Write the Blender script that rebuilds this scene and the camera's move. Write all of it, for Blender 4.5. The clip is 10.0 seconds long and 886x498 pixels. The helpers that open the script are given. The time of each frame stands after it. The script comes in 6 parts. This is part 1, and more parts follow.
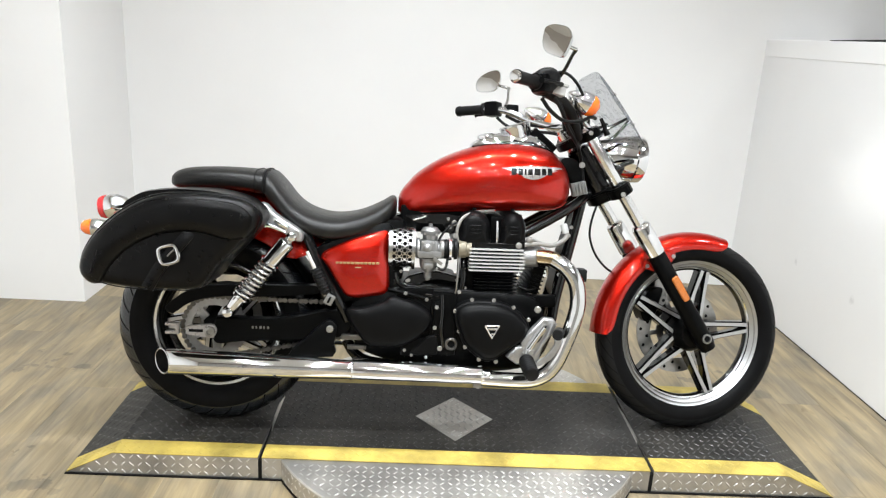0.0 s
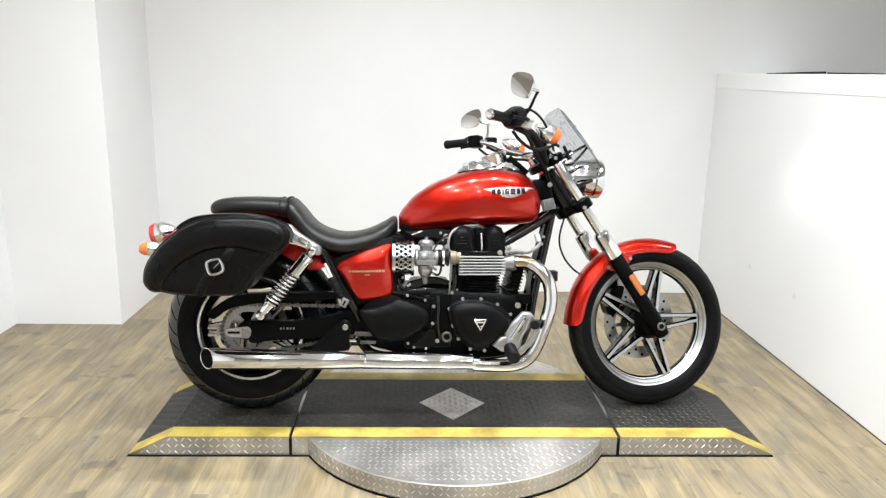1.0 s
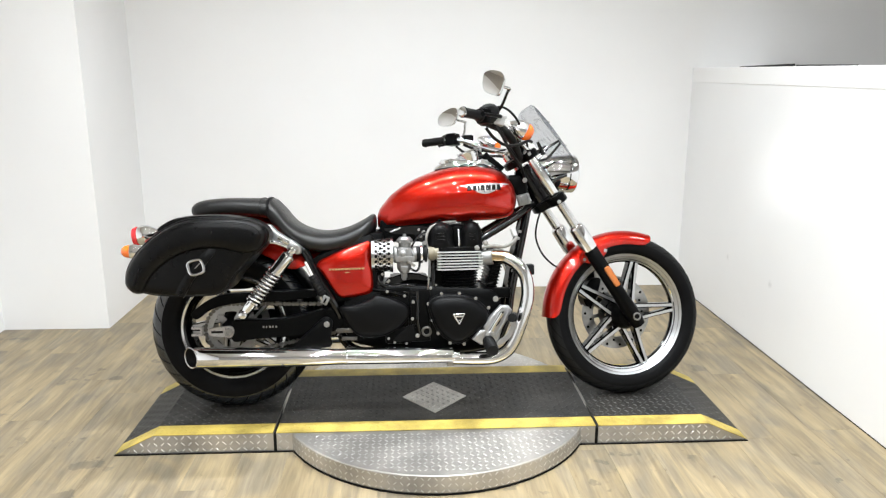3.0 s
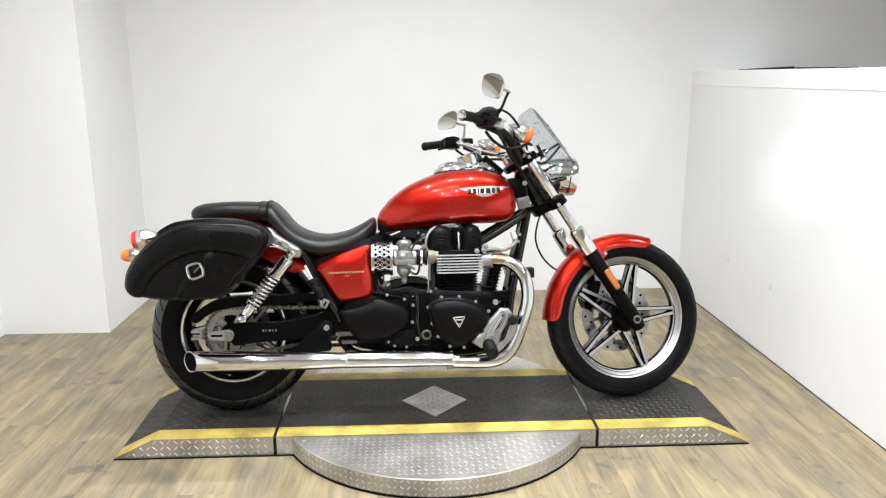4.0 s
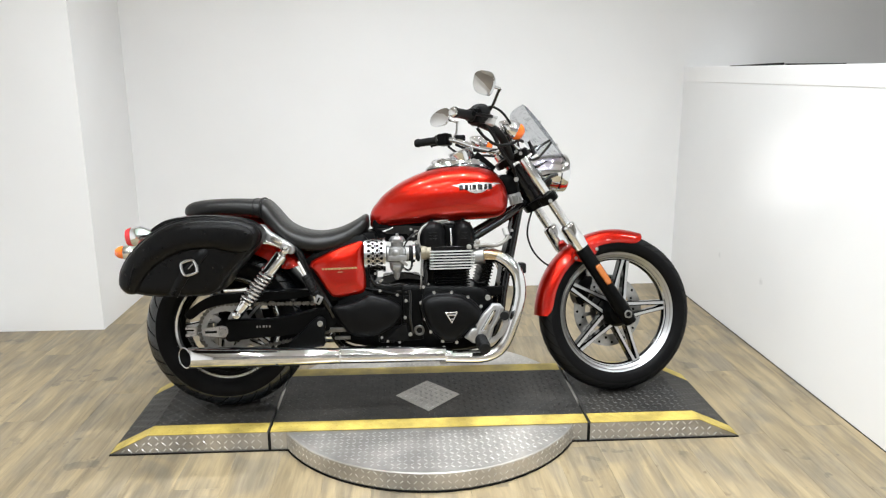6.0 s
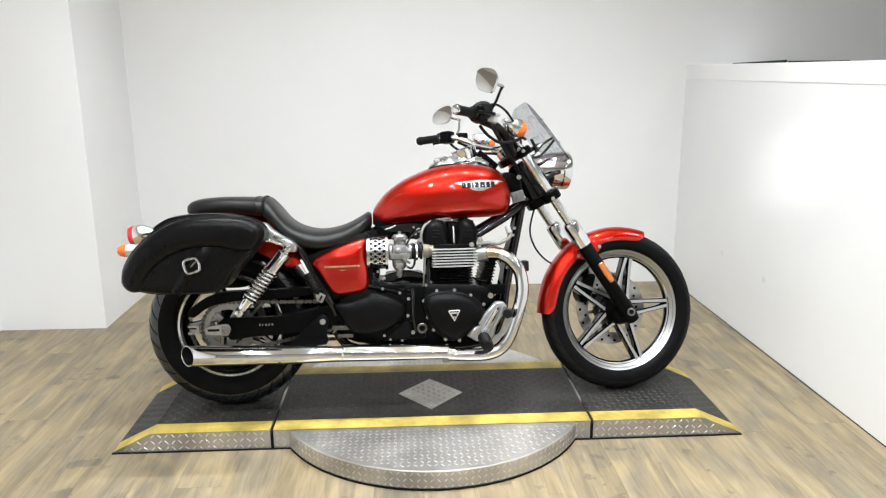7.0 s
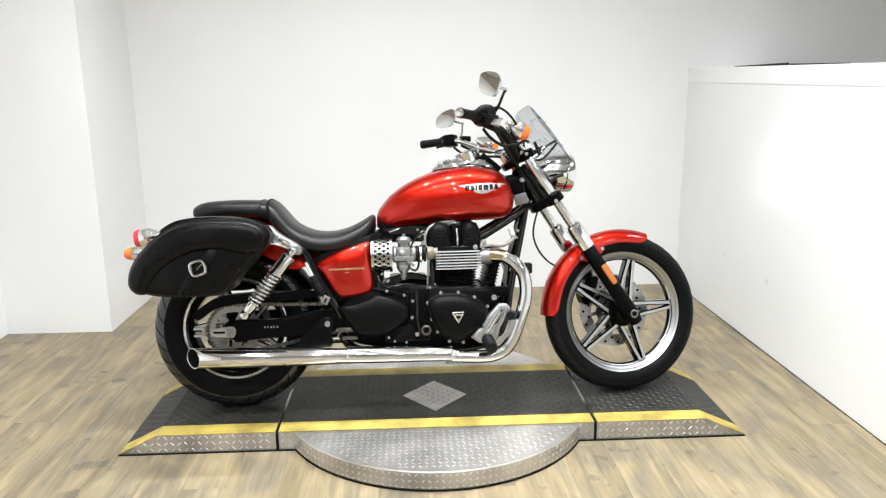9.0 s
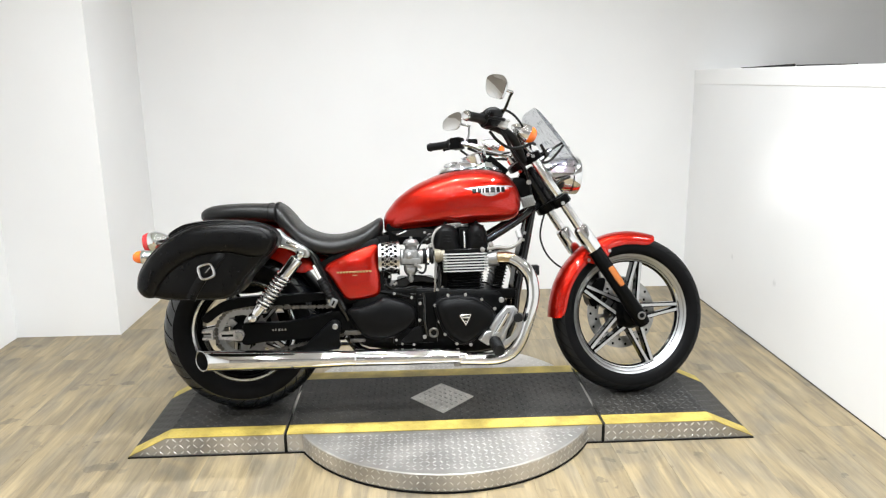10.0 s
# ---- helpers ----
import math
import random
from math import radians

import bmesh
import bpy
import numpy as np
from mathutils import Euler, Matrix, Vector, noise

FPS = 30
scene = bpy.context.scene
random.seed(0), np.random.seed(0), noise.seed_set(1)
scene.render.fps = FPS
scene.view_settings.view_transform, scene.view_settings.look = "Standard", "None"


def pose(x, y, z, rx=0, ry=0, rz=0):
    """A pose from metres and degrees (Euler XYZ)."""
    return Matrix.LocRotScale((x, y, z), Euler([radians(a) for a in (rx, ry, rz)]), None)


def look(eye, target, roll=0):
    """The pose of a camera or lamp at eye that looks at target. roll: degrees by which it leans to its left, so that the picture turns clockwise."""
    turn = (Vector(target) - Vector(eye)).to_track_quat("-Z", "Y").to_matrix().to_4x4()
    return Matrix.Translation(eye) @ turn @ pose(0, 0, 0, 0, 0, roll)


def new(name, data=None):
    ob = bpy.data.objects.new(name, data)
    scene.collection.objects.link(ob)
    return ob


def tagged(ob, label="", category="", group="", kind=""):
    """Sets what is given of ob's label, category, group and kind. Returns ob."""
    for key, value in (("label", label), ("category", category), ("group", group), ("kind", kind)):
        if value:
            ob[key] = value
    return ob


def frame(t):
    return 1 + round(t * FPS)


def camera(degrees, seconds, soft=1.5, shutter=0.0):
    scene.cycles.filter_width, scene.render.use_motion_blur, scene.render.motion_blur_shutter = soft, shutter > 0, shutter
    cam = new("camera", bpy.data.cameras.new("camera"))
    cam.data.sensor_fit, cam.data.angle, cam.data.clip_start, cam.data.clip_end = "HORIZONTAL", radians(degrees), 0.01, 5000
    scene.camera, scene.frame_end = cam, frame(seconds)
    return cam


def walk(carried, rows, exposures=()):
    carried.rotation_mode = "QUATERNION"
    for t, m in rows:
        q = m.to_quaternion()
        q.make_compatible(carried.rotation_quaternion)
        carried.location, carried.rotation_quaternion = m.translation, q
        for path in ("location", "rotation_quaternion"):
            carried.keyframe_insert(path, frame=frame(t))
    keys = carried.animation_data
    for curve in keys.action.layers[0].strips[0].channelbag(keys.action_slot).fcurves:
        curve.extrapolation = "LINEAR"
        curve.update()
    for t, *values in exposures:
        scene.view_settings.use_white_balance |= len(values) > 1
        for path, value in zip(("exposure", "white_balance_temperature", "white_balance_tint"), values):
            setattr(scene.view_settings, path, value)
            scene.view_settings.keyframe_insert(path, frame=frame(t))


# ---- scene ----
from mathutils.bvhtree import BVHTree

cam = camera(62.0, 10.0, soft=1.25)

PATH = [
    (0, (-0.153, -2.011, 1.365), (-0.081, -0.093, 0.803), 3.2),
    (0.2, (-0.146, -2.136, 1.376), (-0.104, -0.205, 0.858), 2.1),
    (0.5, (-0.162, -2.328, 1.362), (-0.085, -0.383, 0.902), 3.0),
    (0.7, (-0.175, -2.42, 1.386), (-0.091, -0.472, 0.941), 1.8),
    (1, (-0.157, -2.501, 1.399), (-0.079, -0.557, 0.932), 1.2),
    (1.2, (-0.119, -2.531, 1.411), (-0.057, -0.586, 0.95), 0.4),
    (1.5, (-0.052, -2.561, 1.405), (-0.039, -0.612, 0.955), 1.4),
    (1.7, (-0.012, -2.569, 1.395), (0.019, -0.624, 0.932), 0.7),
    (2, (-0.028, -2.577, 1.403), (0.049, -0.634, 0.937), 1.1),
    (2.2, (-0.06, -2.57, 1.4), (0.007, -0.621, 0.955), -0.4),
    (2.5, (-0.094, -2.567, 1.397), (-0.018, -0.625, 0.927), -0.8),
    (2.7, (-0.102, -2.561, 1.399), (-0.015, -0.619, 0.93), -0.2),
    (3.8, (-0.094, -2.56, 1.397), (0.011, -0.617, 0.938), 0.1),
    (4, (-0.096, -2.559, 1.394), (-0.002, -0.614, 0.938), -0.1),
    (4.5, (-0.094, -2.569, 1.401), (0.001, -0.623, 0.947), -0.2),
    (5, (-0.097, -2.582, 1.399), (0.015, -0.635, 0.953), -0.2),
    (5.5, (-0.085, -2.583, 1.399), (0.023, -0.64, 0.94), -0.2),
    (7, (-0.091, -2.578, 1.394), (0.012, -0.637, 0.925), -0.3),
    (7.5, (-0.098, -2.583, 1.391), (0.001, -0.64, 0.926), -0.5),
    (8, (-0.095, -2.59, 1.394), (0.002, -0.646, 0.934), -0.8),
    (8.5, (-0.095, -2.594, 1.394), (0.006, -0.65, 0.936), -0.6),
    (9, (-0.095, -2.597, 1.39), (0.0, -0.653, 0.933), -0.5),
    (9.5, (-0.096, -2.602, 1.395), (-0.005, -0.656, 0.943), -0.8),
    (10, (-0.1, -2.603, 1.391), (-0.021, -0.656, 0.941), -0.8),
]
EXPO = [(0, -0.22), (1, -0.16), (2.5, -0.16), (4, -0.24), (5, -0.3), (5.5, -0.32), (7, -0.32), (8, -0.25), (9, -0.17), (10, -0.17)]
walk(cam, [(t, look(eye, target, roll)) for t, eye, target, roll in PATH], EXPO)

# ---- light ----
world = bpy.data.worlds.new("world")
scene.world = world
world.use_nodes = True
world.node_tree.nodes["Background"].inputs[0].default_value = (0.9, 0.95, 1.0, 1)
world.node_tree.nodes["Background"].inputs[1].default_value = 0.05


def lamp(name, at, to, size, power, colour=(0.915, 0.966, 1.0)):
    data = bpy.data.lights.new(name, "AREA")
    data.energy, data.color = power, colour
    data.shape, data.size = "DISK", size
    data.spread = radians(135)
    ob = new(name, data)
    ob.matrix_world = look(at, to)
    return ob


ROOM_H = 3.3
LAMP_W = 21.5
BACK_Y, FRONT_Y = 2.15, -5.6
LEFT_X, RIGHT_X = -2.345, 1.716
FAR_X = 3.4


# ---- helpers of the place ----
def nodes_of(name):
    m = bpy.data.materials.new(name)
    m.use_nodes = True
    nt = m.node_tree
    return m, nt, nt.nodes["Principled BSDF"]


def ramp_between(nt, fac, a, b, lo=0.3, hi=0.7):
    r = nt.nodes.new("ShaderNodeValToRGB")
    r.color_ramp.elements[0].position, r.color_ramp.elements[1].position = lo, hi
    r.color_ramp.elements[0].color, r.color_ramp.elements[1].color = (*a, 1), (*b, 1)
    nt.links.new(fac, r.inputs[0])
    return r.outputs[0]


def noise_node(nt, scale, detail=4.0, stretch=(1, 1, 1), rough=0.55):
    co = nt.nodes.new("ShaderNodeTexCoord")
    mp = nt.nodes.new("ShaderNodeMapping")
    mp.inputs["Scale"].default_value = stretch
    nz = nt.nodes.new("ShaderNodeTexNoise")
    nz.inputs["Scale"].default_value, nz.inputs["Detail"].default_value = scale, detail
    nz.inputs["Roughness"].default_value = rough
    nt.links.new(co.outputs["Object"], mp.inputs[0])
    nt.links.new(mp.outputs[0], nz.inputs["Vector"])
    return nz.outputs[0]


def mat(name, colour, rough=0.5, metal=0.0, vary=0.12, scale=6.0, bump=0.0, bump_scale=120.0, rough_vary=0.1,
        coat=0.0, stretch=(1, 1, 1), spec=0.5):
    """A surface with two scales of variation: broad tone, and fine relief and gloss."""
    m, nt, b = nodes_of(name)
    n1 = noise_node(nt, scale, 5, stretch)
    lo = tuple(c * (1 - vary) for c in colour)
    hi = tuple(min(1, c * (1 + vary)) for c in colour)
    nt.links.new(ramp_between(nt, n1, lo, hi), b.inputs["Base Color"])
    n2 = noise_node(nt, scale * 7, 4, stretch)
    mr = nt.nodes.new("ShaderNodeMapRange")
    mr.inputs["To Min"].default_value = max(0.01, rough - rough_vary * rough)
    mr.inputs["To Max"].default_value = min(1, rough + rough_vary * rough)
    nt.links.new(n2, mr.inputs[0])
    nt.links.new(mr.outputs[0], b.inputs["Roughness"])
    b.inputs["Metallic"].default_value = metal
    b.inputs["Specular IOR Level"].default_value = spec
    b.inputs["Coat Weight"].default_value = coat
    b.inputs["Coat Roughness"].default_value = 0.02
    if bump:
        n3 = noise_node(nt, bump_scale, 3, stretch)
        bp = nt.nodes.new("ShaderNodeBump")
        bp.inputs["Strength"].default_value, bp.inputs["Distance"].default_value = bump, 0.002
        nt.links.new(n3, bp.inputs["Height"])
        nt.links.new(bp.outputs[0], b.inputs["Normal"])
    return m


def catmull(pts, per=6, closed=False):
    pts = [Vector(p) for p in pts]
    n = len(pts)
    out = []
    for i in range(n if closed else n - 1):
        if closed:
            a, b, c, d = (pts[(i + k) % n] for k in (-1, 0, 1, 2))
        else:
            a, b, c, d = pts[max(i - 1, 0)], pts[i], pts[i + 1], pts[min(i + 2, n - 1)]
        for k in range(per):
            t = k / per
            out.append(0.5 * ((2 * b) + (c - a) * t + (2 * a - 5 * b + 4 * c - d) * t * t + (3 * b - a - 3 * c + d) * t ** 3))
    if not closed:
        out.append(pts[-1])
    return out


def loft(bm, rings, cap=True, closed=True):
    vs = [[bm.verts.new(p) for p in r] for r in rings]
    n = len(vs[0])
    for a, b in zip(vs, vs[1:]):
        for i in range(n if closed else n - 1):
            j = (i + 1) % n
            bm.faces.new((a[i], a[j], b[j], b[i]))
    if cap and closed:
        bm.faces.new(list(reversed(vs[0])))
        bm.faces.new(vs[-1])
    return vs


def tube(bm, pts, r, seg=12, per=6, cap=True):
    """A round tube through the points; r: one radius, or one for each point."""
    rr = list(r) if isinstance(r, (list, tuple)) else [r] * len(pts)
    path = catmull(pts, per)
    m = len(path)
    radii = [rr[min(int(i / per), len(rr) - 1)] * (1 - (i % per) / per) + rr[min(int(i / per) + 1, len(rr) - 1)] * ((i % per) / per) for i in range(m)]
    side = None
    rings = []
    for i, p in enumerate(path):
        d = (path[min(i + 1, m - 1)] - path[max(i - 1, 0)]).normalized()
        if side is None:
            side = d.orthogonal().normalized()
        side = (side - d * side.dot(d)).normalized()
        up = d.cross(side)
        rings.append([p + radii[i] * (math.cos(a) * side + math.sin(a) * up) for a in (2 * math.pi * k / seg for k in range(seg))])
    loft(bm, rings, cap)
    return bm


def lathe(bm, profile, centre, axis=(0, 1, 0), seg=32, closed=False):
    """Turns a profile of (along the axis, radius) round an axis through the centre."""
    ax = Vector(axis).normalized()
    side = ax.orthogonal().normalized()
    up = ax.cross(side)
    c = Vector(centre)
    rings = []
    for h, r in profile:
        r = max(r, 0.0004)
        rings.append([c + ax * h + r * (math.cos(a) * side + math.sin(a) * up) for a in (2 * math.pi * k / seg for k in range(seg))])
    if closed:
        rings.append(rings[0])
        loft(bm, rings, False)
        bmesh.ops.remove_doubles(bm, verts=bm.verts[:], dist=1e-6)
    else:
        loft(bm, rings, True)
    return bm


def box(bm, lo, hi, bevel=0.0, m=None, seg=2):
    lo, hi = Vector(lo), Vector(hi)
    made = bmesh.ops.create_cube(bm, size=1, matrix=Matrix.Translation((lo + hi) / 2) @ Matrix.Diagonal((*(hi - lo), 1)))["verts"]
    if bevel:
        es = list({e for v in made for e in v.link_edges})
        got = bmesh.ops.bevel(bm, geom=es, offset=bevel, segments=seg, affect="EDGES", profile=0.6)
        made = list({v for v in got["verts"]} | {v for v in made if v.is_valid})
    if m is not None:
        bmesh.ops.transform(bm, matrix=m, verts=[v for v in made if v.is_valid])
    return made


def centre_of(ring):
    return sum((Vector(p) for p in ring), Vector()) / len(ring)


def pillow(bm, outline, steps, per=4, smooth=True, even=False):
    """A cushion or cover standing on an outline in (x, z). steps: rows of (y, inset), the outline drawn in by inset metres."""
    flat = [(x, 0, z) for x, z in outline]
    ring = catmull(flat, per, True) if smooth else [Vector(p) for p in flat]
    area = sum(a.x * b.z - b.x * a.z for a, b in zip(ring, ring[1:] + ring[:1]))
    if area < 0:
        ring.reverse()
    n = len(ring)
    inward = []
    for i in range(n):
        d = ring[(i + 1) % n] - ring[i - 1]
        inward.append(Vector((-d.z, 0, d.x)).normalized())
    for _ in range(3):
        inward = [(inward[i - 1] + inward[i] * 2 + inward[(i + 1) % n]).normalized() for i in range(n)]
    rings = []
    c = centre_of(ring)
    far = sum((p - c).length for p in ring) / n
    for y, inset in steps:
        near = inset if even else min(inset, 0.012)
        shrink = 1 - (inset - near) / far
        rings.append([c + (p + inward[i] * near - c) * shrink + Vector((0, y, 0)) for i, p in enumerate(ring)])
    loft(bm, rings, True)
    return bm


def rotate_about(centre, axis, degrees):
    c = Matrix.Translation(centre)
    return c @ Matrix.Rotation(radians(degrees), 4, Vector(axis)) @ c.inverted()


def mesh_of(bm, name, materials, smooth=38, fix=True):
    if fix:
        bmesh.ops.recalc_face_normals(bm, faces=bm.faces[:])
    me = bpy.data.meshes.new(name)
    bm.to_mesh(me)
    bm.free()
    for m in materials if isinstance(materials, (list, tuple)) else (materials,):
        me.materials.append(m)
    if smooth:
        me.shade_smooth()
        me.set_sharp_from_angle(angle=radians(smooth))
    return me


def part(name, bm, material, parent, label="", m=None, smooth=38):
    me = bm if isinstance(bm, bpy.types.Mesh) else mesh_of(bm, name, material, smooth)
    ob = new(name, me)
    ob.parent = parent
    if m is not None:
        ob.matrix_basis = m
    if label:
        tagged(ob, label)
    return ob


def thing(name, label, category, group="", m=None):
    ob = new(name)
    ob.empty_display_size = 0.1
    if m is not None:
        ob.matrix_world = m
    return tagged(ob, label, category, group)


def structure(name, bm, material, label, category="", smooth=0):
    ob = new(name, mesh_of(bm, name, material, smooth))
    return tagged(ob, label, category or name.split("_")[0], kind="structure")


# ---- materials ----
def wall_paint(name, colour, rough=0.5, marks=()):
    m, nt, b = nodes_of(name)
    n1 = noise_node(nt, 0.9, 4)
    col = ramp_between(nt, n1, tuple(c * 0.955 for c in colour), colour, 0.3, 0.65)
    co = nt.nodes.new("ShaderNodeTexCoord")
    for place, size, dark in marks:
        v = nt.nodes.new("ShaderNodeVectorMath")
        v.operation = "DISTANCE"
        v.inputs[1].default_value = place
        nt.links.new(co.outputs["Object"], v.inputs[0])
        wob = nt.nodes.new("ShaderNodeMath")
        wob.operation = "MULTIPLY_ADD"
        nt.links.new(noise_node(nt, 55, 3), wob.inputs[0])
        wob.inputs[1].default_value = size * 1.6
        nt.links.new(v.outputs["Value"], wob.inputs[2])
        mr = nt.nodes.new("ShaderNodeMapRange")
        mr.inputs["From Min"].default_value, mr.inputs["From Max"].default_value = size * 1.0, size * 1.7
        mr.inputs["To Min"].default_value, mr.inputs["To Max"].default_value = dark, 1.0
        nt.links.new(wob.outputs[0], mr.inputs[0])
        mx = nt.nodes.new("ShaderNodeMix")
        mx.data_type, mx.blend_type = "RGBA", "MULTIPLY"
        mx.inputs[0].default_value = 1
        nt.links.new(col, mx.inputs[6])
        nt.links.new(mr.outputs[0], mx.inputs[7])
        col = mx.outputs[2]
    nt.links.new(col, b.inputs["Base Color"])
    mr = nt.nodes.new("ShaderNodeMapRange")
    mr.inputs["To Min"].default_value, mr.inputs["To Max"].default_value = rough * 0.85, rough * 1.15
    nt.links.new(noise_node(nt, 5, 4), mr.inputs[0])
    nt.links.new(mr.outputs[0], b.inputs["Roughness"])
    bp = nt.nodes.new("ShaderNodeBump")
    bp.inputs["Strength"].default_value, bp.inputs["Distance"].default_value = 0.12, 0.002
    nt.links.new(noise_node(nt, 160, 3), bp.inputs["Height"])
    nt.links.new(bp.outputs[0], b.inputs["Normal"])
    return m


def flecked_paint(name, colour, bare):
    """Dull dark paint, scuffed in broad patches and chipped down to paler metal in small flecks."""
    m, nt, b = nodes_of(name)
    broad = ramp_between(nt, noise_node(nt, 4.5, 5), tuple(c * 0.55 for c in colour), (colour[0] * 1.95, colour[1] * 1.8, colour[2] * 1.6))
    grime = ramp_between(nt, noise_node(nt, 38, 4), (0.7, 0.69, 0.67), (1.25, 1.25, 1.25), 0.35, 0.65)
    tint = nt.nodes.new("ShaderNodeMix")
    tint.data_type, tint.blend_type = "RGBA", "MULTIPLY"
    tint.inputs[0].default_value = 1
    nt.links.new(broad, tint.inputs[6])
    nt.links.new(grime, tint.inputs[7])
    worn = ramp_between(nt, noise_node(nt, 2.6, 2), (0, 0, 0), (1, 1, 1), 0.42, 0.66)
    chip = ramp_between(nt, noise_node(nt, 95, 2), (0, 0, 0), (1, 1, 1), 0.66, 0.71)
    both_ = nt.nodes.new("ShaderNodeMath")
    both_.operation = "MULTIPLY"
    nt.links.new(worn, both_.inputs[0])
    nt.links.new(chip, both_.inputs[1])
    mx = nt.nodes.new("ShaderNodeMix")
    mx.data_type = "RGBA"
    nt.links.new(both_.outputs[0], mx.inputs[0])
    nt.links.new(tint.outputs[2], mx.inputs[6])
    mx.inputs[7].default_value = (*bare, 1)
    nt.links.new(mx.outputs[2], b.inputs["Base Color"])
    b.inputs["Roughness"].default_value = 0.52
    b.inputs["Specular IOR Level"].default_value = 0.33
    bp = nt.nodes.new("ShaderNodeBump")
    bp.inputs["Strength"].default_value, bp.inputs["Distance"].default_value = 0.3, 0.002
    nt.links.new(noise_node(nt, 180, 3), bp.inputs["Height"])
    nt.links.new(bp.outputs[0], b.inputs["Normal"])
    return m


def plank_material(name):
    """Whitewashed oak: soft wandering streaks along each board, grey bruises, small knots."""
    m, nt, b = nodes_of(name)
    rnd = nt.nodes.new("ShaderNodeObjectInfo").outputs["Random"]
    co = nt.nodes.new("ShaderNodeTexCoord")
    shift = nt.nodes.new("ShaderNodeVectorMath")
    shift.operation = "MULTIPLY_ADD"
    comb = nt.nodes.new("ShaderNodeCombineXYZ")
    for k in (0, 1):
        nt.links.new(rnd, comb.inputs[k])
    nt.links.new(comb.outputs[0], shift.inputs[0])
    shift.inputs[1].default_value = (37, 91, 0)
    nt.links.new(co.outputs["Object"], shift.inputs[2])

    def grain(scale, stretch, detail, wander=0.6):
        mp = nt.nodes.new("ShaderNodeMapping")
        mp.inputs["Scale"].default_value = stretch
        nz = nt.nodes.new("ShaderNodeTexNoise")
        nz.inputs["Scale"].default_value, nz.inputs["Detail"].default_value = scale, detail
        nz.inputs["Distortion"].default_value = wander
        nt.links.new(shift.outputs[0], mp.inputs[0])
        nt.links.new(mp.outputs[0], nz.inputs["Vector"])
        return nz.outputs[0]

    def times(a, c):
        mx = nt.nodes.new("ShaderNodeMix")
        mx.data_type, mx.blend_type = "RGBA", "MULTIPLY"
        mx.inputs[0].default_value = 1
        nt.links.new(a, mx.inputs[6])
        nt.links.new(c, mx.inputs[7])
        return mx.outputs[2]

    streak = ramp_between(nt, grain(3.4, (5.2, 0.5, 1), 6, 0.7), OAK_DARK, OAK_PALE, 0.34, 0.66)
    bruise = ramp_between(nt, grain(3.4, (1.7, 0.9, 1), 4, 0.8), (0.80, 0.82, 0.87), (1.05, 1.02, 0.95), 0.38, 0.56)
    fine = ramp_between(nt, grain(17, (5, 0.3, 1), 6), (0.87, 0.86, 0.845), (1.08, 1.08, 1.08), 0.34, 0.66)
    flame = ramp_between(nt, grain(3.6, (4.2, 0.62, 1), 7, 1.3), (0.87, 0.87, 0.88), (1.05, 1.035, 1.0), 0.44, 0.56)
    knots = ramp_between(nt, grain(9, (1.5, 0.8, 1), 3), (1, 1, 1), (0.55, 0.51, 0.48), 0.67, 0.76)
    tone = nt.nodes.new("ShaderNodeMapRange")
    tone.inputs["To Min"].default_value, tone.inputs["To Max"].default_value = 0.9, 1.06
    nt.links.new(rnd, tone.inputs[0])
    # worn-through grey patches, sparse and hard-edged, running across the boards
    place = nt.nodes.new("ShaderNodeNewGeometry").outputs["Position"]

    def blotch(scale, detail, lo, hi):
        nz = nt.nodes.new("ShaderNodeTexNoise")
        nz.inputs["Scale"].default_value, nz.inputs["Detail"].default_value = scale, detail
        nt.links.new(place, nz.inputs["Vector"])
        return ramp_between(nt, nz.outputs[0], (0, 0, 0), (1, 1, 1), lo, hi)

    patch = times(blotch(9.0, 7, 0.60, 0.625), blotch(1.9, 2, 0.50, 0.58))
    wear = nt.nodes.new("ShaderNodeMix")
    wear.data_type = "RGBA"
    nt.links.new(patch, wear.inputs[0])
    wear.inputs[6].default_value, wear.inputs[7].default_value = (1, 1, 1, 1), (0.66, 0.68, 0.74, 1)
    col = streak
    for other in (bruise, flame, fine, knots, tone.outputs[0], wear.outputs[2]):
        col = times(col, other)
    nt.links.new(col, b.inputs["Base Color"])
    mr = nt.nodes.new("ShaderNodeMapRange")
    mr.inputs["To Min"].default_value, mr.inputs["To Max"].default_value = 0.36, 0.56
    b.inputs["Specular IOR Level"].default_value = 0.45
    nt.links.new(grain(6, (2, 0.5, 1), 3), mr.inputs[0])
    nt.links.new(mr.outputs[0], b.inputs["Roughness"])
    bp = nt.nodes.new("ShaderNodeBump")
    bp.inputs["Strength"].default_value, bp.inputs["Distance"].default_value = 0.15, 0.001
    nt.links.new(grain(30, (3, 0.12, 1), 4), bp.inputs["Height"])
    nt.links.new(bp.outputs[0], b.inputs["Normal"])
    return m


OAK_DARK, OAK_PALE = (0.213, 0.174, 0.114), (0.328, 0.268, 0.174)

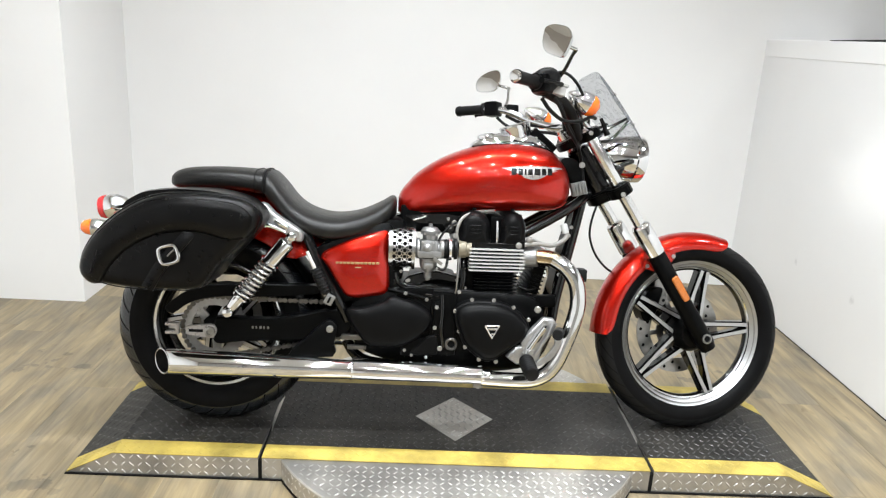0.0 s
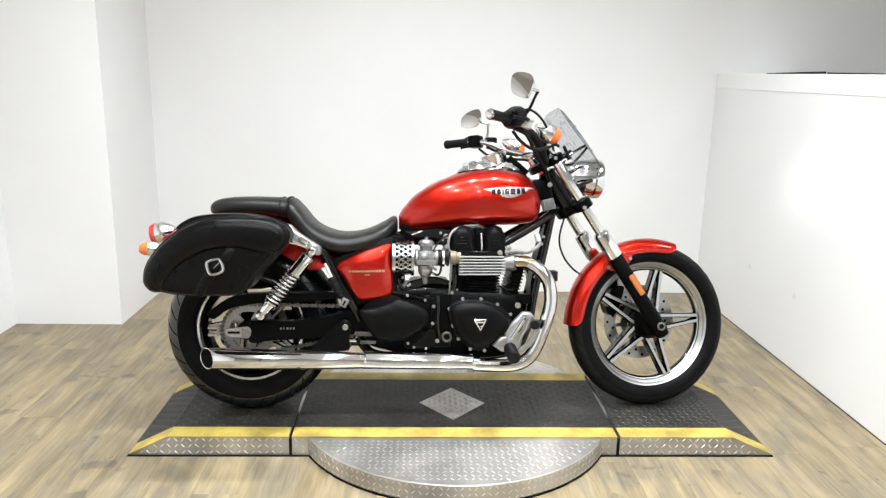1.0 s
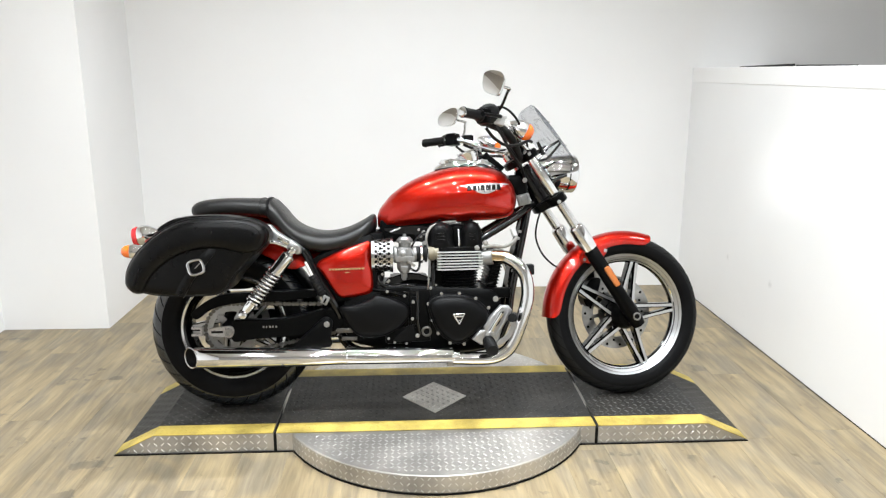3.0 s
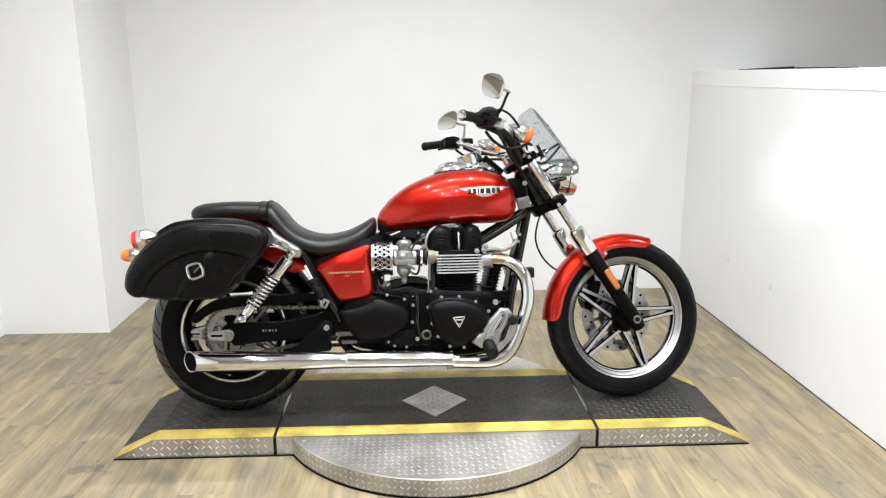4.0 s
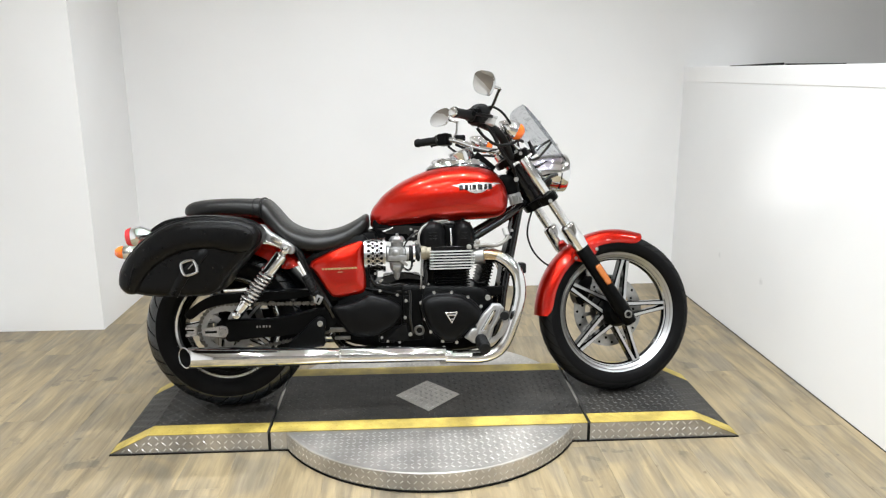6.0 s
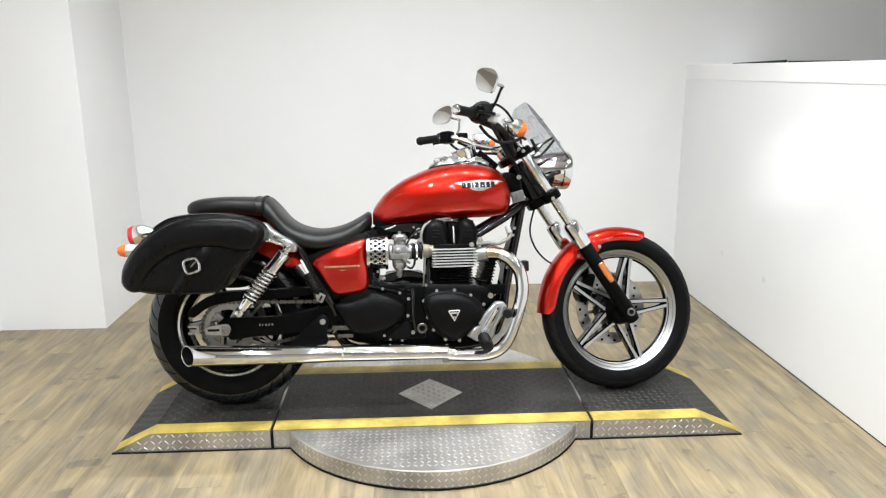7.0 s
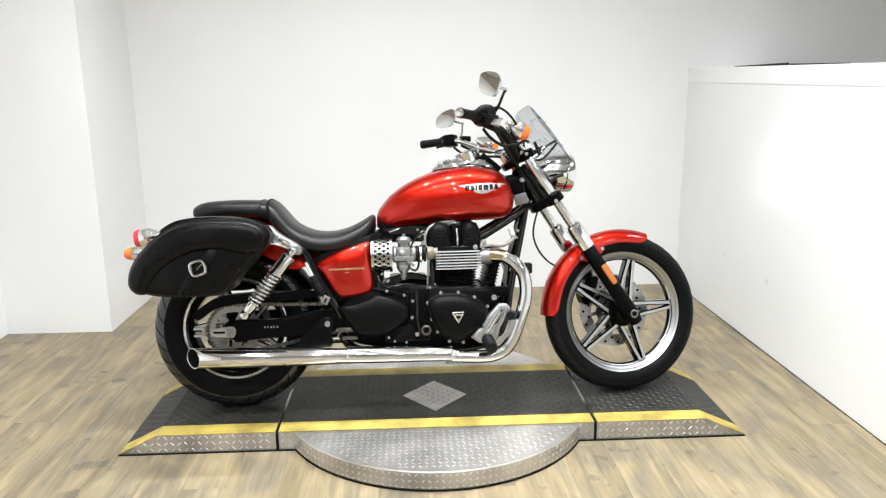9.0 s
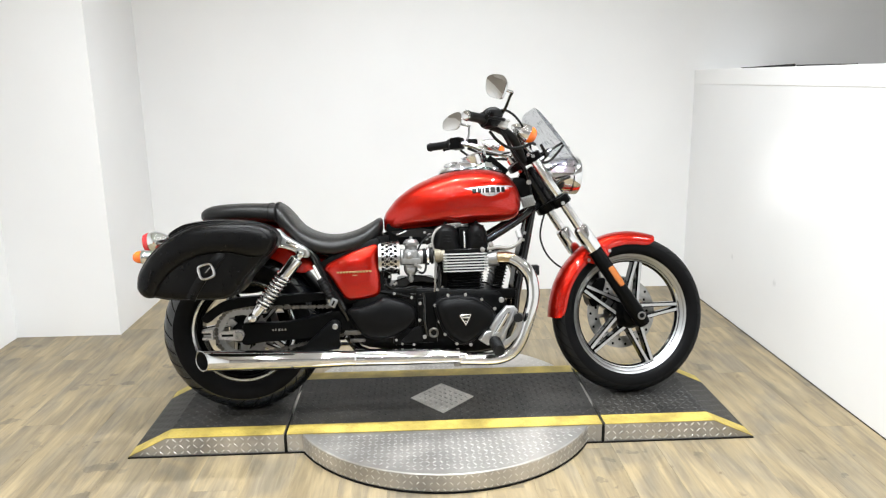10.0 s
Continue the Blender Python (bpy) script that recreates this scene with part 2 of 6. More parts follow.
WHITE = wall_paint("white_wall_paint", (0.873, 0.871, 0.872), 0.5)
WHITE_GLOSS = wall_paint("white_wall_panel", (0.83, 0.83, 0.832), 0.42, (((RIGHT_X, 1.416, 0.377), 0.02, 0.86), ((RIGHT_X, 0.916, 0.361), 0.026, 0.84)))
GREY_WALL = wall_paint("grey_wall_paint", (0.33, 0.315, 0.30), 0.6)
DIM_WALL = wall_paint("dull_rear_wall", (0.39, 0.378, 0.36), 0.6)
BEIGE = wall_paint("mirror_backdrop_beige", (0.5, 0.465, 0.43), 0.6)
CEILING = wall_paint("ceiling_paint", (0.7, 0.69, 0.67), 0.8)
PLANK = plank_material("whitewashed_oak")
SUBFLOOR = mat("floor_joint", (0.11, 0.085, 0.055), 0.8)
RED = mat("candy_red_paint", (0.43, 0.0105, 0.0042), 0.28, 0.78, 0.05, 90, coat=0.8, rough_vary=0.25, spec=0.0)
CHROME = mat("chrome", (0.71, 0.72, 0.735), 0.05, 1.0, 0.04, 5, rough_vary=0.5)
ALU = mat("cast_aluminium", (0.27, 0.27, 0.268), 0.4, 0.8, 0.15, 30, 0.25, 250)
MACHINED = mat("machined_aluminium", (0.72, 0.725, 0.735), 0.25, 1.0, 0.03, 12, rough_vary=0.05)
BLACK = mat("black_gloss_paint", (0.0025, 0.0025, 0.0027), 0.13, 0.0, 0.2, 20, spec=0.45)
SATIN = mat("black_satin_casting", (0.0016, 0.0017, 0.0018), 0.34, 0.0, 0.25, 14, 0.12, 300, spec=0.07)
RUBBER = mat("black_rubber", (0.004, 0.004, 0.0042), 0.5, 0.0, 0.25, 20, 0.15, 260, spec=0.2)
TYRE = mat("tyre_rubber", (0.003, 0.003, 0.0033), 0.45, 0.0, 0.3, 16, 0.1, 200, spec=0.08)
# the wall's bluish reflection on the rear tread is put into this colour
SHEEN_TREAD = mat("bluish_sheen_tread_rubber", (0.006, 0.0072, 0.009), 0.26, 0.0, 0.3, 16, 0.1, 200, spec=0.75)
DULL_TREAD = mat("dull_tread_rubber", (0.0055, 0.0055, 0.0057), 0.5, 0.0, 0.3, 16, 0.1, 200, spec=0.15)
LEATHER = mat("black_leather", (0.0014, 0.0014, 0.0016), 0.3, 0.0, 0.25, 9, 0.32, 260, 0.3, spec=0.18)
VINYL = mat("black_seat_vinyl", (0.0052, 0.005, 0.0048), 0.38, 0.0, 0.2, 9, 0.5, 190, 0.3, spec=0.32)
BRONZE = mat("heat_tinted_steel", (0.36, 0.28, 0.18), 0.16, 1.0, 0.15, 8)
SILVER = mat("satin_silver_paint", (0.43, 0.41, 0.40), 0.28, 0.6, 0.1, 20, 0.05, 200)
# same black as SATIN; the sheen on the covers is put into its colour
COVER = mat("satin_black_sheen_copy", (0.0035, 0.0035, 0.0037), 0.38, 0.0, 0.25, 10, 0.1, 320, spec=0.09)
RIM = mat("brushed_rim_aluminium", (0.43, 0.433, 0.44), 0.36, 1.0, 0.06, 12, rough_vary=0.1)
SATIN_CHROME = mat("satin_chrome", (0.71, 0.72, 0.73), 0.2, 1.0, 0.02, 14, rough_vary=0.03)
STEEL = mat("dull_steel", (0.30, 0.295, 0.285), 0.36, 1.0, 0.2, 30)
ORANGE = mat("amber_plastic", (0.85, 0.16, 0.015), 0.15, 0.0, 0.1, 30, coat=0.6)
AMBER = mat("amber_reflector", (0.42, 0.125, 0.022), 0.2, 0.0, 0.15, 120)
REDLENS = mat("red_plastic_lens", (0.55, 0.015, 0.02), 0.12, 0.0, 0.15, 60, coat=0.6)
MIRROR = mat("mirror_glass", (0.86, 0.86, 0.86), 0.02, 1.0, 0.01, 5)
DECK_BLACK = flecked_paint("worn_black_grip_paint", (0.0175, 0.0172, 0.0168), (0.17, 0.16, 0.145))
YELLOW = mat("yellow_floor_paint", (0.43, 0.325, 0.072), 0.55, 0.0, 0.38, 9, 0.2, 150)
PLATE = mat("aluminium_tread_plate", (0.43, 0.412, 0.385), 0.42, 0.8, 0.36, 4.5, 0.1, 200, 0.3)
TREAD = mat("worn_tread_bars", (0.62, 0.61, 0.59), 0.32, 0.85, 0.25, 9)
DARKTREAD = mat("worn_dark_tread_bars", (0.034, 0.0335, 0.0325), 0.38, 0.0, 0.8, 9, spec=0.5)
# near-black standing for the shade inside holes, slots, slits and gaps
DARK = mat("recess_shade_black", (0.003, 0.003, 0.003), 0.7, spec=0.1)
PAPER = mat("pale_emblem_enamel", (0.75, 0.72, 0.68), 0.25, 0.3, 0.05, 30)
FIN = mat("bright_fin_edge", (0.54, 0.54, 0.535), 0.42, 0.35, 0.08, 40)
TAN = mat("tan_intake_casting", (0.20, 0.175, 0.125), 0.45, 0.3, 0.15, 40)
HOSE = mat("grey_braided_hose", (0.24, 0.23, 0.215), 0.5, 0.1, 0.12, 60, 0.2, 300)
BOLT_STEEL = mat("zinc_bolt", (0.42, 0.415, 0.405), 0.36, 0.9, 0.15, 40)
OILY = mat("oily_chain_steel", (0.13, 0.123, 0.112), 0.4, 0.9, 0.25, 40)
CAST = mat("polished_casting", (0.37, 0.37, 0.37), 0.34, 0.75, 0.15, 30, 0.15, 200)
MESH_STEEL = mat("perforated_steel", (0.45, 0.45, 0.45), 0.24, 1.0, 0.05, 20)
GOLD = mat("gold_decal", (0.36, 0.23, 0.1), 0.35, 0.4, 0.2, 60)


def glass_material(name, tint, gloss):
    m, nt, b = nodes_of(name)
    out = nt.nodes["Material Output"]
    tr = nt.nodes.new("ShaderNodeBsdfTransparent")
    tr.inputs[0].default_value = (*tint, 1)
    gl = nt.nodes.new("ShaderNodeBsdfGlossy")
    gl.inputs["Roughness"].default_value = 0.3
    mx = nt.nodes.new("ShaderNodeMixShader")
    mx.inputs[0].default_value = gloss
    nt.links.new(tr.outputs[0], mx.inputs[1])
    nt.links.new(gl.outputs[0], mx.inputs[2])
    nt.links.new(mx.outputs[0], out.inputs[0])
    return m


SMOKE = glass_material("smoked_acrylic", (0.66, 0.672, 0.69), 0.004)
CLEAR = glass_material("clear_lens", (0.9, 0.9, 0.9), 0.08)


def glow_material(name, colour, strength):
    m, nt, b = nodes_of(name)
    b.inputs["Base Color"].default_value = (0.9, 0.9, 0.9, 1)
    b.inputs["Emission Color"].default_value = (*colour, 1)
    b.inputs["Emission Strength"].default_value = strength
    return m


LAMP_GLOW = glow_material("lamp_diffuser", (1, 0.97, 0.92), 14)
FILL_PANEL_GLOW = glow_material("fill_panel_emission", (1, 0.97, 0.92), 3)


# ---- the room ----
def slab(name, lo, hi, material, label, category=""):
    bm = bmesh.new()
    box(bm, lo, hi)
    return structure(name, bm, material, label, category)


slab("wall_back", (-2.6, BACK_Y, 0), (FAR_X, BACK_Y + 0.15, ROOM_H), WHITE, "plain white painted back wall of the photo bay", "wall")
slab("wall_left", (LEFT_X - 0.15, FRONT_Y, 0), (LEFT_X, BACK_Y, 2.82), WHITE, "plain white painted side wall beside the pillar", "wall")
# out-of-view beige band, added so the mirrors show beige above white
slab("wall_left_upper", (LEFT_X - 0.15, FRONT_Y, 2.82), (LEFT_X, BACK_Y, ROOM_H), BEIGE, "unseen beige band on the side wall, added for the mirrors to reflect", "wall")
slab("pillar", (LEFT_X, 1.442, 0), (-1.772, BACK_Y, ROOM_H), WHITE, "square white painted pillar in the room corner", "pillar")
slab("wall_right", (RIGHT_X, FRONT_Y, 0), (RIGHT_X + 0.45, BACK_Y, 1.41), WHITE_GLOSS, "low glossy white wall under a white ledge", "wall")
bm = bmesh.new()
box(bm, (RIGHT_X - 0.0025, FRONT_Y, 1.335), (RIGHT_X + 0.47, BACK_Y, 1.425), 0.004)
structure("trim_ledge", bm, WHITE, "white painted ledge board capping the low wall", "ledge")
slab("wall_far_right", (FAR_X, FRONT_Y, 0), (FAR_X + 0.15, BACK_Y, ROOM_H), GREY_WALL, "grey side wall set back behind the ledge", "wall")
slab("wall_front", (LEFT_X - 0.15, FRONT_Y - 0.15, 0), (FAR_X + 0.15, FRONT_Y, ROOM_H), DIM_WALL, "beige-grey wall closing the room behind", "wall")
slab("ceiling", (LEFT_X - 0.15, FRONT_Y - 0.15, ROOM_H), (FAR_X + 0.15, BACK_Y + 0.15, ROOM_H + 0.1), CEILING, "plain off-white ceiling", "ceiling")
floor_ob = slab("floor", (LEFT_X - 0.15, FRONT_Y - 0.15, -0.12), (FAR_X + 0.15, BACK_Y + 0.15, -0.004), SUBFLOOR, "pale whitewashed oak board floor", "floor")

bm = bmesh.new()
box(bm, (RIGHT_X - 0.003, FRONT_Y, 0.0005), (RIGHT_X, BACK_Y, 0.0035))
structure("trim_joint", bm, DARK, "dark open joint along the foot of the low wall", "joint")

# two dark offcuts lying on the ledge
for y0, y1, r0, r1 in ((1.56, 0.975, 0.002, 0.0065), (0.95, 0.46, 0.004, 0.002)):
    strip = thing("cable", "short black cable offcut lying on the white ledge", "cable", "cables on the ledge")
    bm = bmesh.new()
    tube(bm, [(RIGHT_X + 0.034, y0 + (y1 - y0) * f, 1.4255 + r0 + (r1 - r0) * f) for f in (0, 0.35, 0.7, 1)], [r0 + (r1 - r0) * f for f in (0, 0.35, 0.7, 1)], 8, 6)
    part("sheath", bm, RUBBER, strip)


# ---- ceiling lamps behind and above the camera ----
def ceiling_lamp(x, y):
    t = thing("ceiling_lamp", "round white surface-mounted ceiling lamp", "lamp", "ceiling spot lamps", Matrix.Translation((x, y, ROOM_H)))
    b = bmesh.new()
    lathe(b, [(0.0, 0.1), (-0.012, 0.1), (-0.014, 0.08), (-0.004, 0.078), (-0.003, 0.001)], (0, 0, 0), (0, 0, 1), 24)
    part("housing", b, WHITE, t)
    b = bmesh.new()
    lathe(b, [(-0.006, 0.076), (-0.012, 0.07), (-0.016, 0.001)], (0, 0, 0), (0, 0, 1), 24)
    part("diffuser", b, LAMP_GLOW, t)
    return t


# unseen fill panel, added to lift the dark bay beyond the ledge
def added_fill_panel(x, y):
    t = thing("added_fill_panel", "unseen round ceiling panel, added to fill the bay beyond the ledge", "lamp", "ceiling panel lamps", Matrix.Translation((x, y, ROOM_H)))
    b = bmesh.new()
    lathe(b, [(0.0, 0.36), (-0.02, 0.36), (-0.026, 0.33), (-0.012, 0.325), (-0.011, 0.001)], (0, 0, 0), (0, 0, 1), 40)
    part("housing", b, WHITE, t)
    b = bmesh.new()
    lathe(b, [(-0.013, 0.322), (-0.02, 0.31), (-0.023, 0.001)], (0, 0, 0), (0, 0, 1), 40)
    part("diffuser", b, FILL_PANEL_GLOW, t)
    return t


# ---- the platform ----
DECK = 0.079
PF_BACK = 0.60
GAP_L, GAP_R = -0.607, 0.620
END_L, END_R = -1.20, 1.213
KINK_L, KINK_R = -1.055, 1.055
platform = thing("motorcycle_platform", "low black and yellow tread-plate display platform on the floor", "platform")


def slab_section(name, x0, x1, slope, label):
    """A deck of tread plate; slope: -1 or 1 where an end runs down to the floor."""
    k0 = KINK_L if slope < 0 else x0
    k1 = KINK_R if slope > 0 else x1
    line = [(x0, 0.0), (x0, 0.006)] if slope < 0 else [(x0, 0.0)]
    line += [(k0, DECK - 0.002)] + [(k1, DECK - 0.002)]
    line += [(x1, 0.006), (x1, 0.0)] if slope > 0 else [(x1, 0.0)]
    b = bmesh.new()
    loft(b, [[Vector((x, y, z)) for x, z in line] for y in (0.004, PF_BACK - 0.004)])
    deck = part(name, b, PLATE, platform, label, smooth=0)

    def skin(nm, y0, y1, material, lift, lab):
        c = bmesh.new()
        low = [(x, z) for x, z in line if z > 0.001]
        if slope >= 0:
            low = [(x0, DECK - 0.002)] + [p for p in low if p[0] > x0 + 1e-6 or p[1] > DECK]
        xs = sorted(set(low))
        pts = [(x, z) for x, z in xs]
        ring0 = [(x, z + lift) for x, z in pts]
        rows = []
        for y in (y0, y1):
            rows.append([Vector((x, y, z + 0.0005)) for x, z in pts] + [Vector((x, y, z)) for x, z in reversed(ring0)])
        loft(c, rows)
        part(nm, c, material, deck, lab, smooth=0)

    skin("grip_surface", 0.077, PF_BACK - 0.077, DECK_BLACK, 0.0025, "worn black grip paint")
    skin("yellow_stripe", 0.0, 0.0765, YELLOW, 0.0027, "yellow painted edge stripe")
    skin("yellow_stripe", PF_BACK - 0.0765, PF_BACK, YELLOW, 0.0027, "yellow painted edge stripe")
    return deck


left_ramp = slab_section("left_ramp", END_L, GAP_L - 0.006, -1, "ramp section sloping down to the floor")
centre_deck = slab_section("centre_deck", GAP_L + 0.006, GAP_R - 0.006, 0, "level black section with a bare metal diamond")
right_ramp = slab_section("right_ramp", GAP_R + 0.006, END_R, 1, "ramp section sloping down to the floor")

# black strips stand in for the shade inside the open gaps
for x in (GAP_L, GAP_R):
    b = bmesh.new()
    box(b, (x - 0.0055, 0.003, 0.0), (x + 0.0055, PF_BACK - 0.003, DECK - 0.012))
    part("gap_shade_strip", b, RUBBER, platform, "black strip added to darken the gap between sections", smooth=0)

# the round turntable beneath the centre deck
DISC = Vector((0.008, 0.30, 0))
DISC_R = 0.625
b = bmesh.new()
lathe(b, [(0.004, 0.30), (0.004, DISC_R - 0.004), (0.01, DISC_R), (DECK - 0.008, DISC_R), (DECK - 0.004, DISC_R - 0.003), (DECK - 0.004, 0.30)], DISC, (0, 0, 1), 160)
turntable = part("turntable", b, PLATE, platform, "round bare aluminium tread-plate turntable", smooth=30)
# contact shadow round the turntable's foot, modelled as a thin black ring
b = bmesh.new()
lathe(b, [(0.0, 0.3), (0.0, DISC_R + 0.0015), (0.0035, DISC_R + 0.0015), (0.0035, 0.3)], DISC, (0, 0, 1), 96)
part("skirt", b, RUBBER, turntable, "black ring drawn as the turntable's shadow line")
# the ramps' shadow line, drawn by a black sheet that juts out slightly
b = bmesh.new()
box(b, (END_L - 0.004, -0.003, 0.0), (END_R + 0.004, PF_BACK + 0.003, 0.004))
part("base_shadow_sheet", b, RUBBER, platform, "black sheet under the ramps, drawn as their shadow line")

# bare diamond of tread plate in the middle of the deck
b = bmesh.new()
dia = [(0.003, 0.136), (0.139, 0.287), (0.007, 0.436), (-0.129, 0.290)]
loft(b, [[Vector((x, y, z)) for x, y in dia] for z in (DECK, DECK + 0.0022)])
diamond = part("bare_diamond", b, PLATE, centre_deck, "worn bare aluminium diamond", smooth=0)


def tread_bars(name, material, parent, spots, frame_of, size=(0.011, 0.0028, 0.0014), label=""):
    """Raised bars of tread plate, leaning by turns to one side and the other, joined into one mesh."""
    verts, faces = [], []
    L, W, H = size
    for (u, v, turn) in spots:
        c, s = math.cos(turn), math.sin(turn)
        base = len(verts)
        shape = [(-L, 0, 0), (-L * 0.55, -W, 0), (L * 0.55, -W, 0), (L, 0, 0), (L * 0.55, W, 0), (-L * 0.55, W, 0),
                 (-L * 0.55, 0, H), (L * 0.55, 0, H)]
        for x, y, z in shape:
            verts.append(frame_of(u + c * x - s * y, v + s * x + c * y, z))
        for f in ((0, 1, 6), (1, 2, 7, 6), (2, 3, 7), (3, 4, 7), (4, 5, 6, 7), (5, 0, 6)):
            faces.append([base + i for i in f])
    me = bpy.data.meshes.new(name)
    me.from_pydata(verts, [], faces)
    me.materials.append(material)
    me.shade_smooth()
    me.set_sharp_from_angle(angle=radians(25))
    ob = new(name, me)
    ob.parent = parent
    return tagged(ob, label, kind="stuff")


def lattice(u0, u1, v0, v1, pitch, keep=lambda u, v: True):
    out = []
    nu, nv = int((u1 - u0) / pitch), int((v1 - v0) / pitch)
    for i in range(nu + 1):
        for j in range(nv + 1):
            u, v = u0 + (i + 0.5) * pitch, v0 + (j + 0.5) * pitch
            if u < u1 - 0.004 and v < v1 - 0.004 and keep(u, v):
                out.append((u, v, radians(45 if (i + j) % 2 else -45)))
    return out


def in_diamond(u, v, grow=0.0):
    return abs(u - 0.005) / (0.134 + grow) + abs(v - 0.2875) / (0.15 + grow) < 1


def deck_z(x):
    if x < KINK_L:
        return 0.006 + (DECK - 0.008) * (x - END_L) / (KINK_L - END_L)
    if x > KINK_R:
        return 0.006 + (DECK - 0.008) * (END_R - x) / (END_R - KINK_R)
    return DECK - 0.002


for deck, x0, x1 in ((left_ramp, END_L + 0.01, GAP_L - 0.01), (centre_deck, GAP_L + 0.008, GAP_R - 0.008), (right_ramp, GAP_R + 0.008, END_R - 0.01)):
    tread_bars("deck_tread", DARKTREAD, deck, lattice(x0, x1, 0.08, PF_BACK - 0.078, 0.0255, lambda u, v: not in_diamond(u, v, 0.012)),
               lambda u, v, h: (u, v, deck_z(u) + 0.0024 + h), (0.0108, 0.0027, 0.0017), "raised black tread bars")
    tread_bars("front_tread", TREAD, deck, lattice(x0 - 0.002, x1 + 0.002, 0.001, DECK - 0.002, 0.0255, lambda u, v: v < deck_z(u) - 0.011 and not (abs(u) < 0.54)),
               lambda u, v, h: (u, 0.004 - h, v), (0.0102, 0.0022, 0.0018), "bright raised tread bars")
    tread_bars("stripe_tread", YELLOW, deck, lattice(x0, x1, 0.004, 0.074, 0.0215),
               lambda u, v, h: (u, v, deck_z(u) + 0.0026 + h), (0.0105, 0.0027, 0.0013), "tread bars under yellow paint")
tread_bars("diamond_tread", TREAD, diamond, lattice(-0.12, 0.13, 0.14, 0.43, 0.0215, lambda u, v: in_diamond(u, v, -0.012)),
           lambda u, v, h: (u, v, DECK + 0.0022 + h), (0.0105, 0.0027, 0.0022), "worn bright tread bars")
tread_bars("disc_tread", TREAD, turntable,
           lattice(-0.62, 0.63, -0.32, 0.92, 0.0235, lambda u, v: (v < -0.006 or v > PF_BACK + 0.006) and (Vector((u, v, 0)) - DISC).length < DISC_R - 0.018),
           lambda u, v, h: (u, v, DECK - 0.004 + h), (0.0096, 0.0022, 0.0012), "bright raised tread bars")
tread_bars("rim_tread", TREAD, turntable, lattice(-2.75 * DISC_R, -0.4 * DISC_R, 0.003, DECK - 0.004, 0.0235),
           lambda u, v, h: (DISC.x + (DISC_R + h) * math.cos(u / DISC_R), DISC.y + (DISC_R + h) * math.sin(u / DISC_R), v), (0.0085, 0.0019, 0.0014), "bright raised tread bars")

# ---- the motorcycle ----
WB, RR, RF = 1.60, 0.326, 0.331
RAKE = radians(33.3)
FORK = Vector((-math.sin(RAKE), 0, math.cos(RAKE)))
FOOT = Vector((WB + 0.153, 0, 0))
AXLE = Vector((WB, 0, RF))
STEER = Matrix.Translation(FOOT) @ Matrix.Rotation(radians(8.12), 4, FORK) @ Matrix.Translation(-FOOT)
ROOT = Matrix.Translation((-0.7924, 0.2636, DECK)) @ Matrix.Rotation(radians(1.70), 4, "Z") @ Matrix.Rotation(radians(-8.89), 4, "X")
bike = thing("motorcycle", "candy-red cruiser motorcycle with black saddlebag leaning on the platform", "motorcycle", m=ROOT)


def put(name, bm, material, label="", parent=None, steer=False, smooth=38):
    return part(name, bm, material, parent or bike, label, STEER if steer and parent is None else None, smooth)


def tube_part(name, pts, r, material, label="", parent=None, steer=False, seg=12, per=6):
    bm = bmesh.new()
    tube(bm, pts, r, seg, per)
    return put(name, bm, material, label, parent, steer)


def lathe_part(name, profile, centre, axis, material, label="", parent=None, steer=False, seg=32, closed=False, smooth=38):
    bm = bmesh.new()
    lathe(bm, profile, centre, axis, seg, closed)
    return put(name, bm, material, label, parent, steer, smooth)


def box_part(name, lo, hi, material, bevel=0.003, label="", parent=None, steer=False, m=None):
    bm = bmesh.new()
    box(bm, lo, hi, bevel, m)
    return put(name, bm, material, label, parent, steer)


def pillow_part(name, outline, steps, material, label="", parent=None, steer=False, per=4, smooth=True, angle=38, even=False):
    bm = bmesh.new()
    pillow(bm, outline, steps, per, smooth, even)
    return put(name, bm, material, label, parent, steer, angle)


def dome_part(name, outline, y0, deep, material, label, parent=None):
    """A smooth convex cover: the outline melts into an oval towards its crown."""
    ring = catmull([(x, 0, z) for x, z in outline], 5, True)
    c = centre_of(ring)
    wide = sum(abs(p.x - c.x) for p in ring) / len(ring) * 1.5
    high = sum(abs(p.z - c.z) for p in ring) / len(ring) * 1.5
    rings = [[p + Vector((0, y0 + 0.03, 0)) for p in ring]]
    for k in range(15):
        f = k / 15
        b = min(1.0, f * 2.0) ** 0.9
        y = y0 - deep * math.sqrt(1 - (1 - f) ** 2.6)
        row = []
        for p in ring:
            d = p - c
            t = math.atan2(d.z / high, d.x / wide)
            oval = Vector((wide * math.cos(t), 0, high * math.sin(t)))
            row.append(c + d.lerp(oval, b) * (1 - f) + Vector((0, y, 0)))
        rings.append(row)
    bm = bmesh.new()
    loft(bm, rings)
    return put(name, bm, material, label, parent, False, 70)


BOLT = None


def bolt(parent, at, axis=(0, -1, 0), r=0.006, material=None, name="bolt"):
    global BOLT
    if BOLT is None:
        bm = bmesh.new()
        lathe(bm, [(-0.004, 1), (0.5, 1), (0.62, 0.9), (0.64, 0.55), (0.42, 0.45), (0.42, 0.01)], (0, 0, 0), (0, 0, 1), 10)
        BOLT = mesh_of(bm, "bolt", BOLT_STEEL)
    ob = new(name, BOLT)
    ob.parent = parent
    ob.matrix_basis = Matrix.Translation(at) @ Vector(axis).to_track_quat("Z", "Y").to_matrix().to_4x4() @ Matrix.Scale(r * 0.88, 4)
    return ob


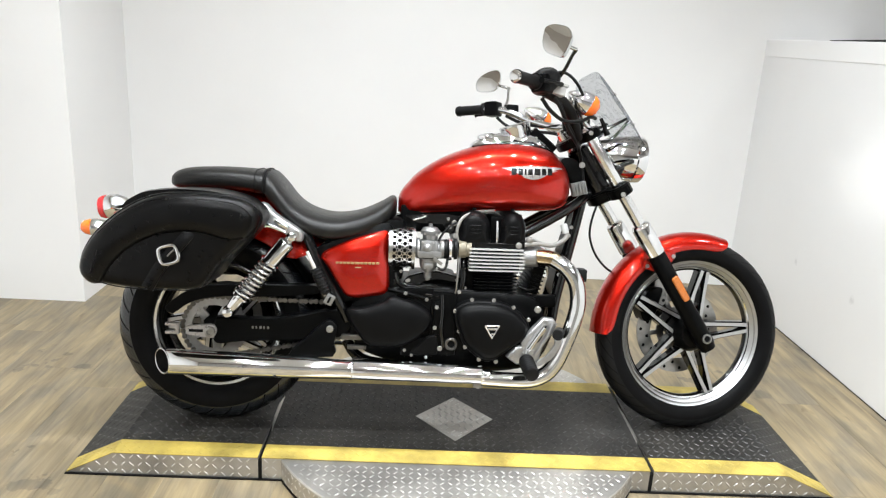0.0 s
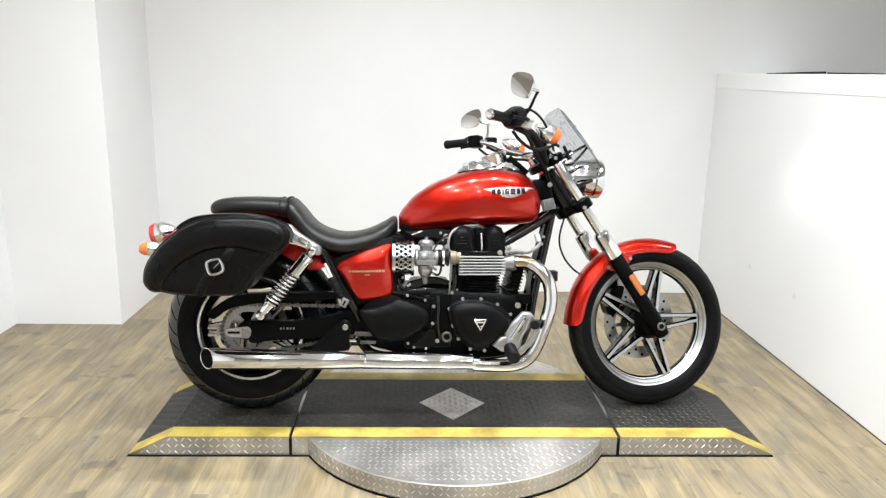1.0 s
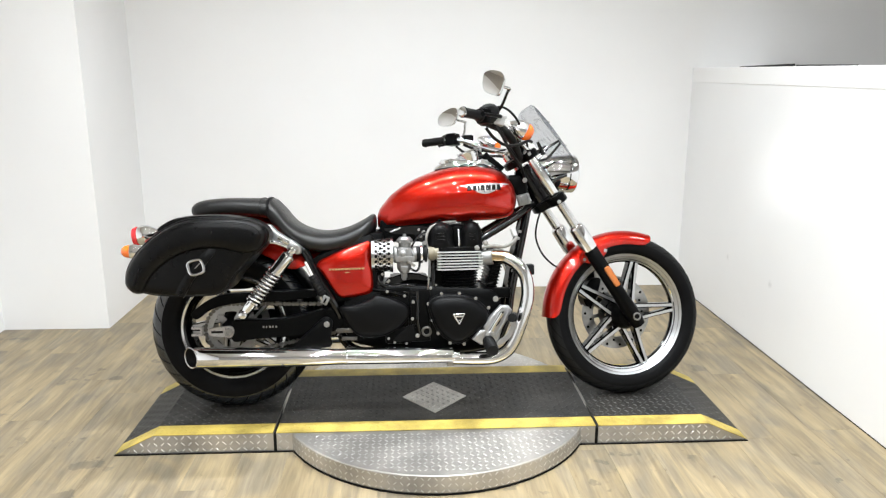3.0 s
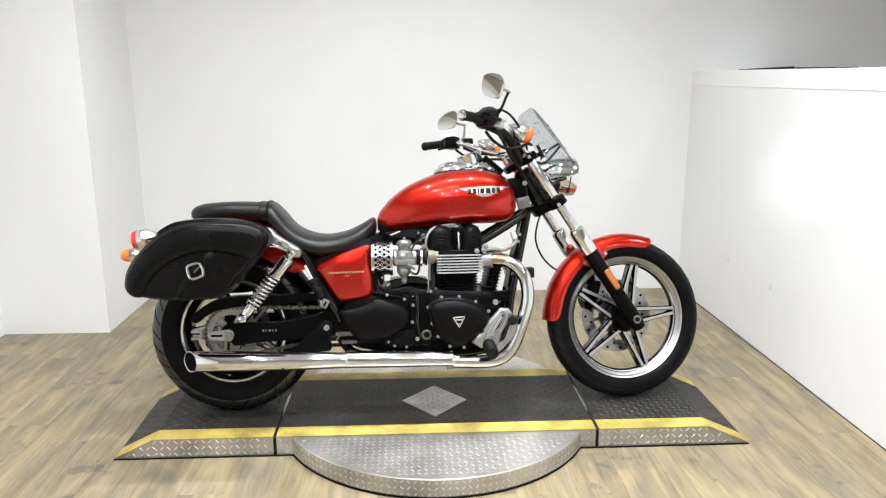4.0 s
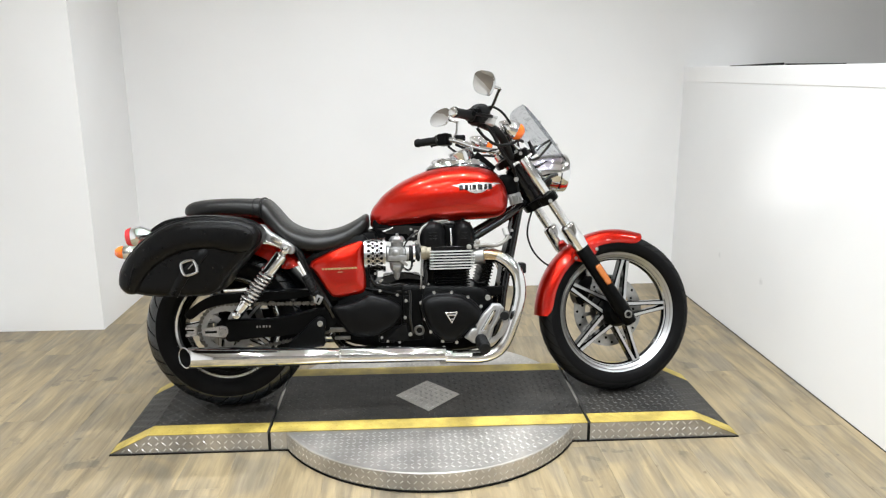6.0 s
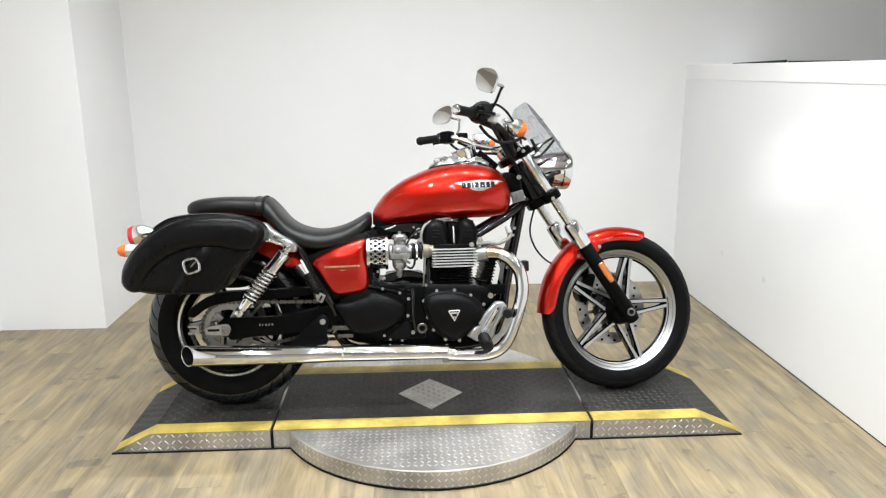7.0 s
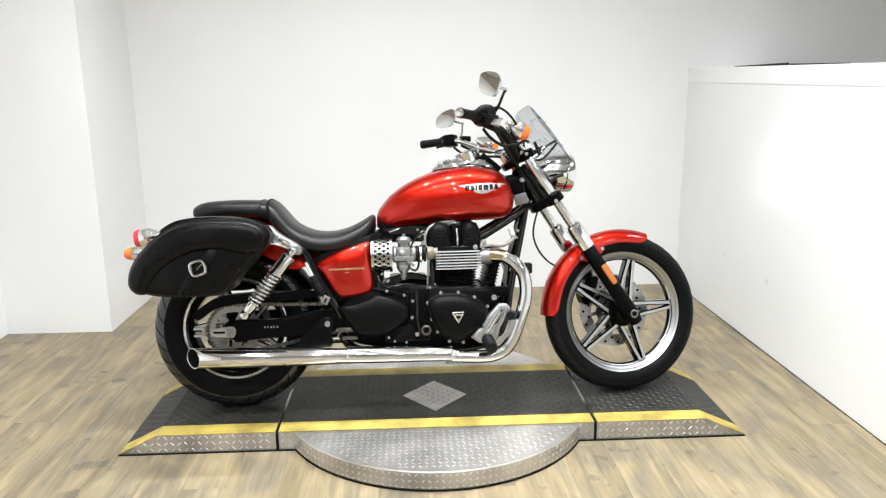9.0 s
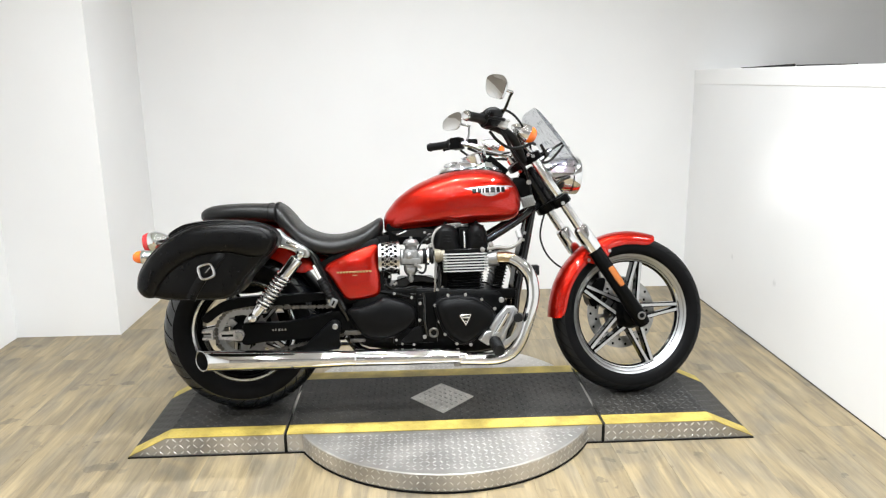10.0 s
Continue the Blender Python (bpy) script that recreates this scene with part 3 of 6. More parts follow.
# wheels
def tyre_profile(R, bead, half):
    d = R - bead
    right = [(half * 0.66, bead), (half * 0.9, bead + 0.16 * d), (half, bead + 0.42 * d), (half * 0.95, bead + 0.66 * d), (half * 0.78, bead + 0.84 * d),
             (half * 0.5, bead + 0.95 * d), (half * 0.22, R - 0.0015), (0, R)]
    smooth = [(p.x, p.y) for p in catmull([(a, c, 0) for a, c in right], 3)]
    return [(-y, r) for y, r in smooth] + [(y, r) for y, r in reversed(smooth[:-1])]


def tyre_part(parent, centre, R, bead, half, slits, lean, band_material):
    bm = bmesh.new()
    lathe(bm, tyre_profile(R, bead, half), centre, (0, 1, 0), 96, True)
    ty = put("tyre", bm, TYRE, "black rubber tyre with slanted tread slits", parent)
    bm = bmesh.new()
    band = [(y, r) for y, r in tyre_profile(R, bead, half) if r > bead + 0.56 * (R - bead)]
    lathe(bm, [(y, r + 0.0007) for y, r in band] + [(y, r - 0.003) for y, r in reversed(band)], centre, (0, 1, 0), 96, True)
    put("tread_band", bm, band_material, "tread face, the rear one tinted with a bluish sheen", ty)
    # tread slits: dark strips laid on the crown, groove shade in their colour
    verts, faces = [], []
    c = Vector(centre)
    flank = [Vector((y, r)) for y, r in tyre_profile(R, bead, half) if y >= 0 and r > bead + 0.58 * (R - bead)]
    flank.sort(key=lambda p: -p.y)

    def crown(f):
        """A point of the tread and its outward normal, f from the middle line to the shoulder."""
        k = min(int(f * (len(flank) - 1)), len(flank) - 2)
        a, b_ = flank[k], flank[k + 1]
        d = (b_ - a).normalized()
        return a.lerp(b_, f * (len(flank) - 1) - k), Vector((-d.y, d.x))

    n = 10
    for k in range(slits):
        for side in (-1, 1):
            a0 = 2 * math.pi * (k + (0.5 if side > 0 else 0)) / slits
            base = len(verts)
            for i in range(n + 1):
                f = i / n
                p, out = crown(0.1 + 0.88 * f)
                p = p + out * 0.0013
                a = a0 + lean * (f + 0.35 * f * f)
                w = 0.0052 * math.sin(math.pi * min(max(f, 0.12), 0.8)) / R
                for e in (-1, 1):
                    verts.append((c.x + p.y * math.cos(a + e * w), side * p.x, c.z + p.y * math.sin(a + e * w)))
            for i in range(n):
                q = base + 2 * i
                faces.append((q, q + 1, q + 3, q + 2))
    me = bpy.data.meshes.new("tread_groove")
    me.from_pydata(verts, [], faces)
    me.materials.append(DARK)
    ob = new("tread_groove", me)
    ob.parent = ty
    tagged(ob, "dark strips laid on as tread slits", kind="stuff")
    return ty


def wheel(name, centre, R, bead, half, rim_r, start, steer, slits, lean, label, rim_half):
    w = new(name)
    w.parent = bike
    w.empty_display_size = 0.05
    if steer:
        w.matrix_basis = STEER
    tagged(w, label)
    tyre_part(w, centre, R, bead, half, slits, lean, DULL_TREAD if steer else SHEEN_TREAD)
    h = rim_half
    rim = [(-h, bead + 0.006), (-h - 0.002, bead + 0.001), (-h + 0.004, bead - 0.006), (-h + 0.006, bead - 0.014), (-h + 0.018, bead - 0.02), (-h + 0.022, rim_r),
           (h - 0.022, rim_r), (h - 0.018, bead - 0.02), (h - 0.006, bead - 0.014), (h - 0.004, bead - 0.006), (h + 0.002, bead + 0.001), (h, bead + 0.006)]
    if steer:
        lathe_part("rim", rim, centre, (0, 1, 0), RIM, "brushed aluminium rim", w, seg=96, closed=True, smooth=50)
        lathe_part("rim_groove", [(-h + 0.0015, bead - 0.0085), (-h + 0.0005, bead - 0.010), (-h + 0.0015, bead - 0.0115), (-h + 0.006, bead - 0.010)], centre, (0, 1, 0), STEEL, "dull groove in the rim", w, seg=96, closed=True)
        lathe_part("rim_step", [(-h + 0.0185, bead - 0.0185), (-h + 0.0165, bead - 0.0205), (-h + 0.019, bead - 0.0225), (-h + 0.023, bead - 0.021)], centre, (0, 1, 0), CHROME, "polished step inside the rim", w, seg=96, closed=True)
    else:
        lathe_part("rim", rim, centre, (0, 1, 0), BLACK, "black rim with a bright lip", w, seg=96, closed=True, smooth=50)
        lathe_part("rim_lip", [(-h - 0.0005, bead + 0.0065), (-h - 0.0035, bead + 0.001), (-h - 0.0005, bead - 0.0065), (-h + 0.004, bead)], centre, (0, 1, 0), MACHINED, "bright machined rim lip", w, seg=96, closed=True, smooth=50)
    lathe_part("rim_bed", [(-h + 0.024, rim_r - 0.001), (-h + 0.03, rim_r - 0.007), (h - 0.03, rim_r - 0.007), (h - 0.024, rim_r - 0.001)], centre, (0, 1, 0), BLACK, "black inner rim", w, seg=96, closed=True)
    lathe_part("hub", [(-0.07, 0.024), (-0.062, 0.045), (-0.03, 0.062), (0.03, 0.062), (0.062, 0.045), (0.07, 0.024)], centre, (0, 1, 0), SATIN, "black cast hub", w, seg=32)
    # one double spoke, then its turned copies
    bm = bmesh.new()
    for s in (-1, 1):
        a, c = Vector((0.052, 0, s * 0.0275)), Vector((rim_r - 0.004, 0, s * 0.0105))
        d = (c - a).normalized()
        n = Vector((-d.z, 0, d.x))
        rings = []
        for p, wd, dp in ((a, 0.0105, 0.024), (a.lerp(c, 0.5), 0.0095, 0.019), (c, 0.0105, 0.021)):
            face = wd - 0.0042
            rings.append([p + n * wd + Vector((0, -dp + 0.008, 0)), p + n * face + Vector((0, -dp, 0)), p - n * face + Vector((0, -dp, 0)), p - n * wd + Vector((0, -dp + 0.008, 0)),
                          p - n * wd + Vector((0, dp, 0)), p + n * wd + Vector((0, dp, 0))])
        loft(bm, rings)
    bmesh.ops.recalc_face_normals(bm, faces=bm.faces[:])
    for f in bm.faces:
        f.material_index = 1 if f.normal.y < -0.97 else 0
    me = mesh_of(bm, "spoke", (BLACK, RIM), 20, False)
    for k in range(5):
        ob = new("spoke", me)
        ob.parent = w
        ob.matrix_basis = Matrix.Translation(centre) @ Matrix.Rotation(-radians(start + 72 * k), 4, "Y")
        if k == 0:
            tagged(ob, "black double spoke with machined faces")
    return w


rear_wheel = wheel("rear_wheel", (0, 0, RR), RR, 0.203, 0.085, 0.178, 40, False, 30, 0.22, "wide rear wheel with cast double spokes", 0.062)
front_wheel = wheel("front_wheel", tuple(AXLE), RF, 0.2525, 0.052, 0.226, 5, True, 36, 0.22, "narrow front wheel with cast double spokes", 0.034)


def ring_plate(name, centre, r0, r1, y, thick, material, parent, label="", holes=0, hole_r=0.0, hole_at=0.0):
    ob = lathe_part(name, [(y, r0), (y, r1), (y + thick, r1), (y + thick, r0)], centre, (0, 1, 0), material, label, parent, seg=64, closed=True)
    if holes:
        # flat dark discs on the face paint the shade of drilled holes
        verts, faces = [], []
        for k in range(holes):
            a = 2 * math.pi * k / holes
            rad = hole_at + (0.011 if k % 2 else -0.011)
            cx, cz = centre[0] + rad * math.cos(a), centre[2] + rad * math.sin(a)
            base = len(verts)
            for i in range(10):
                verts.append((cx + hole_r * math.cos(i * 0.628), y - 0.0004, cz + hole_r * math.sin(i * 0.628)))
            faces.append(list(range(base, base + 10)))
        me = bpy.data.meshes.new("disc_hole")
        me.from_pydata(verts, [], faces)
        me.materials.append(DARK)
        h = new("disc_hole", me)
        h.parent = ob
        tagged(h, "dark discs laid on as drilled holes", kind="stuff")
    return ob


ring_plate("brake_disc", tuple(AXLE), 0.105, 0.155, 0.062, 0.005, STEEL, front_wheel, "drilled steel brake disc", 30, 0.006, 0.13)
ring_plate("disc_carrier", tuple(AXLE), 0.055, 0.082, 0.060, 0.006, STEEL, front_wheel, "steel disc carrier")
for k in range(5):
    bm = bmesh.new()
    box(bm, (0.078, 0.060, -0.008), (0.112, 0.066, 0.008), 0.001, Matrix.Translation(AXLE) @ Matrix.Rotation(1.2566 * k + 0.5, 4, "Y"))
    put("disc_arm", bm, STEEL, parent=front_wheel)
pillow_part("brake_caliper", [(1.44, 0.42), (1.475, 0.475), (1.52, 0.48), (1.51, 0.43), (1.49, 0.375), (1.455, 0.365)], [(0.03, 0.004), (0.034, 0), (0.095, 0), (0.1, 0.006)], SATIN, "black brake caliper", steer=True)
box_part("caliper_plate", (1.50, 0.05, 0.45), (1.545, 0.056, 0.515), STEEL, 0.004, "drilled steel caliper bracket", steer=True)

# rear drive
ring_plate("sprocket", (0, 0, RR), 0.072, 0.101, -0.101, 0.007, CAST, rear_wheel, "silver toothed rear sprocket")
bm = bmesh.new()
for k in range(48):
    a = 2 * math.pi * k / 48
    box(bm, (0.0995, -0.1005, -0.0035), (0.106, -0.0955, 0.0035), 0.0012, Matrix.Translation((0, 0, RR)) @ Matrix.Rotation(a, 4, "Y"), 1)
tagged(put("sprocket_teeth", bm, STEEL, parent=rear_wheel), kind="stuff")
for k in range(5):
    bm = bmesh.new()
    box(bm, (0.04, -0.101, -0.013), (0.078, -0.092, 0.013), 0.002, Matrix.Translation((0, 0, RR)) @ Matrix.Rotation(1.2566 * k + 0.2, 4, "Y"))
    put("sprocket_arm", bm, CAST, parent=rear_wheel)
for k in range(5):
    a = 1.2566 * k + 0.2
    bolt(rear_wheel, (0.075 * math.cos(a), -0.102, RR - 0.075 * math.sin(a)), r=0.008)
ring_plate("rear_brake_disc", (0, 0, RR), 0.09, 0.12, 0.07, 0.005, STEEL, rear_wheel, "steel rear brake disc")

SPR_F = Vector((0.56, -0.098, 0.375))
SPR_R = Vector((0, -0.098, RR))
# chain, link by link
bm = bmesh.new()
for x in (-0.0079, 0.0079):
    lathe(bm, [(-0.0085, 0.0078), (0.0085, 0.0078)], (x, 0, 0), (0, 1, 0), 10)
box(bm, (-0.0079, -0.0075, -0.0048), (0.0079, -0.0055, 0.0048), 0.001)
box(bm, (-0.0079, 0.0055, -0.0048), (0.0079, 0.0075, 0.0048), 0.001)
LINK = mesh_of(bm, "chain_link", OILY)
chain = new("drive_chain")
chain.parent = bike
tagged(chain, "oily steel drive chain")


def chain_spots():
    run, r1, r2 = [], 0.100, 0.04
    d = (SPR_F - SPR_R)
    L = math.hypot(d.x, d.z)
    base = math.atan2(d.z, d.x)
    off = math.acos((r1 - r2) / L)
    for sgn in (1, -1):
        a = base + sgn * off
        p = Vector((SPR_R.x + r1 * math.cos(a), 0, SPR_R.z + r1 * math.sin(a)))
        q = Vector((SPR_F.x + r2 * math.cos(a), 0, SPR_F.z + r2 * math.sin(a)))
        n = int((q - p).length / 0.0317)
        for i in range(n):
            m = p.lerp(q, (i + 0.5) / n)
            run.append((m.x, m.z, math.atan2(q.z - p.z, q.x - p.x)))
    a0, a1 = base + off, base - off + 2 * math.pi
    n = int((a1 - a0) * r1 / 0.0317)
    for i in range(n):
        a = a0 + (a1 - a0) * (i + 0.5) / n
        run.append((SPR_R.x + r1 * math.cos(a), SPR_R.z + r1 * math.sin(a), a + math.pi / 2))
    return run


for x, z, a in chain_spots():
    ob = new("chain_link", LINK)
    ob.parent = chain
    ob.matrix_basis = Matrix.Translation((x, -0.098, z)) @ Matrix.Rotation(-a, 4, "Y")

# swingarm and frame
swing = pillow_part("swingarm", [(0.012, 0.362), (0.05, 0.372), (0.2, 0.352 + 0.02), (0.42, 0.41), (0.43, 0.33), (0.30, 0.305), (0.1, 0.295), (0.03, 0.285), (0.008, 0.30)],
                    [(-0.115, 0.004), (-0.118, 0), (-0.15, 0), (-0.154, 0.005)], SATIN, "black steel swingarm", per=3)
pillow_part("swingarm_arm", [(-0.02, 0.365), (0.2, 0.37), (0.43, 0.40), (0.43, 0.33), (0.1, 0.295), (-0.03, 0.29)], [(0.115, 0.0), (0.155, 0)], SATIN, parent=swing, smooth=False)
pillow_part("axle_plate", [(-0.076, 0.333), (-0.07, 0.341), (0.0, 0.349), (0.016, 0.342), (0.02, 0.326), (0.012, 0.309), (0.0, 0.304), (-0.07, 0.313), (-0.076, 0.319)], [(-0.15, 0.0), (-0.157, 0.0), (-0.1585, 0.0015)], SILVER, "silver chain adjuster plate", swing, per=2)
box_part("adjuster_slot", (-0.066, -0.1594, 0.3225), (-0.022, -0.158, 0.3315), DARK, 0.0, "", swing)
bm = bmesh.new()
box(bm, (-0.146, -0.14, 0.3355), (-0.105, -0.12, 0.3445), 0.002)
box(bm, (-0.146, -0.14, 0.3090), (-0.105, -0.12, 0.3180), 0.002)
box(bm, (-0.113, -0.14, 0.3090), (-0.103, -0.12, 0.3445), 0.002)
put("adjuster_end", bm, SILVER, "silver forked chain adjuster end", swing)
lathe_part("axle_nut", [(0, 0.017), (0.012, 0.017), (0.013, 0.01), (0.005, 0.009), (0.005, 0.0005)], (0, -0.158, RR), (0, -1, 0), STEEL, "steel axle nut", swing, seg=6, smooth=20)
bm = bmesh.new()
for i, wd in enumerate((0.006, 0.004, 0.007, 0.005, 0.006)):
    box(bm, (0.128 + i * 0.012, -0.1556, 0.338), (0.128 + i * 0.012 + wd, -0.1545, 0.346), 0)
put("warning_label", bm, STEEL, "small pale warning label bars", swing)
pillow_part("pivot_bracket", [(0.248, 0.262), (0.304, 0.323), (0.352, 0.368), (0.373, 0.379), (0.391, 0.370), (0.397, 0.352), (0.389, 0.30), (0.387, 0.262)], [(-0.165, 0.0), (-0.166, 0), (-0.185, 0), (-0.187, 0.003)],
            SATIN, "black triangular muffler bracket", per=2)
bolt(bike, (0.376, -0.187, 0.352), r=0.013)
pillow_part("chain_guard", [(-0.150, 0.392), (-0.10, 0.436), (-0.04, 0.464), (0.06, 0.473), (0.22, 0.477), (0.33, 0.476), (0.33, 0.450), (0.18, 0.437), (0.10, 0.432), (0.05, 0.434), (0.0, 0.428), (-0.05, 0.418), (-0.09, 0.398), (-0.125, 0.372)],
            [(-0.086, 0), (-0.126, 0), (-0.128, 0.002)], SATIN, "black chain guard", per=2)
tube_part("frame_tube", [(0.21, -0.135, 0.68), (0.285, -0.145, 0.645), (0.335, -0.15, 0.545), (0.395, -0.15, 0.44), (0.425, -0.14, 0.37)], 0.0165, BLACK, "black steel frame tube")
for s in (-1, 1):
    tube_part("frame_tube", [(1.19, s * 0.03, 0.80), (1.16, s * 0.045, 0.66), (1.115, s * 0.06, 0.46), (1.09, s * 0.07, 0.33), (1.02, s * 0.08, 0.235), (0.8, s * 0.09, 0.215), (0.5, s * 0.1, 0.225), (0.42, s * 0.1, 0.30)], 0.0175, BLACK, "black steel frame tube")
    tube_part("frame_tube", [(1.21, s * 0.03, 0.80), (1.13, s * 0.075, 0.748), (1.0, s * 0.09, 0.672), (0.9, s * 0.09, 0.62)], 0.0155, BLACK, "black steel frame tube")
tube_part("frame_tube", [(1.2, 0, 0.9), (0.9, 0, 0.80), (0.62, 0, 0.70), (0.5, 0, 0.64), (0.3, 0, 0.61), (0.1, 0, 0.68)], 0.022, BLACK, "black steel frame tube")
tube_part("frame_tube", [(0.285, 0.145, 0.645), (0.335, 0.15, 0.545), (0.425, 0.14, 0.37)], 0.0165, BLACK, "black steel frame tube")
lathe_part("head_stock", [(-0.125, 0.032), (-0.12, 0.036), (0.07, 0.036), (0.075, 0.032)], (1.207, 0, 0.885), FORK, BLACK, "black steering head", seg=24)
pillow_part("neck_cover", [(1.10, 0.890), (1.112, 0.916), (1.149, 0.914), (1.17, 0.89), (1.175, 0.84), (1.15, 0.82), (1.13, 0.85)], [(-0.06, 0.01), (-0.055, 0), (0.055, 0), (0.06, 0.01)], SATIN, "dark grey plastic neck cover")
TILT = rotate_about((1.165, 0, 0.818), (0, 1, 0), -14)
bm = bmesh.new()
box(bm, (1.140, -0.078, 0.797), (1.190, -0.05, 0.840), 0.003, TILT)
horn = put("rectifier", bm, ALU, "finned grey aluminium unit")
for i in range(5):
    box_part("cooling_fin", (1.1445 + i * 0.0095, -0.086, 0.801), (1.1485 + i * 0.0095, -0.077, 0.836), ALU, 0.001, "", horn, m=TILT)

# engine
engine = pillow_part("engine", [(0.43, 0.40), (0.50, 0.47), (0.64, 0.49), (0.78, 0.485), (0.95, 0.475), (1.03, 0.46), (1.06, 0.40), (1.045, 0.30), (0.99, 0.235), (0.8, 0.225), (0.6, 0.24), (0.46, 0.29)],
                     [(0.15, 0.02), (0.155, 0.0), (-0.15, 0.0), (-0.158, 0.012)], SATIN, "black air-cooled twin engine", per=3)
# crankcase joints and webs
bm = bmesh.new()
box(bm, (0.69, -0.168, 0.27), (0.775, -0.15, 0.475), 0.008)
box(bm, (0.60, -0.172, 0.265), (0.70, -0.15, 0.33), 0.01)
box(bm, (0.70, -0.178, 0.34), (0.73, -0.15, 0.45), 0.006)
box(bm, (0.58, -0.165, 0.45), (0.70, -0.14, 0.485), 0.008)
put("crankcase_web", bm, SATIN, "black crankcase casting", engine)
clutch_line = [(0.769, 0.432), (0.802, 0.453), (0.847, 0.459), (0.898, 0.456), (0.950, 0.439), (0.994, 0.403), (1.008, 0.369), (0.993, 0.332), (0.940, 0.291), (0.903, 0.264), (0.866, 0.261), (0.836, 0.279), (0.800, 0.312), (0.778, 0.357), (0.766, 0.399)]
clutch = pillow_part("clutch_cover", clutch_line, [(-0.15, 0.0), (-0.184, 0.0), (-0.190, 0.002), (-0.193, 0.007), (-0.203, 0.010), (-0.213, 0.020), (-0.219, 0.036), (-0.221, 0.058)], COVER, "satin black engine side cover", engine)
for x, z in ((0.767, 0.422), (0.819, 0.460), (0.888, 0.460), (0.952, 0.439), (1.003, 0.401), (0.782, 0.357), (0.804, 0.306), (0.850, 0.267), (0.905, 0.261)):
    bolt(clutch, (x, -0.187, z), r=0.0075)
bm = bmesh.new()
tri = [(0.861, 0.384), (0.905, 0.386), (0.884, 0.345)]
for k in range(3):
    a, c = Vector((tri[k][0], -0.2225, tri[k][1])), Vector((tri[(k + 1) % 3][0], -0.2225, tri[(k + 1) % 3][1]))
    tube(bm, [a, a.lerp(c, 0.5), c], 0.0026, 6, 2)
box(bm, (0.870, -0.2235, 0.372), (0.898, -0.2215, 0.379), 0.001)
box(bm, (0.880, -0.2235, 0.358), (0.889, -0.2215, 0.362), 0.001)
put("cover_emblem", bm, MACHINED, "small silver triangular emblem", clutch)
SPROCKET = [(0.427, 0.413), (0.481, 0.423), (0.539, 0.443), (0.565, 0.460), (0.605, 0.452), (0.655, 0.434), (0.688, 0.409), (0.694, 0.379), (0.675, 0.347), (0.638, 0.318), (0.594, 0.299), (0.536, 0.294), (0.492, 0.305), (0.464, 0.335), (0.437, 0.376)]
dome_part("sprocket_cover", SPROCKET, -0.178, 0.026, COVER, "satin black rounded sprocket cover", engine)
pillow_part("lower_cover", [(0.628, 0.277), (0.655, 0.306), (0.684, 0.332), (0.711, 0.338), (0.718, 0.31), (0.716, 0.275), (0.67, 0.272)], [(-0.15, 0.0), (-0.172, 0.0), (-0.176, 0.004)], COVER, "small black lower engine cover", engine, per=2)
tube_part("bracket_bar", [(0.553, -0.165, 0.481), (0.61, -0.166, 0.470), (0.68, -0.165, 0.453)], 0.0065, SATIN, "black bar over the sprocket cover", engine)
for x, z, r in ((0.617, 0.514, 0.006), (0.609, 0.472, 0.0068), (0.676, 0.454, 0.0068), (0.709, 0.430, 0.0075), (0.705, 0.364, 0.0075), (0.612, 0.288, 0.006), (0.635, 0.272, 0.0055), (0.681, 0.267, 0.0055), (0.724, 0.297, 0.009), (0.778, 0.482, 0.007)):
    bolt(engine, (x, -0.178, z), r=r)
lathe_part("oil_plug", [(0, 0.020), (0.012, 0.020), (0.014, 0.017), (0.013, 0.0125), (0.004, 0.012), (0.004, 0.001)], (0.760, -0.167, 0.311), (0, -1, 0), OILY, "round hollow oil filler plug", engine, seg=24)
lathe_part("plug_recess", [(0.0045, 0.0118), (0.0055, 0.0118), (0.0056, 0.001)], (0.760, -0.167, 0.311), (0, -1, 0), DARK, "", engine, seg=20)
# barrels and head
box_part("barrel", (0.838, -0.135, 0.44), (0.955, 0.135, 0.56), SATIN, 0.012, "black cylinder barrel", engine)
bm = bmesh.new()
for i in range(8):
    z = 0.468 + i * 0.0105
    box(bm, (0.826, -0.152, z), (0.966, 0.152, z + 0.0042), 0.0015, None, 1)
tagged(put("barrel_fin", bm, SATIN, "black barrel cooling fins", engine), kind="stuff")
box_part("barrel_casting", (0.79, -0.112, 0.45), (0.845, 0.11, 0.6), SATIN, 0.012, "black casting beside the barrel", engine)
box_part("head_block", (0.822, -0.155, 0.545), (0.97, 0.155, 0.64), BLACK, 0.006, "black cylinder head", engine)
for i in range(7):
    z = 0.5495 + i * 0.0112
    bm = bmesh.new()
    far = 0.984 - (0.006 if i in (0, 6) else 0)
    loft(bm, [[Vector((0.806, y0, zz)), Vector((0.895, y0, zz)), Vector((0.905, y0 + 0.002, zz)), Vector((far, y0 + 0.007, zz)), Vector((far, 0.17, zz)), Vector((0.806, 0.17, zz))] for y0, zz in ((-0.174, z), (-0.174, z + 0.0042))])
    put("head_fin", bm, FIN, "machined bright cooling fin" if i == 0 else "", engine, smooth=0)


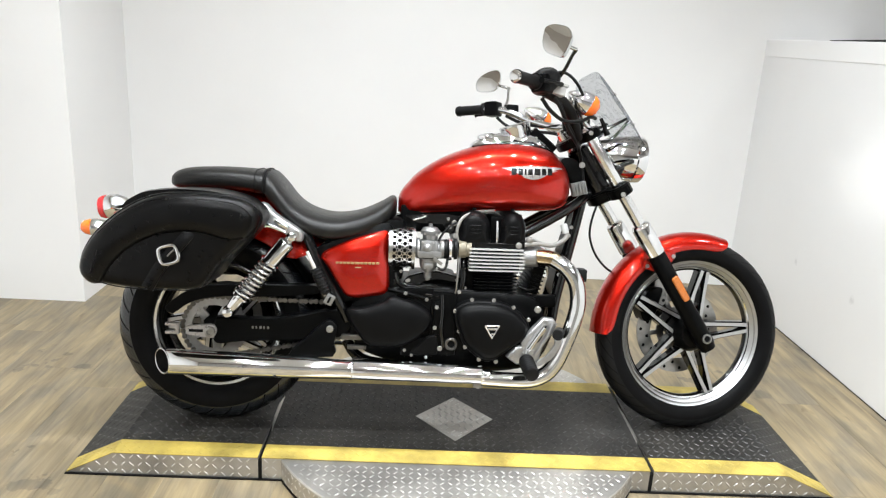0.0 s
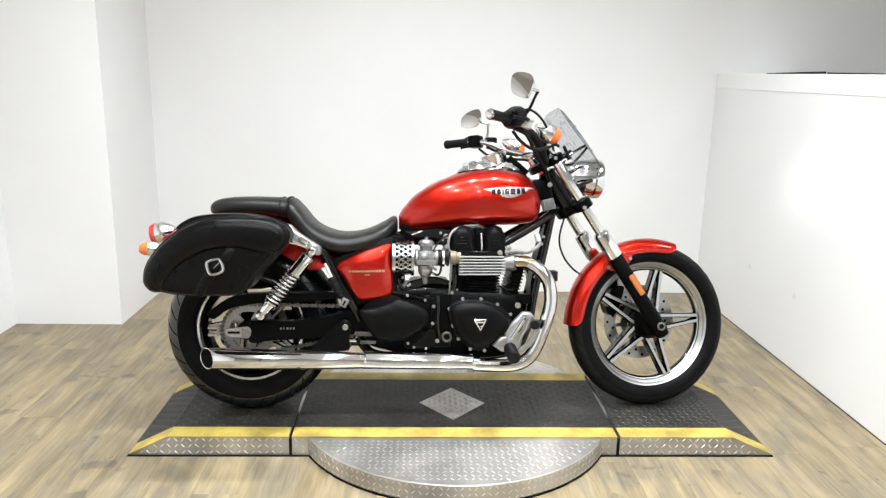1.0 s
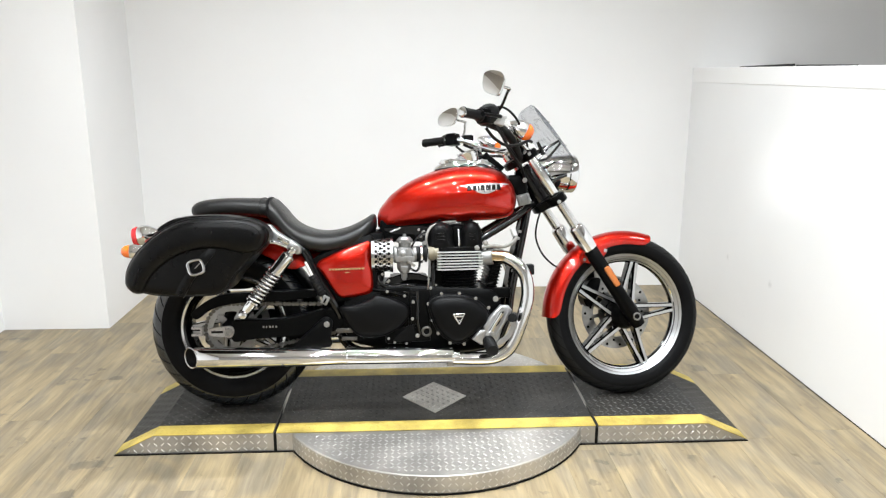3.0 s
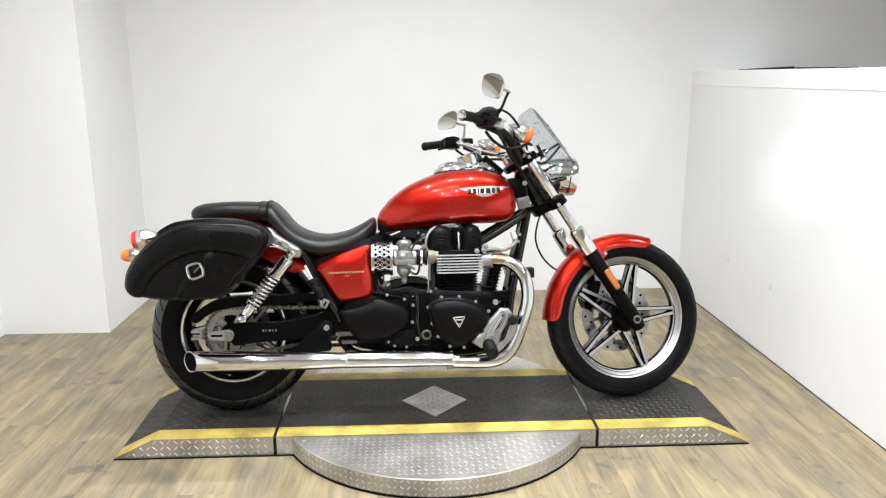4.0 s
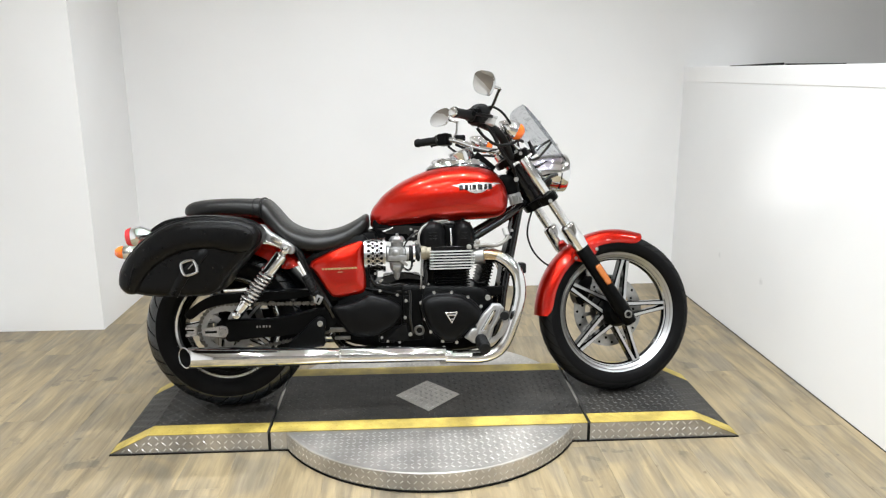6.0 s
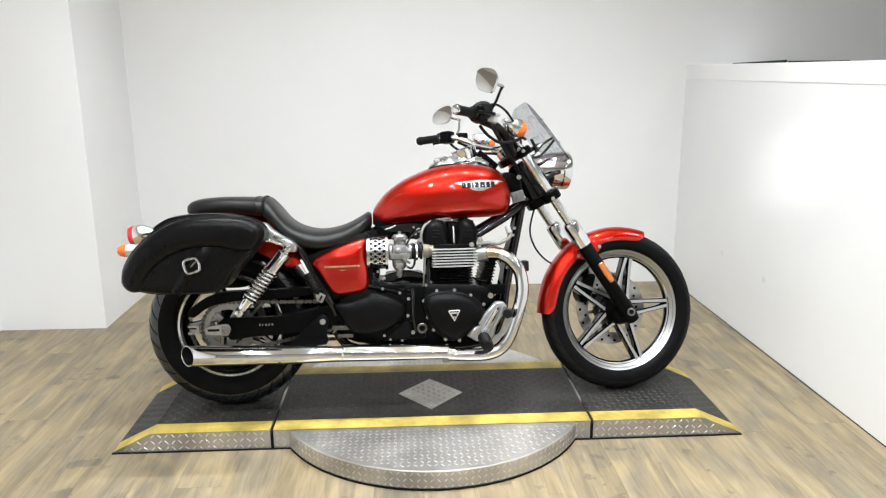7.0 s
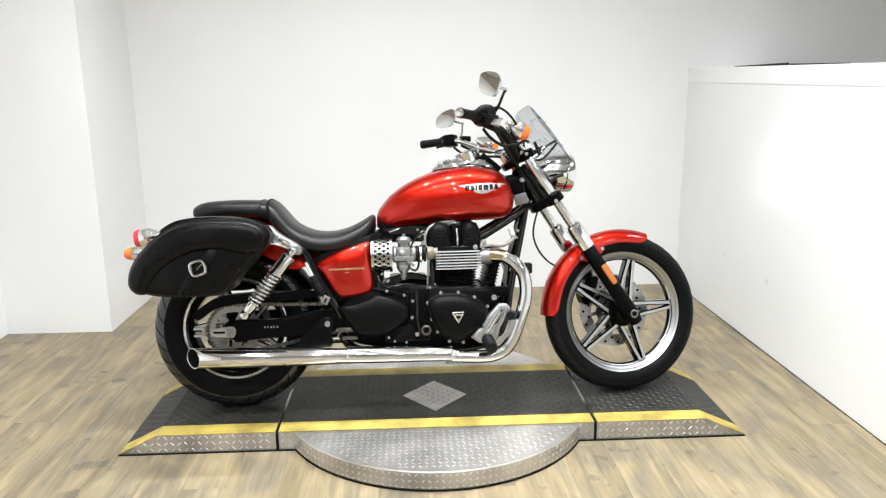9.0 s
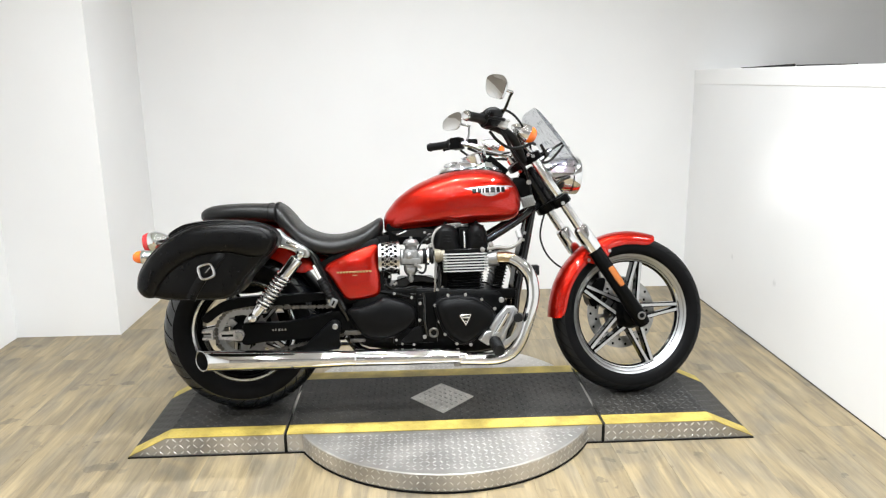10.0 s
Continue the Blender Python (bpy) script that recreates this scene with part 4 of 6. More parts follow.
def lobe(x0, x1, label):
    """A bell-shaped cam cover with a ribbed waist."""
    c, h = (x0 + x1) / 2, (x1 - x0) / 2
    arch = [(x0, 0.612), (x0, 0.66)] + [(c - h * math.cos(a), 0.682 + 0.055 * math.sin(a)) for a in (0.12, 0.45, 0.85, 1.25, 1.57, 1.89, 2.29, 2.69, 3.02)] + [(x1, 0.66), (x1, 0.612)]
    steps = [(0.12, 0.02), (0.128, 0.0), (-0.115, 0.0)] + [(-0.115 - 0.043 * math.sin(a), 0.042 * (1 - math.cos(a))) for a in (0.25, 0.5, 0.75, 1.0, 1.25, 1.5)]
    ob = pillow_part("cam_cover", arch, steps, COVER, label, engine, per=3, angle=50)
    for z in (0.668, 0.680, 0.692):
        bm = bmesh.new()
        tube(bm, [(c - h * 0.93, -0.115, z), (c - h * 0.74, -0.143, z), (c - h * 0.4, -0.1555, z), (c, -0.1585, z), (c + h * 0.4, -0.1555, z), (c + h * 0.74, -0.143, z), (c + h * 0.93, -0.115, z)], 0.0016, 6, 4)
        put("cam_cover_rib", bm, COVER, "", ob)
    for f in (-0.55, 0.0, 0.55):
        box_part("cam_cover_lug", (c + h * f - 0.006, -0.118, 0.735 - 0.03 * abs(f)), (c + h * f + 0.006, -0.09, 0.745 - 0.03 * abs(f)), SATIN, 0.002, "", ob)


lobe(0.768, 0.874, "satin black bell-shaped cam cover with ribs")
lobe(0.902, 0.988, "satin black bell-shaped cam cover with ribs")
# block added so the gap between the cam covers stays dark
box_part("cover_gap_block", (0.872, -0.125, 0.61), (0.915, 0.12, 0.722), SATIN, 0.01, "black block added to darken the gap between the covers", engine)
tube_part("coolant_pipe", [(0.894, -0.135, 0.618), (0.893, -0.15, 0.66), (0.892, -0.142, 0.708)], 0.0045, MACHINED, "thin bright pipe between covers", engine)
tube_part("air_hose", [(0.963, -0.15, 0.633), (0.993, -0.15, 0.637), (1.029, -0.145, 0.640), (1.073, -0.14, 0.636), (1.108, -0.135, 0.652), (1.122, -0.13, 0.671), (1.112, -0.12, 0.692)], 0.0075, HOSE, "pale grey air injection hose", engine)
lathe_part("pipe_union", [(0, 0.005), (0.003, 0.0095), (0.018, 0.0105), (0.022, 0.008)], (0.963, -0.165, 0.633), (0.0, 1, 0.1), HOSE, "", engine, seg=14)
lathe_part("pipe_union", [(0, 0.005), (0.003, 0.0095), (0.018, 0.0105), (0.022, 0.008)], (0.998, -0.16, 0.651), (0.0, 1, 0.1), HOSE, "", engine, seg=14)
lathe_part("hose_end", [(-0.016, 0.009), (-0.014, 0.0115), (0.014, 0.0115), (0.016, 0.008)], (1.114, -0.124, 0.690), (-0.25, 0.2, 1), FIN, "silver hose fitting", engine, seg=14)
box_part("thermostat", (0.965, -0.16, 0.626), (0.982, -0.14, 0.648), SATIN, 0.004, "", engine)
tube_part("breather_hose", [(0.770, -0.148, 0.635), (0.764, -0.15, 0.660), (0.767, -0.15, 0.688), (0.783, -0.14, 0.715), (0.822, -0.122, 0.731), (0.885, -0.10, 0.737)], 0.0052, HOSE, "pale hose looping over the cam cover", engine)
for x, y, z, r in ((0.744, -0.118, 0.681, 0.008), (0.758, -0.156, 0.657, 0.009)):
    bolt(engine, (x, y, z), r=r)
# oil cooler and front mounts
bm = bmesh.new()
box(bm, (1.022, -0.0885, 0.465), (1.0605, 0.0885, 0.61), 0.003, rotate_about((1.04, 0, 0.53), (0, 1, 0), 14))
cooler = put("oil_cooler", bm, SATIN, "black finned oil cooler", engine)
for i in range(10):
    box_part("fin", (1.017, -0.093, 0.472 + i * 0.0135), (1.0655, 0.093, 0.477 + i * 0.0135), SATIN, 0.001, "", cooler, m=rotate_about((1.04, 0, 0.53), (0, 1, 0), 14))
box_part("front_mount", (0.99, -0.13, 0.43), (1.10, -0.10, 0.47), SATIN, 0.008, "black engine mount", engine)
bolt(engine, (1.030, -0.187, 0.435), r=0.0125)
pillow_part("frame_gusset", [(1.165, 0.735), (1.185, 0.75), (1.150, 0.58), (1.120, 0.46), (1.10, 0.47), (1.125, 0.60)], [(0.05, 0.0), (0.048, 0.0), (-0.048, 0.0), (-0.05, 0.002)], SATIN, "black frame gusset", per=2)
for x, z in ((1.150, 0.69), (1.143, 0.662), (1.118, 0.53)):
    bolt(bike, (x, -0.064, z), r=0.007)
tube_part("cooler_line", [(0.97, -0.12, 0.50), (1.0, -0.13, 0.488), (1.03, -0.12, 0.49)], 0.004, BLACK, "", engine)
tube_part("clutch_cable", [(0.775, -0.158, 0.60), (0.772, -0.165, 0.55), (0.77, -0.166, 0.50), (0.765, -0.16, 0.46)], 0.0032, STEEL, "thin cable down the engine", engine)
# intake side
airbox = lathe_part("air_filter", [(-0.036, 0.058), (-0.036, 0.061), (0.036, 0.061), (0.036, 0.058)], (0.592, -0.118, 0.609), (1, 0, 0), DARK, "dark filter element", engine, seg=40)
verts, faces = [], []
for row in range(4):
    for k in range(20):
        cu, cv = 0.56 + (row + 0.5) * 0.0165, (k + (0.5 if row % 2 else 0)) * 2 * math.pi / 20
        hu, hv = 0.00825, math.pi / 20
        base = len(verts)
        for i in range(8):
            a = i * math.pi / 4 + math.pi / 8
            for u, v in ((cu + 0.0066 * math.cos(a), cv + 0.0066 / 0.066 * math.sin(a)),):
                verts.append((u, -0.118 - 0.066 * math.cos(v), 0.609 + 0.066 * math.sin(v)))
        for i in range(8):
            a = i * math.pi / 4 + math.pi / 8
            k2 = max(abs(math.cos(a)), abs(math.sin(a)))
            u, v = cu + hu * math.cos(a) / k2, cv + hv * math.sin(a) / k2
            verts.append((u, -0.118 - 0.066 * math.cos(v), 0.609 + 0.066 * math.sin(v)))
        for i in range(8):
            j = (i + 1) % 8
            faces.append((base + i, base + j, base + 8 + j, base + 8 + i))
me = bpy.data.meshes.new("perforated_cover")
me.from_pydata(verts, [], faces)
me.materials.append(MESH_STEEL)
me.shade_smooth()
cover = new("perforated_cover", me)
cover.parent = airbox
tagged(cover, "perforated chrome filter cover")
lathe_part("filter_band", [(-0.006, 0.0665), (-0.006, 0.0685), (0.006, 0.0685), (0.006, 0.0665)], (0.557, -0.118, 0.609), (1, 0, 0), MESH_STEEL, "", airbox, seg=40, closed=True)
lathe_part("filter_band", [(-0.005, 0.0665), (-0.005, 0.0685), (0.005, 0.0685), (0.005, 0.0665)], (0.629, -0.118, 0.609), (1, 0, 0), MESH_STEEL, "", airbox, seg=40, closed=True)
carb = new("carburettor")
carb.parent = engine
tagged(carb, "cast silver carburettor body")
lathe_part("venturi", [(-0.055, 0.028), (-0.05, 0.033), (-0.042, 0.033), (-0.04, 0.027), (0.02, 0.027), (0.022, 0.031), (0.034, 0.031), (0.036, 0.024), (0.05, 0.024)], (0.69, -0.15, 0.613), (1, 0, 0), ALU, "", carb, seg=24)
lathe_part("float_bowl", [(0.0, 0.031), (0.006, 0.031), (0.008, 0.0285), (0.030, 0.027), (0.044, 0.019), (0.050, 0.012), (0.058, 0.011), (0.060, 0.001)], (0.677, -0.153, 0.588), (0, 0, -1), ALU, "rounded float bowl", carb, seg=24)
box_part("carb_body", (0.648, -0.186, 0.585), (0.708, -0.125, 0.645), ALU, 0.016, "", carb)
lathe_part("carb_top", [(0.0, 0.024), (0.022, 0.024), (0.024, 0.031), (0.034, 0.031), (0.036, 0.027), (0.044, 0.022), (0.046, 0.007), (0.056, 0.006)], (0.68, -0.155, 0.637), (0, 0, 1), ALU, "", carb, seg=24)
box_part("carb_flange", (0.644, -0.191, 0.588), (0.716, -0.186, 0.609), ALU, 0.002, "", carb)
lathe_part("diaphragm_cap", [(0, 0.014), (0.004, 0.014), (0.006, 0.011), (0.008, 0.009), (0.009, 0.002)], (0.672, -0.185, 0.618), (0, -1, 0), ALU, "round carburettor cap", carb, seg=20)
box_part("throttle_lever", (0.69, -0.198, 0.578), (0.722, -0.19, 0.588), STEEL, 0.002, "", carb, m=rotate_about((0.70, -0.19, 0.583), (0, 1, 0), 35))
# thin dark box paints the shade of the gap above the float bowl
box_part("gap_shade_line", (0.645, -0.184, 0.585), (0.708, -0.125, 0.5885), DARK, 0.0005, "dark line painted for a shaded carburettor gap", carb)
lathe_part("bowl_screw", [(0, 0.012), (0.016, 0.012), (0.018, 0.008), (0.024, 0.007)], (0.677, -0.15, 0.536), (0, 0, -1), ALU, "", carb, seg=14)
tube_part("fuel_hose", [(0.70, -0.18, 0.56), (0.722, -0.18, 0.55), (0.735, -0.165, 0.565), (0.738, -0.15, 0.60)], 0.0045, RUBBER, "thin black fuel hose", carb)
tube_part("throttle_cable", [(0.705, -0.17, 0.64), (0.725, -0.165, 0.672), (0.755, -0.15, 0.695), (0.79, -0.13, 0.70)], 0.0035, RUBBER, "black throttle cable", carb)
for x, z in ((0.655, 0.60), (0.69, 0.60), (0.655, 0.636), (0.69, 0.636)):
    bolt(carb, (x, -0.187, z), r=0.0042)
box_part("drain_block", (0.662, -0.190, 0.556), (0.692, -0.176, 0.57), ALU, 0.003, "", carb)
for x, z in ((0.662, 0.663), (0.698, 0.663), (0.665, 0.556), (0.704, 0.556), (0.712, 0.632)):
    bolt(carb, (x, -0.184, z), r=0.0045)
lathe_part("intake_rubber", [(0.0, 0.03), (0.012, 0.032), (0.02, 0.027), (0.034, 0.027), (0.036, 0.033), (0.044, 0.033), (0.046, 0.026)], (0.722, -0.148, 0.613), (1, 0, 0.02), RUBBER, "black rubber intake joint", engine, seg=24)
lathe_part("intake_clamp", [(-0.004, 0.0335), (-0.004, 0.035), (0.004, 0.035), (0.004, 0.0335)], (0.745, -0.148, 0.613), (1, 0, 0.02), MACHINED, "steel hose clamp", engine, seg=24, closed=True)
lathe_part("intake_stub", [(0, 0.028), (0.022, 0.028), (0.024, 0.024), (0.04, 0.024)], (0.772, -0.145, 0.614), (1, 0, 0), TAN, "tan cast intake stub", engine, seg=24)
box_part("ignition_coil", (0.585, -0.07, 0.655), (0.80, 0.07, 0.745), SATIN, 0.012, "black ignition coil under the tank", engine)
# black parts behind the intake
box_part("airbox", (0.44, -0.12, 0.50), (0.60, 0.12, 0.70), SATIN, 0.02, "black plastic airbox", engine)
box_part("starter_cover", (0.62, -0.09, 0.45), (0.78, 0.12, 0.512), SATIN, 0.02, "black casting behind the barrels", engine)
pillow_part("hose_bracket", [(0.60, 0.478), (0.612, 0.515), (0.66, 0.532), (0.71, 0.538), (0.76, 0.526), (0.784, 0.515), (0.775, 0.50), (0.72, 0.507), (0.67, 0.50), (0.63, 0.472)], [(-0.118, 0.0), (-0.127, 0.0), (-0.131, 0.005)], BLACK, "glossy black curved bracket", engine, per=3)
for pts, r in (([(0.60, -0.135, 0.495), (0.64, -0.142, 0.486), (0.69, -0.145, 0.492), (0.73, -0.14, 0.478), (0.745, -0.15, 0.44)], 0.0085),
               ([(0.575, -0.14, 0.53), (0.585, -0.148, 0.50), (0.62, -0.15, 0.478), (0.67, -0.158, 0.468), (0.715, -0.162, 0.462)], 0.007),
               ([(0.795, -0.12, 0.60), (0.79, -0.138, 0.56), (0.792, -0.142, 0.52), (0.785, -0.14, 0.47)], 0.0095),
               ([(0.725, -0.17, 0.47), (0.728, -0.176, 0.42), (0.726, -0.178, 0.36), (0.735, -0.172, 0.30)], 0.0075)):
    tube_part("engine_hose", pts, r, BLACK, "black rubber hose", engine)
for x, z, r in ((0.592, 0.535, 0.006), (0.612, 0.505, 0.006), (0.60, 0.465, 0.007), (0.772, 0.512, 0.006), (0.80, 0.488, 0.006)):
    bolt(engine, (x, -0.138, z), r=r)
pillow_part("bracket", [(0.60, 0.712), (0.72, 0.722), (0.79, 0.715), (0.775, 0.672), (0.745, 0.655), (0.72, 0.688), (0.64, 0.69)], [(-0.112, 0), (-0.116, 0)], BLACK, "black frame bracket", per=2, smooth=False)
bolt(bike, (0.757, -0.117, 0.694), r=0.011)
bolt(bike, (0.737, -0.117, 0.706), r=0.006)
tube_part("bright_cable", [(0.625, -0.14, 0.70), (0.645, -0.142, 0.707), (0.665, -0.142, 0.715)], 0.003, MACHINED, "short bright cable end")

# exhaust
exhaust = new("exhaust")
exhaust.parent = bike
tagged(exhaust, "chrome exhaust pipe and slash-cut muffler")
bend = [(0.99, -0.135, 0.592), (1.03, -0.15, 0.598), (1.075, -0.165, 0.595), (1.112, -0.178, 0.572), (1.147, -0.187, 0.525), (1.157, -0.19, 0.46), (1.147, -0.19, 0.40), (1.124, -0.19, 0.325), (1.100, -0.19, 0.265), (1.068, -0.19, 0.225), (1.02, -0.192, 0.205), (0.96, -0.195, 0.203), (0.86, -0.197, 0.208)]
bm = bmesh.new()
tube(bm, bend[2:], 0.0255, 20, 8)
put("header_pipe", bm, CHROME, "chrome header pipe", exhaust)
bm = bmesh.new()
tube(bm, bend[:4], 0.0252, 20, 8)
put("header_bend", bm, BRONZE, "heat-browned header bend", exhaust)
lathe_part("header_collar", [(-0.02, 0.026), (-0.02, 0.03), (0.022, 0.0295), (0.024, 0.026)], (1.005, -0.141, 0.594), (1, -0.35, 0.1), ALU, "silver pipe collar", exhaust, seg=24)
bm = bmesh.new()
tube(bm, [(x, -y, z) for x, y, z in bend[1:]], 0.0255, 16, 6)
put("header_pipe", bm, CHROME, "", exhaust)


def muffler(side):
    rows = [(0.885, 0.0225), (0.87, 0.0228), (0.866, 0.0262), (0.855, 0.0268), (0.66, 0.0288), (0.452, 0.030), (0.446, 0.0312), (0.440, 0.0295), (0.432, 0.0300), (0.30, 0.0345), (0.11, 0.0378), (0.0, 0.0388), (-0.134, 0.0392)]
    rings = []
    seg = 40
    for x, r in rows:
        zc = 0.2165 + 0.0225 * (0.885 - x) / 1.019
        yc = side * (0.198 + 0.004 * (0.885 - x))
        ring = []
        for k in range(seg):
            a = 2 * math.pi * k / seg
            y, z = r * math.cos(a), r * math.sin(a)
            ring.append(Vector((x + (y * side * 0.85 if x < -0.1 else 0), yc + y, zc + z)))
        rings.append(ring)
    tip = rings[-1]
    c = centre_of(tip)
    rb = bmesh.new()
    tube(rb, [c + (p - c) * 0.97 for p in tip + tip[:2]], 0.0024, 6, 2)
    put("tip_ring", rb, MACHINED, "bright rolled muffler end", exhaust)
    rings.append([c + (p - c) * 0.97 + Vector((-0.0015, 0, 0)) for p in tip])
    rings.append([c + (p - c) * 0.93 for p in tip])
    rings.append([c + (p - c) * 0.92 + Vector((0.10, 0, 0)) for p in tip])
    bm = bmesh.new()
    loft(bm, rings)
    bmesh.ops.recalc_face_normals(bm, faces=bm.faces[:])
    for f in bm.faces:
        cc = f.calc_center_median()
        if (Vector((0, cc.y, cc.z)) - Vector((0, c.y, c.z))).length < 0.0366 and cc.x < c.x + 0.16 and cc.x > c.x - 0.05 and abs(f.normal.x) < 0.9 and (f.normal.dot(Vector((0, cc.y - c.y, cc.z - c.z))) < 0):
            f.material_index = 1
        if len(f.verts) > 4 and cc.x < 0.2:
            f.material_index = 1
    me = mesh_of(bm, "muffler", (CHROME, DARK), 40, False)
    shield = bmesh.new()
    shell = []
    for x, lift in ((0.449, 0.0), (0.4492, 0.0075), (0.453, 0.009), (0.458, 0.007), (0.66, 0.007), (0.853, 0.0065), (0.857, 0.0085), (0.86, 0.0065), (0.8602, 0.0)):
        zc = 0.2165 + 0.0225 * (0.885 - x) / 1.019
        yc = side * (0.198 + 0.004 * (0.885 - x))
        r = 0.0268 + (0.030 - 0.0268) * (0.855 - x) / 0.403
        arc = [radians(-26 + 10 * k) for k in range(16)]
        shell.append([Vector((x, yc + side * q * math.cos(a), zc + q * math.sin(a))) for q, way in ((r + lift, 1), (r - 0.002, -1)) for a in arc[::way]])
    loft(shield, shell)
    part("heat_shield", mesh_of(shield, "heat_shield", (CHROME,), 40), None, exhaust, "chrome heat shield clipped over the muffler")
    return part("muffler", me, None, exhaust, "long chrome muffler with open slash-cut tip")


muffler(-1)
muffler(1)
box_part("muffler_clamp", (0.835, -0.205, 0.178), (0.865, -0.19, 0.198), STEEL, 0.003, "small steel pipe clamp", exhaust)
bolt(exhaust, (0.85, -0.2, 0.178), (0, -0.3, -1), 0.006)

# fuel tank
TANK = [(0.576, 0.765, 0.716, 0.035), (0.585, 0.787, 0.710, 0.055), (0.605, 0.813, 0.708, 0.072), (0.637, 0.848, 0.710, 0.088), (0.71, 0.898, 0.716, 0.11), (0.812, 0.94, 0.724, 0.132), (0.892, 0.958, 0.729, 0.144),
        (0.96, 0.962, 0.733, 0.148), (1.02, 0.955, 0.735, 0.146), (1.065, 0.94, 0.738, 0.138), (1.10, 0.915, 0.746, 0.122), (1.122, 0.885, 0.764, 0.10), (1.134, 0.85, 0.79, 0.07), (1.138, 0.825, 0.81, 0.03)]


def tank_at(x):
    xs = [r[0] for r in TANK]
    return [float(np.interp(x, xs, [r[k] for r in TANK])) for k in (1, 2, 3)]


def tank_ring(top, bot, w, x, n=40):
    zm = bot + 0.42 * (top - bot)
    ring = []
    for k in range(n):
        a = 2 * math.pi * k / n
        c, s = math.cos(a), math.sin(a)
        y = w * math.copysign(abs(c) ** 0.82, c)
        z = zm + ((top - zm) * abs(s) ** 0.92 if s > 0 else -(zm - bot) * abs(s) ** 0.62)
        ring.append(Vector((x, y, z)))
    return ring


def tank_side(x, z):
    """The y of the tank's near side."""
    top, bot, w = tank_at(x)
    zm = bot + 0.42 * (top - bot)
    f = (z - zm) / (top - zm) if z > zm else (zm - z) / (zm - bot)
    s = min(1, max(0, f)) ** (1 / 0.92 if z > zm else 1 / 0.62)
    return -w * math.sqrt(max(0, 1 - s * s)) ** 0.82


rows = catmull([(x, t, b) for x, t, b, w in TANK], 4)
wid = catmull([(x, w, 0) for x, t, b, w in TANK], 4)
bm = bmesh.new()
loft(bm, [tank_ring(p.y, p.z, q.y, p.x) for p, q in zip(rows, wid)])
tank = put("fuel_tank", bm, RED, "glossy candy-red teardrop fuel tank", smooth=50)
tank_tree = BVHTree.FromPolygons([v.co for v in tank.data.vertices], [p.vertices for p in tank.data.polygons])


def on_tank(name, outline, material, label, lift=0.0025, parent=None, fill=True):
    """A thin emblem that follows the tank's flank."""
    bm = bmesh.new()
    c = (sum(p[0] for p in outline) / len(outline), sum(p[1] for p in outline) / len(outline))
    rings = []
    for f, l in ((1.0, -0.001), (1.0, lift), (0.75, lift + 0.0006), (0.4, lift + 0.0006), (0.02, lift + 0.0006)):
        rings.append([Vector((c[0] + (x - c[0]) * f, tank_side(c[0] + (x - c[0]) * f, c[1] + (z - c[1]) * f) - l, c[1] + (z - c[1]) * f)) for x, z in outline])
    loft(bm, rings)
    return put(name, bm, material, label, parent or tank)


for s in (-1, 1):
    line = [tank_tree.ray_cast(Vector((p.x, s, p.z + 0.011)), Vector((0, -s, 0)))[0] for p in rows[6:-8:2]]
    tube_part("tank_seam", line, 0.0028, RED, "rolled red seam along the tank's foot", tank, seg=8, per=3)
wing = [(0.897, 0.8765), (0.93, 0.8805), (0.975, 0.884), (1.03, 0.8865), (1.075, 0.885), (1.10, 0.881), (1.075, 0.8715), (1.05, 0.866), (1.035, 0.855), (1.015, 0.846), (0.993, 0.8435), (0.972, 0.848), (0.957, 0.858), (0.935, 0.866)]
badge = on_tank("tank_emblem", wing, SILVER, "silver winged emblem with dark bars")
x = 0.928
for i, wd in enumerate((0.016, 0.014, 0.006, 0.015, 0.019, 0.014, 0.015)):
    z0, z1 = 0.857 + 0.0004 * i, 0.877 + 0.0006 * i
    on_tank("emblem_bar", [(x, z0), (x + wd * 0.5, z0), (x + wd, z0), (x + wd, z1), (x + wd * 0.5, z1), (x, z1)], BLACK, "", 0.0042, badge)
    x += wd + 0.0055
# console and speedometer on top
bm = bmesh.new()
crows = []
for xx, top, w in ((0.805, 0.944, 0.012), (0.815, 0.955, 0.03), (0.85, 0.974, 0.044), (0.90, 0.988, 0.05), (0.95, 0.992, 0.054), (1.01, 0.99, 0.052), (1.05, 0.968, 0.04), (1.085, 0.938, 0.022)):
    lo = tank_at(xx)[0] - 0.012
    crows.append([Vector((xx, w * math.cos(a), lo + (top - lo) * max(0, math.sin(a)) ** 0.7)) for a in [math.pi * k / 14 for k in range(15)]])
loft(bm, crows)
console = put("tank_console", bm, CHROME, "chrome instrument console on the tank", tank, smooth=50)
lathe_part("speedometer", [(0.0, 0.046), (0.028, 0.05), (0.038, 0.053), (0.044, 0.053), (0.047, 0.049), (0.042, 0.046)], (0.965, 0, 0.975), (-0.32, 0, 0.95), CHROME, "chrome speedometer housing", tank, seg=40)
lathe_part("dial", [(0.0, 0.045), (0.001, 0.045), (0.0015, 0.001)], (0.9515, 0, 1.0155), (-0.32, 0, 0.95), BLACK, "black dial", tank)
lathe_part("filler_cap", [(0, 0.03), (0.01, 0.032), (0.02, 0.03), (0.024, 0.02), (0.026, 0.001)], (0.862, 0, 0.960), (-0.2, 0, 1), CHROME, "chrome filler cap", tank, seg=32)
for xx in (0.83, 0.87, 0.91, 0.985, 1.02):
    bolt(console, (xx, -0.035, tank_at(xx)[0] + 0.022), (-0.1, -0.5, 0.85), 0.005)
bm = bmesh.new()
